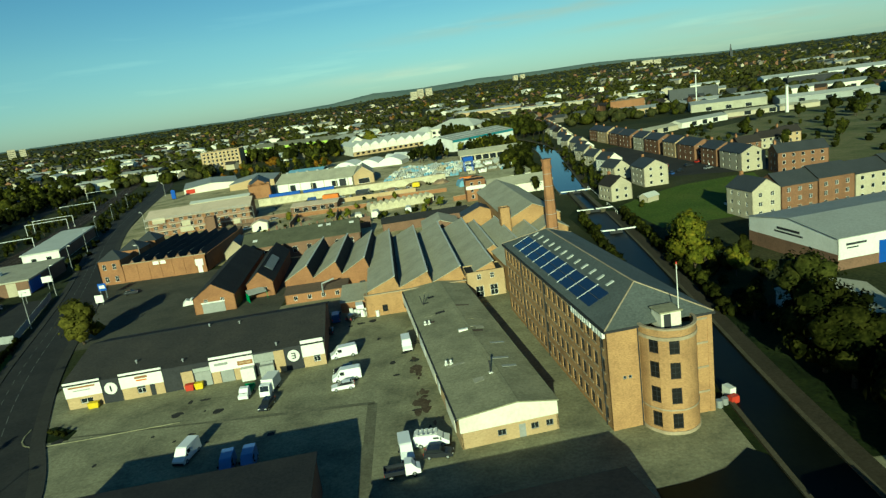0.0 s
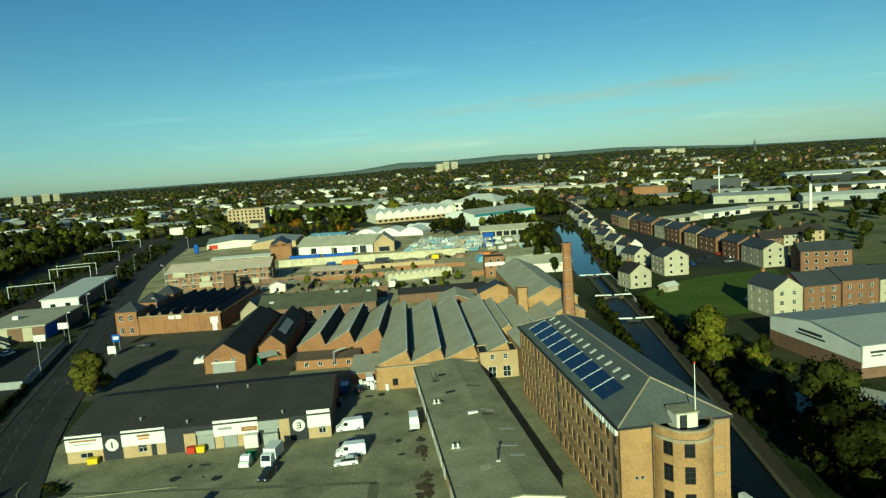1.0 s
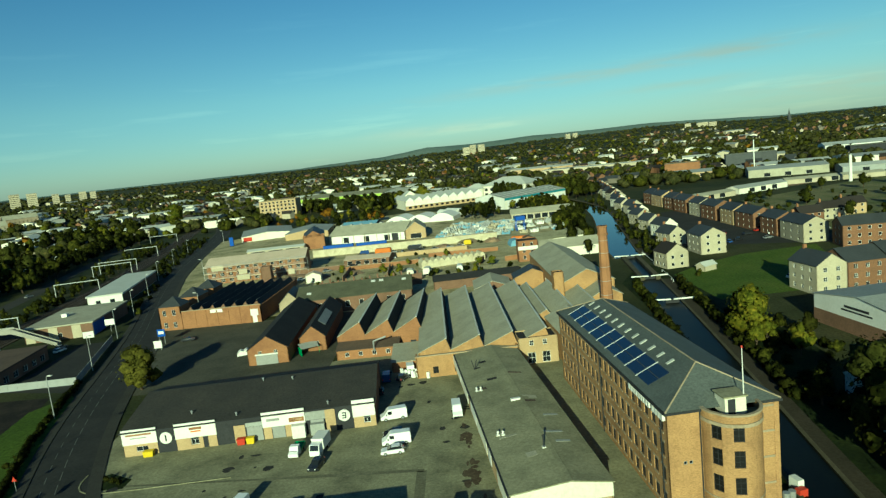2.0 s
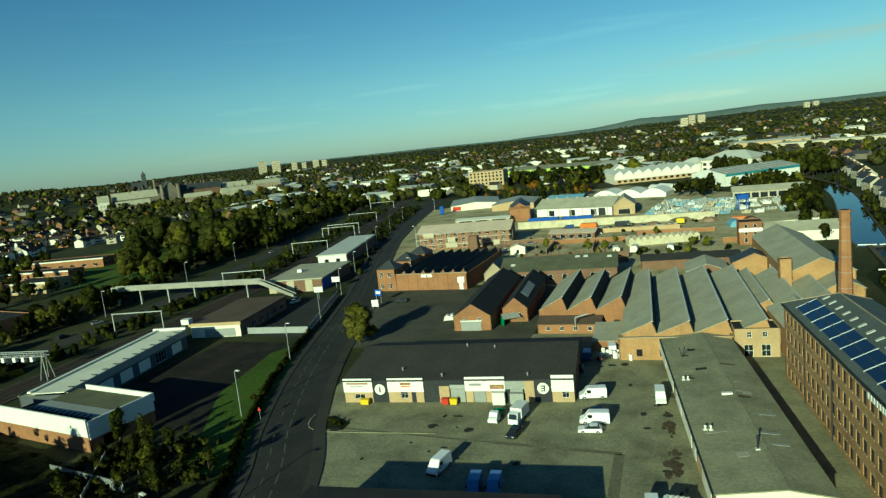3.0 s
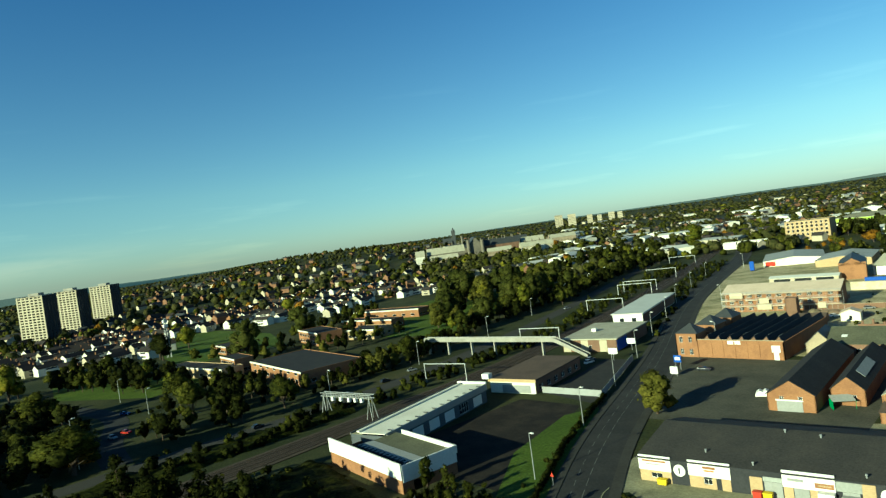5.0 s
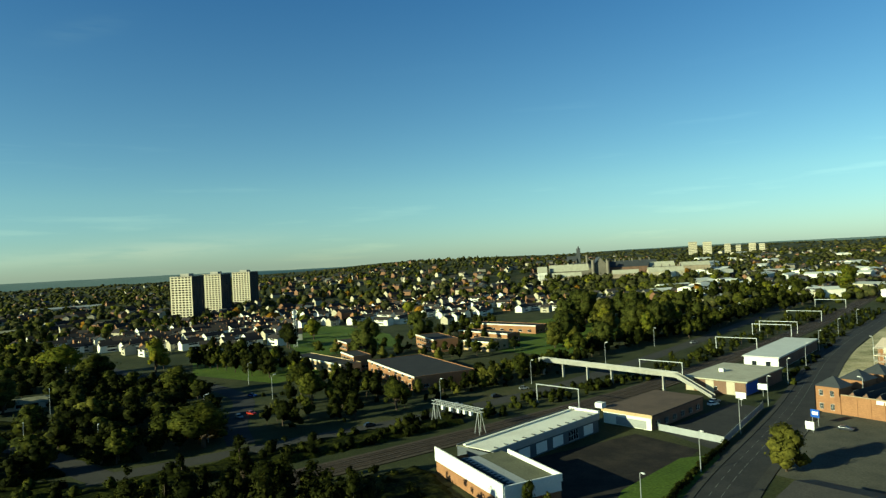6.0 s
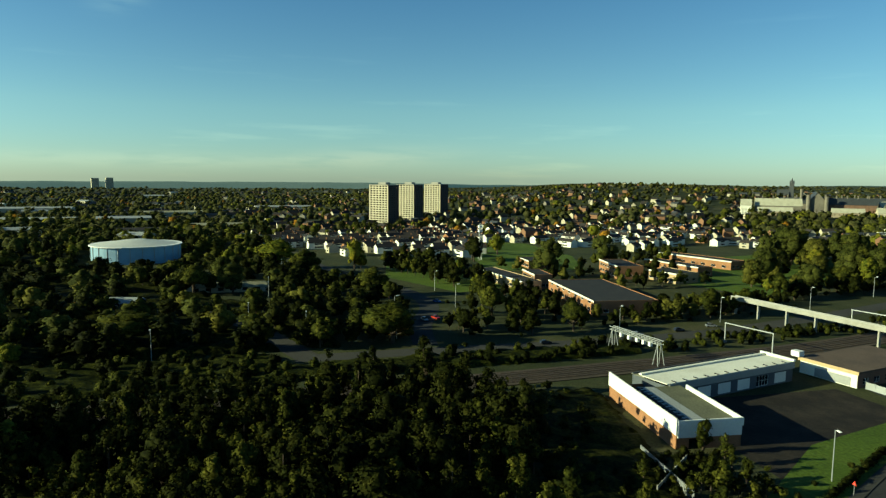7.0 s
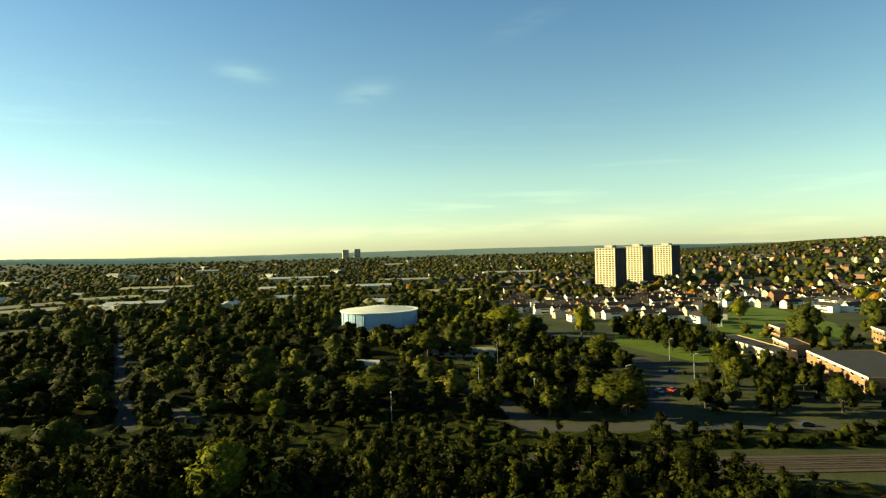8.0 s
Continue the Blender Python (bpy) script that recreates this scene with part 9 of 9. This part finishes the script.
tagged(new("woodland_stems", STEMS.mesh("woodland_stems", BARK)), "dark bare stems under the joined crowns", "woodland", "", "stuff")

# distant woods: small sprays of leaves over the hills
def far_woods(name, label, seed, n, material, want):
    r_ = np.random.default_rng(seed)
    pts = [(x, y, z, r) for x, y, z, r, _ in scatter_far(n, seed, want) if not in_foot(x, y, 6)]
    P = np.array(pts)
    K = 4
    h = 6.5 + 7.5 * r_.random(len(P))
    d = r_.normal(size=(len(P), K, 3))
    d /= np.linalg.norm(d, axis=2)[..., None]
    d[..., 2] = np.abs(d[..., 2])
    c = P[:, None, :3] + np.stack([0 * h, 0 * h, h * 0.45], 1)[:, None, :] + d * (h * 0.45)[:, None, None] * np.array([1.1, 1.1, 0.95]) * (0.7 + 0.4 * r_.random((len(P), K, 1)))
    nn = d + r_.normal(size=d.shape) * 0.3
    nn /= np.linalg.norm(nn, axis=2)[..., None]
    u = np.cross(nn, r_.normal(size=d.shape))
    u /= np.linalg.norm(u, axis=2)[..., None]
    w = np.cross(nn, u)
    s = (h * 0.22)[:, None, None] * (0.7 + 0.6 * r_.random((len(P), K, 1)))
    v = np.stack([c - u * s, c - w * s * 0.8, c + u * s, c + w * s * 0.8, d * 0.8 + nn * 0.3], 2)[P[:, 3] < 1400].reshape(-1, 5, 3)
    wide = np.clip(P[:, 3] / 1300, 1.0, 2.0)
    for far, V, F in ((False, ICO_V, ICO_F), (True, OCTA_V, OCTA_F)):
        pick = (P[:, 3] >= 1250) == far
        k, hh, ww = len(V), h[pick], wide[pick]
        w = V[None] * (hh * 0.5)[:, None, None] * (0.7 + 0.55 * r_.random((len(hh), k, 1))) * np.stack([ww, ww, 0 * ww + 0.9], 1)[:, None, :] + (P[pick, :3] + np.stack([0 * hh, 0 * hh, hh * 0.4], 1))[:, None, :]
        hearts = np.concatenate([w, np.broadcast_to(V, (len(hh), k, 3))], 1)
        me = quads_mesh(name, v if not far else v[:0], material, hearts, F)
        tagged(new(name if not far else name + "_beyond", me), label, "woodland", "", "stuff")


OCTA_V = np.array([(0.9, 0.3, -0.1), (-0.3, 0.9, -0.15), (-0.9, -0.3, -0.1), (0.3, -0.9, -0.15), (0.05, 0.05, 1.0), (0, 0, -0.6)])
OCTA_F = np.array([(0, 1, 4), (1, 2, 4), (2, 3, 4), (3, 0, 4), (1, 0, 5), (2, 1, 5), (3, 2, 5), (0, 3, 5)])
far_woods("distant_woods", "green woods and hedges over the hills, greyed for haze", 31, 15000, FAR_LEAF, lambda d, yaw, r, q: r < (3900 if yaw < 72 else 3450) and not (48 < yaw < 88 and r < 1300 and q.random() < 0.6) and not (-24 < yaw < 40 and r < 1300 and q.random() < 0.4) and (d < 0.25 or q.random() < 0.3) and not (r < 850 and 20 < yaw < 60 and d > 0) and not (-12 < yaw < 18 and r < 760))
far_woods("distant_green_trees", "green trees between distant houses", 32, 5500, LEAF, lambda d, yaw, r, q: r < 2400 and not (48 < yaw < 88 and r < 1300 and q.random() < 0.6) and not (-12 < yaw < 18 and r < 760))
far_woods("distant_autumn_trees", "yellow and orange trees between distant houses", 33, 240, LEAF_ORANGE, lambda d, yaw, r, q: r < 2200)
far_woods("distant_yellow_trees", "yellowing trees between distant houses", 34, 700, LEAF_YELLOW, lambda d, yaw, r, q: r < 2600)

# ---- vehicles ----
def wheels(t, xs, half, r):
    for x in xs:
        for s in (-1, 1):
            w = part("wheel", Geo().rod((x, s * half - s * 0.22, r), (x, s * half, r), r, None, 14), BLACK, t)
            part("rim", Geo().rod((x, s * half - s * 0.02, r), (x, s * half + s * 0.02, r), r * 0.6, None, 10), STEEL, w)


def shell(t, name, prof, half, material, tuck=0.12, label=""):
    """A body from its side outline, a little narrower above the waist."""
    top = max(p[1] for p in prof)
    g = Geo()
    n = len(prof)
    for s in (-1, 1):
        g.v += [(x, s * (half - (tuck if z > top * 0.55 else 0)), z) for x, z in prof]
    g.f += [tuple(range(n)), tuple(range(2 * n - 1, n - 1, -1))] + [(i, n + i, n + (i + 1) % n, (i + 1) % n) for i in range(n)]
    return part(name, g, material, t, label)


def lights(t, x0, x1, half, z):
    for s in (-1, 1):
        part("headlight", Geo().box(x1 - 0.05, x1 + 0.03, s * half * 0.72 - 0.16, s * half * 0.72 + 0.16, z, z + 0.2), WHITE, t)
        part("tail_light", Geo().box(x0 - 0.03, x0 + 0.05, s * half * 0.85 - 0.09, s * half * 0.85 + 0.09, z + 0.1, z + 0.45), RED, t)


def van(label, m, L=5.4, H=2.4):
    t = thing("van", label, "van", 0, 0, -60)
    h = 0.98
    shell(t, "body", [(0, 0.35), (L, 0.35), (L + 0.05, 0.95), (L - 0.75, 1.3), (L - 1.55, H - 0.12), (L - 1.8, H), (0.12, H), (0, H - 0.2)], h, m, 0.1)
    part("windscreen", Geo().slab((L - 0.78, -0.76, 1.33), (L - 0.78, 0.76, 1.33), (L - 1.53, 0.72, H - 0.17), (L - 1.53, -0.72, H - 0.17), 0.03), GLASS, t)
    for s in (-1, 1):
        part("side_window", Geo().box(L - 2.3, L - 1.45, s * 0.9 - 0.06, s * 0.9 + 0.06, 1.35, H - 0.4), GLASS, t)
        part("mirror", Geo().box(L - 1.25, L - 1.1, s * 1.1 - 0.12, s * 1.1 + 0.12, 1.25, 1.55), BLACK, t)
    part("bumper", Geo().box(L - 0.05, L + 0.12, -0.92, 0.92, 0.32, 0.62), BLACK, t)
    wheels(t, (0.95, L - 0.95), h + 0.01, 0.36)
    lights(t, 0, L + 0.02, h, 0.72)
    return t


def car(label, m, L=4.2, H=1.48, plain=False):
    t = thing("car", label, "car", 0, 0, -60)
    h = 0.87
    shell(t, "body", [(0, 0.3), (L, 0.3), (L + 0.04, 0.62), (L - 0.2, 0.82), (L - 1.15, 0.95), (0.25, 1.0), (0.0, 0.8)], h, m, 0.0)
    shell(t, "cabin", [(0.2, 0.96), (L - 1.1, 0.93), (L - 1.85, H - 0.05), (L - 2.2, H), (0.75, H), (0.5, H - 0.06)], h - 0.04, GLASS, 0.14, "dark glazed cabin")
    part("roof", Geo().box(0.72, L - 2.0, -0.68, 0.68, H - 0.03, H + 0.03), m, t)
    if plain:
        for x in (0.75, L - 0.8):
            part("axle", Geo().rod((x, -h - 0.01, 0.31), (x, h + 0.01, 0.31), 0.31, None, 10), BLACK, t, "pair of black tyres")
        return t
    wheels(t, (0.75, L - 0.8), h + 0.01, 0.31)
    lights(t, 0, L, h, 0.55)
    return t


def box_lorry(label, m, cab, L=7.2, H=3.3):
    t = thing("lorry", label, "lorry", 0, 0, -60)
    part("box_body", Geo().box(0, L - 1.9, -1.15, 1.15, 0.95, H), m, t, "tall pale box body")
    part("roof_sheet", Geo().box(-0.03, L - 1.87, -1.18, 1.18, H, H + 0.06), m, t)
    part("chassis", Geo().box(0.1, L - 0.3, -0.5, 0.5, 0.5, 0.95), BLACK, t)
    shell(t, "cab", [(L - 1.8, 0.45), (L, 0.45), (L, 1.4), (L - 0.35, 2.45), (L - 1.8, 2.5)], 1.02, cab, 0.06)
    part("windscreen", Geo().slab((L + 0.01, -0.85, 1.45), (L + 0.01, 0.85, 1.45), (L - 0.33, 0.8, 2.4), (L - 0.33, -0.8, 2.4), 0.03), GLASS, t)
    wheels(t, (1.3, L - 1.1), 1.06, 0.45)
    lights(t, 0, L, 1.0, 0.7)
    return t


def flatbed(label, m, bed):
    t = thing("pickup", label, "pickup", 0, 0, -60)
    shell(t, "cab", [(2.9, 0.4), (5.0, 0.4), (5.05, 1.0), (4.5, 1.25), (3.9, 2.05), (2.95, 2.1)], 0.93, m, 0.1)
    part("windscreen", Geo().slab((4.48, -0.72, 1.28), (4.48, 0.72, 1.28), (3.92, 0.66, 2.0), (3.92, -0.66, 2.0), 0.03), GLASS, t)
    part("bed", Geo().box(0, 2.9, -0.95, 0.95, 0.7, 0.85).box(0, 2.9, -0.98, -0.9, 0.85, 1.3).box(0, 2.9, 0.9, 0.98, 0.85, 1.3).box(0, 0.08, -0.9, 0.9, 0.85, 1.3), bed, t)
    wheels(t, (0.9, 4.1), 0.94, 0.35)
    lights(t, 0, 5.0, 0.9, 0.6)
    return t


def rack_van(label, m):
    t = van(label, m, 5.2, 2.0)
    for s in (-0.75, 0.75):
        part("rack_rail", Geo().box(0.3, 3.5, s - 0.04, s + 0.04, 2.0, 2.2), STEEL, t)
    for i in range(5):
        part("rack_bar", Geo().box(0.4 + 0.7 * i, 0.75 + 0.7 * i, -0.8, 0.8, 2.2, 2.27), WHITE, t)
    return t


park = [
    (van, ("white panel van parked in the yard", CAR_WHITE), [(-20.5, 127.2, 192), (-18.5, 115.2, 187), (-10.4, 129.0, -84), (-22.0, 152.5, 100), (-43.6, 96.2, -100)]),
    (car, ("white hatchback parked in the yard", CAR_WHITE), [(-19.4, 111.2, 187), (-148, 206, 80), (96, 214, 20), (128, 300, 60), (-16, 360, 12), (-52, 340, 5), (-90, 300, 40)]),
    (car, ("dark saloon parked in the yard", CAR_DARK), [(-20.0, 118.6, 187), (-34.4, 109.8, -100), (-6.7, 84.0, -6), (-28.0, 140, 95), (-24.6, 148.0, 60), (110, 292, 40), (118, 305, 10), (140, 318, 80), (98, 172, 30), (-104, 206, 10), (-216, 160, 84), (-211, 100, 92), (-38, 361, 8), (-70, 326, 20), (-34, 324, 95), (-110, 330, 60)]),
    (car, ("blue hatchback parked in the shaded yard", CAR_BLUE), [(-60, 356, 20), (106, 288, 100), (132, 286, 10), (-300, 86, 30)]),
    (car, ("silver hatchback parked by the road", CAR_SILVER), [(93.5, 172, 60), (121, 290, 20), (150, 300, 5), (-214, 140, 86), (-220, 178, 70), (-262, 70, 10), (-150, 210, 82), (104, 180, 30), (-54, 362, 10), (-46, 358, 100), (-246, 330, 75), (-30, 358, 15), (-22, 359, 5), (-82, 318, 30)]),
    (car, ("red hatchback parked among houses", CAR_RED), [(103, 296, 30), (112, 312, 80), (126, 312, 20), (-264, 75, 20), (88, 176, 60)]),
    (box_lorry, ("white box lorry parked facing out of the units", WHITE, CAR_WHITE, 5.8, 2.9), [(-35.2, 117.0, -97)]),
    (flatbed, ("small white flatbed with a green load bed", CAR_WHITE, GREEN_DARK), [(-39.9, 116.6, -92)]),
    (flatbed, ("white pickup with an empty dark bed", CAR_WHITE, CAR_DARK), [(-12.2, 80.0, 6)]),
    (van, ("white van with a dark windscreen beside the workshop gable", CAR_WHITE, 5.4, 2.2), [(-9.7, 88.4, -82)]),
    (rack_van, ("white van with a loaded roof rack", CAR_WHITE), [(-8.1, 87.4, -4)]),
    (van, ("pale blue van parked in the shaded yard", VAN_BLUE, 5.0, 2.3), [(-36.4, 90.6, -82), (-33.2, 91.0, -84)]),
    (van, ("dark blue van parked in shade", CAR_BLUE, 5.0, 2.2), [(-27.5, 148.0, 95)]),
]
park += [(car, args + (4.2, 1.48, True), [p for p in places if math.hypot(p[0], p[1]) > 200]) for build, args, places in park if build is car]
for build, args, places in park:
    if build is car and len(args) == 2:
        places = [p for p in places if math.hypot(p[0], p[1]) <= 200]
    if not places:
        continue
    t = build(*args)
    t.matrix_basis = pose(places[0][0], places[0][1], 0.045, 0, 0, places[0][2])
    for x, y, a in places[1:]:
        copy_thing(t, pose(x, y, 0.045 if abs(x) < 80 else 0.06, 0, 0, a))

# ---- small things of the yard ----
def skip_bin(label, m, x, y, turn, w=1.3, h=1.2):
    t = thing("bin", label, "bin", x, y, 0.04, turn)
    part("body", Geo().prism([(0.1, 0.12), (w - 0.1, 0.12), (w, h), (0, h)], 0, 1.0, "y"), m, t)
    part("lid", Geo().prism([(-0.05, h), (w + 0.05, h), (w, h + 0.14), (0, h + 0.14)], -0.05, 1.05, "y"), m, t)
    for dx in (0.2, w - 0.2):
        part("castor", Geo().rod((dx, 0.15, 0.06), (dx, 0.25, 0.06), 0.06), BLACK, t)
    return t


skip_bin("yellow wheeled bin by the units", YELLOW, -71.8, 117.6, 6, 2.0, 1.1)
skip_bin("red wheeled bin by the units", RED, -53.6, 119.6, 6, 1.6, 1.2)
skip_bin("yellow wheeled bin by the units", YELLOW, -51.8, 119.8, 6, 1.6, 1.2)
rg = random.Random(12)
for i in range(27):
    x, y = -24.6 + 0.31 * i + rg.uniform(-0.2, 0.2), 152.4 - 0.10 * i + (i % 3) * 0.95 - 0.9 + rg.uniform(-0.12, 0.12)
    t = thing("scrap_appliance", "discarded white appliance stacked by the wall", "appliance", x, y, 0.04, rg.uniform(0, 90), "discarded appliances")
    h = rg.choice((0.9, 0.9, 1.5, 1.8))
    part("case", Geo().box(0, 0.62, 0, 0.6, 0, h), WHITE, t)
    part("door", Geo().box(0.03, 0.59, -0.04, 0.0, 0.06, h - 0.06), CAR_WHITE, t)
for x, y, h in ((-110.5, 206, 5.0), (-108, 198, 3.2)):
    t = thing("yard_sign", "blue and white sign on a post by the gate", "sign", x, y, 0, 0)
    for s in (-0.9, 0.9):
        part("post", Geo().rod((s, 0, 0), (s, 0, h), 0.09), STEEL, t)
    part("board", Geo().box(-1.3, 1.3, -0.12, 0.05, h - 2.4, h), BLUE if h > 4 else WHITE, t)
    part("panel", Geo().box(-0.9, 0.9, -0.16, -0.12, h - 1.6, h - 0.6), WHITE, t)
t = thing("tarpaulin_heap", "crumpled white tarpaulin heap beside the shed", "tarpaulin", -76.6, 182.5, 0.04, 20)
part("sheet", Geo().prism([(0, 0), (4.6, 0), (4.2, 1.0), (2.9, 1.7), (2.1, 1.2), (1.2, 1.6), (0.3, 0.8)], 0, 2.4, "y"), WHITE, t)
t = thing("kerb_line", "curved concrete kerb at the yard entrance", "kerb", 0, 0, 0)
pts = [(-79.6, 112), (-79.3, 109.4), (-78.6, 107.4), (-77.4, 105.8), (-75.6, 104.8), (-73, 104.4), (-66, 104.9), (-50, 106.6)]
for (x0, y0), (x1, y1) in zip(pts, pts[1:]):
    d = Vector((x1 - x0, y1 - y0)).normalized()
    q = Vector((-d.y, d.x)) * 0.12
    part("kerb_stone", Geo().prism([(x0 + q.x, y0 + q.y), (x1 + q.x, y1 + q.y), (x1 - q.x, y1 - q.y), (x0 - q.x, y0 - q.y)], 0, 0.14, "z"), YARD, t)
t = thing("warning_sign", "red triangular road sign by the verge", "sign", -90.5, 107.5, 0, 0)
part("post", Geo().rod((0, 0, 0), (0, 0, 2.6), 0.05), STEEL, t)
part("board", Geo().prism([(-0.5, 2.2), (0.5, 2.2), (0, 3.1)], -0.04, 0.04, "y"), RED, t)
t = thing("narrowboat_gear", "white and red gear stacked beside the mill", "gear", 36.8, 86.5, 0.05, 15)
part("drum", Geo().rod((0, 0, 0), (0, 0, 1.1), 0.5, None, 12).rod((1.2, 0.3, 0), (1.2, 0.3, 1.0), 0.5, None, 12), STEEL, t)
part("crate", Geo().box(1.9, 3.2, -0.4, 0.6, 0, 1.1), RED, t)
part("cover", Geo().box(2.6, 3.6, 0.8, 2.6, 0, 1.8), WHITE, t)
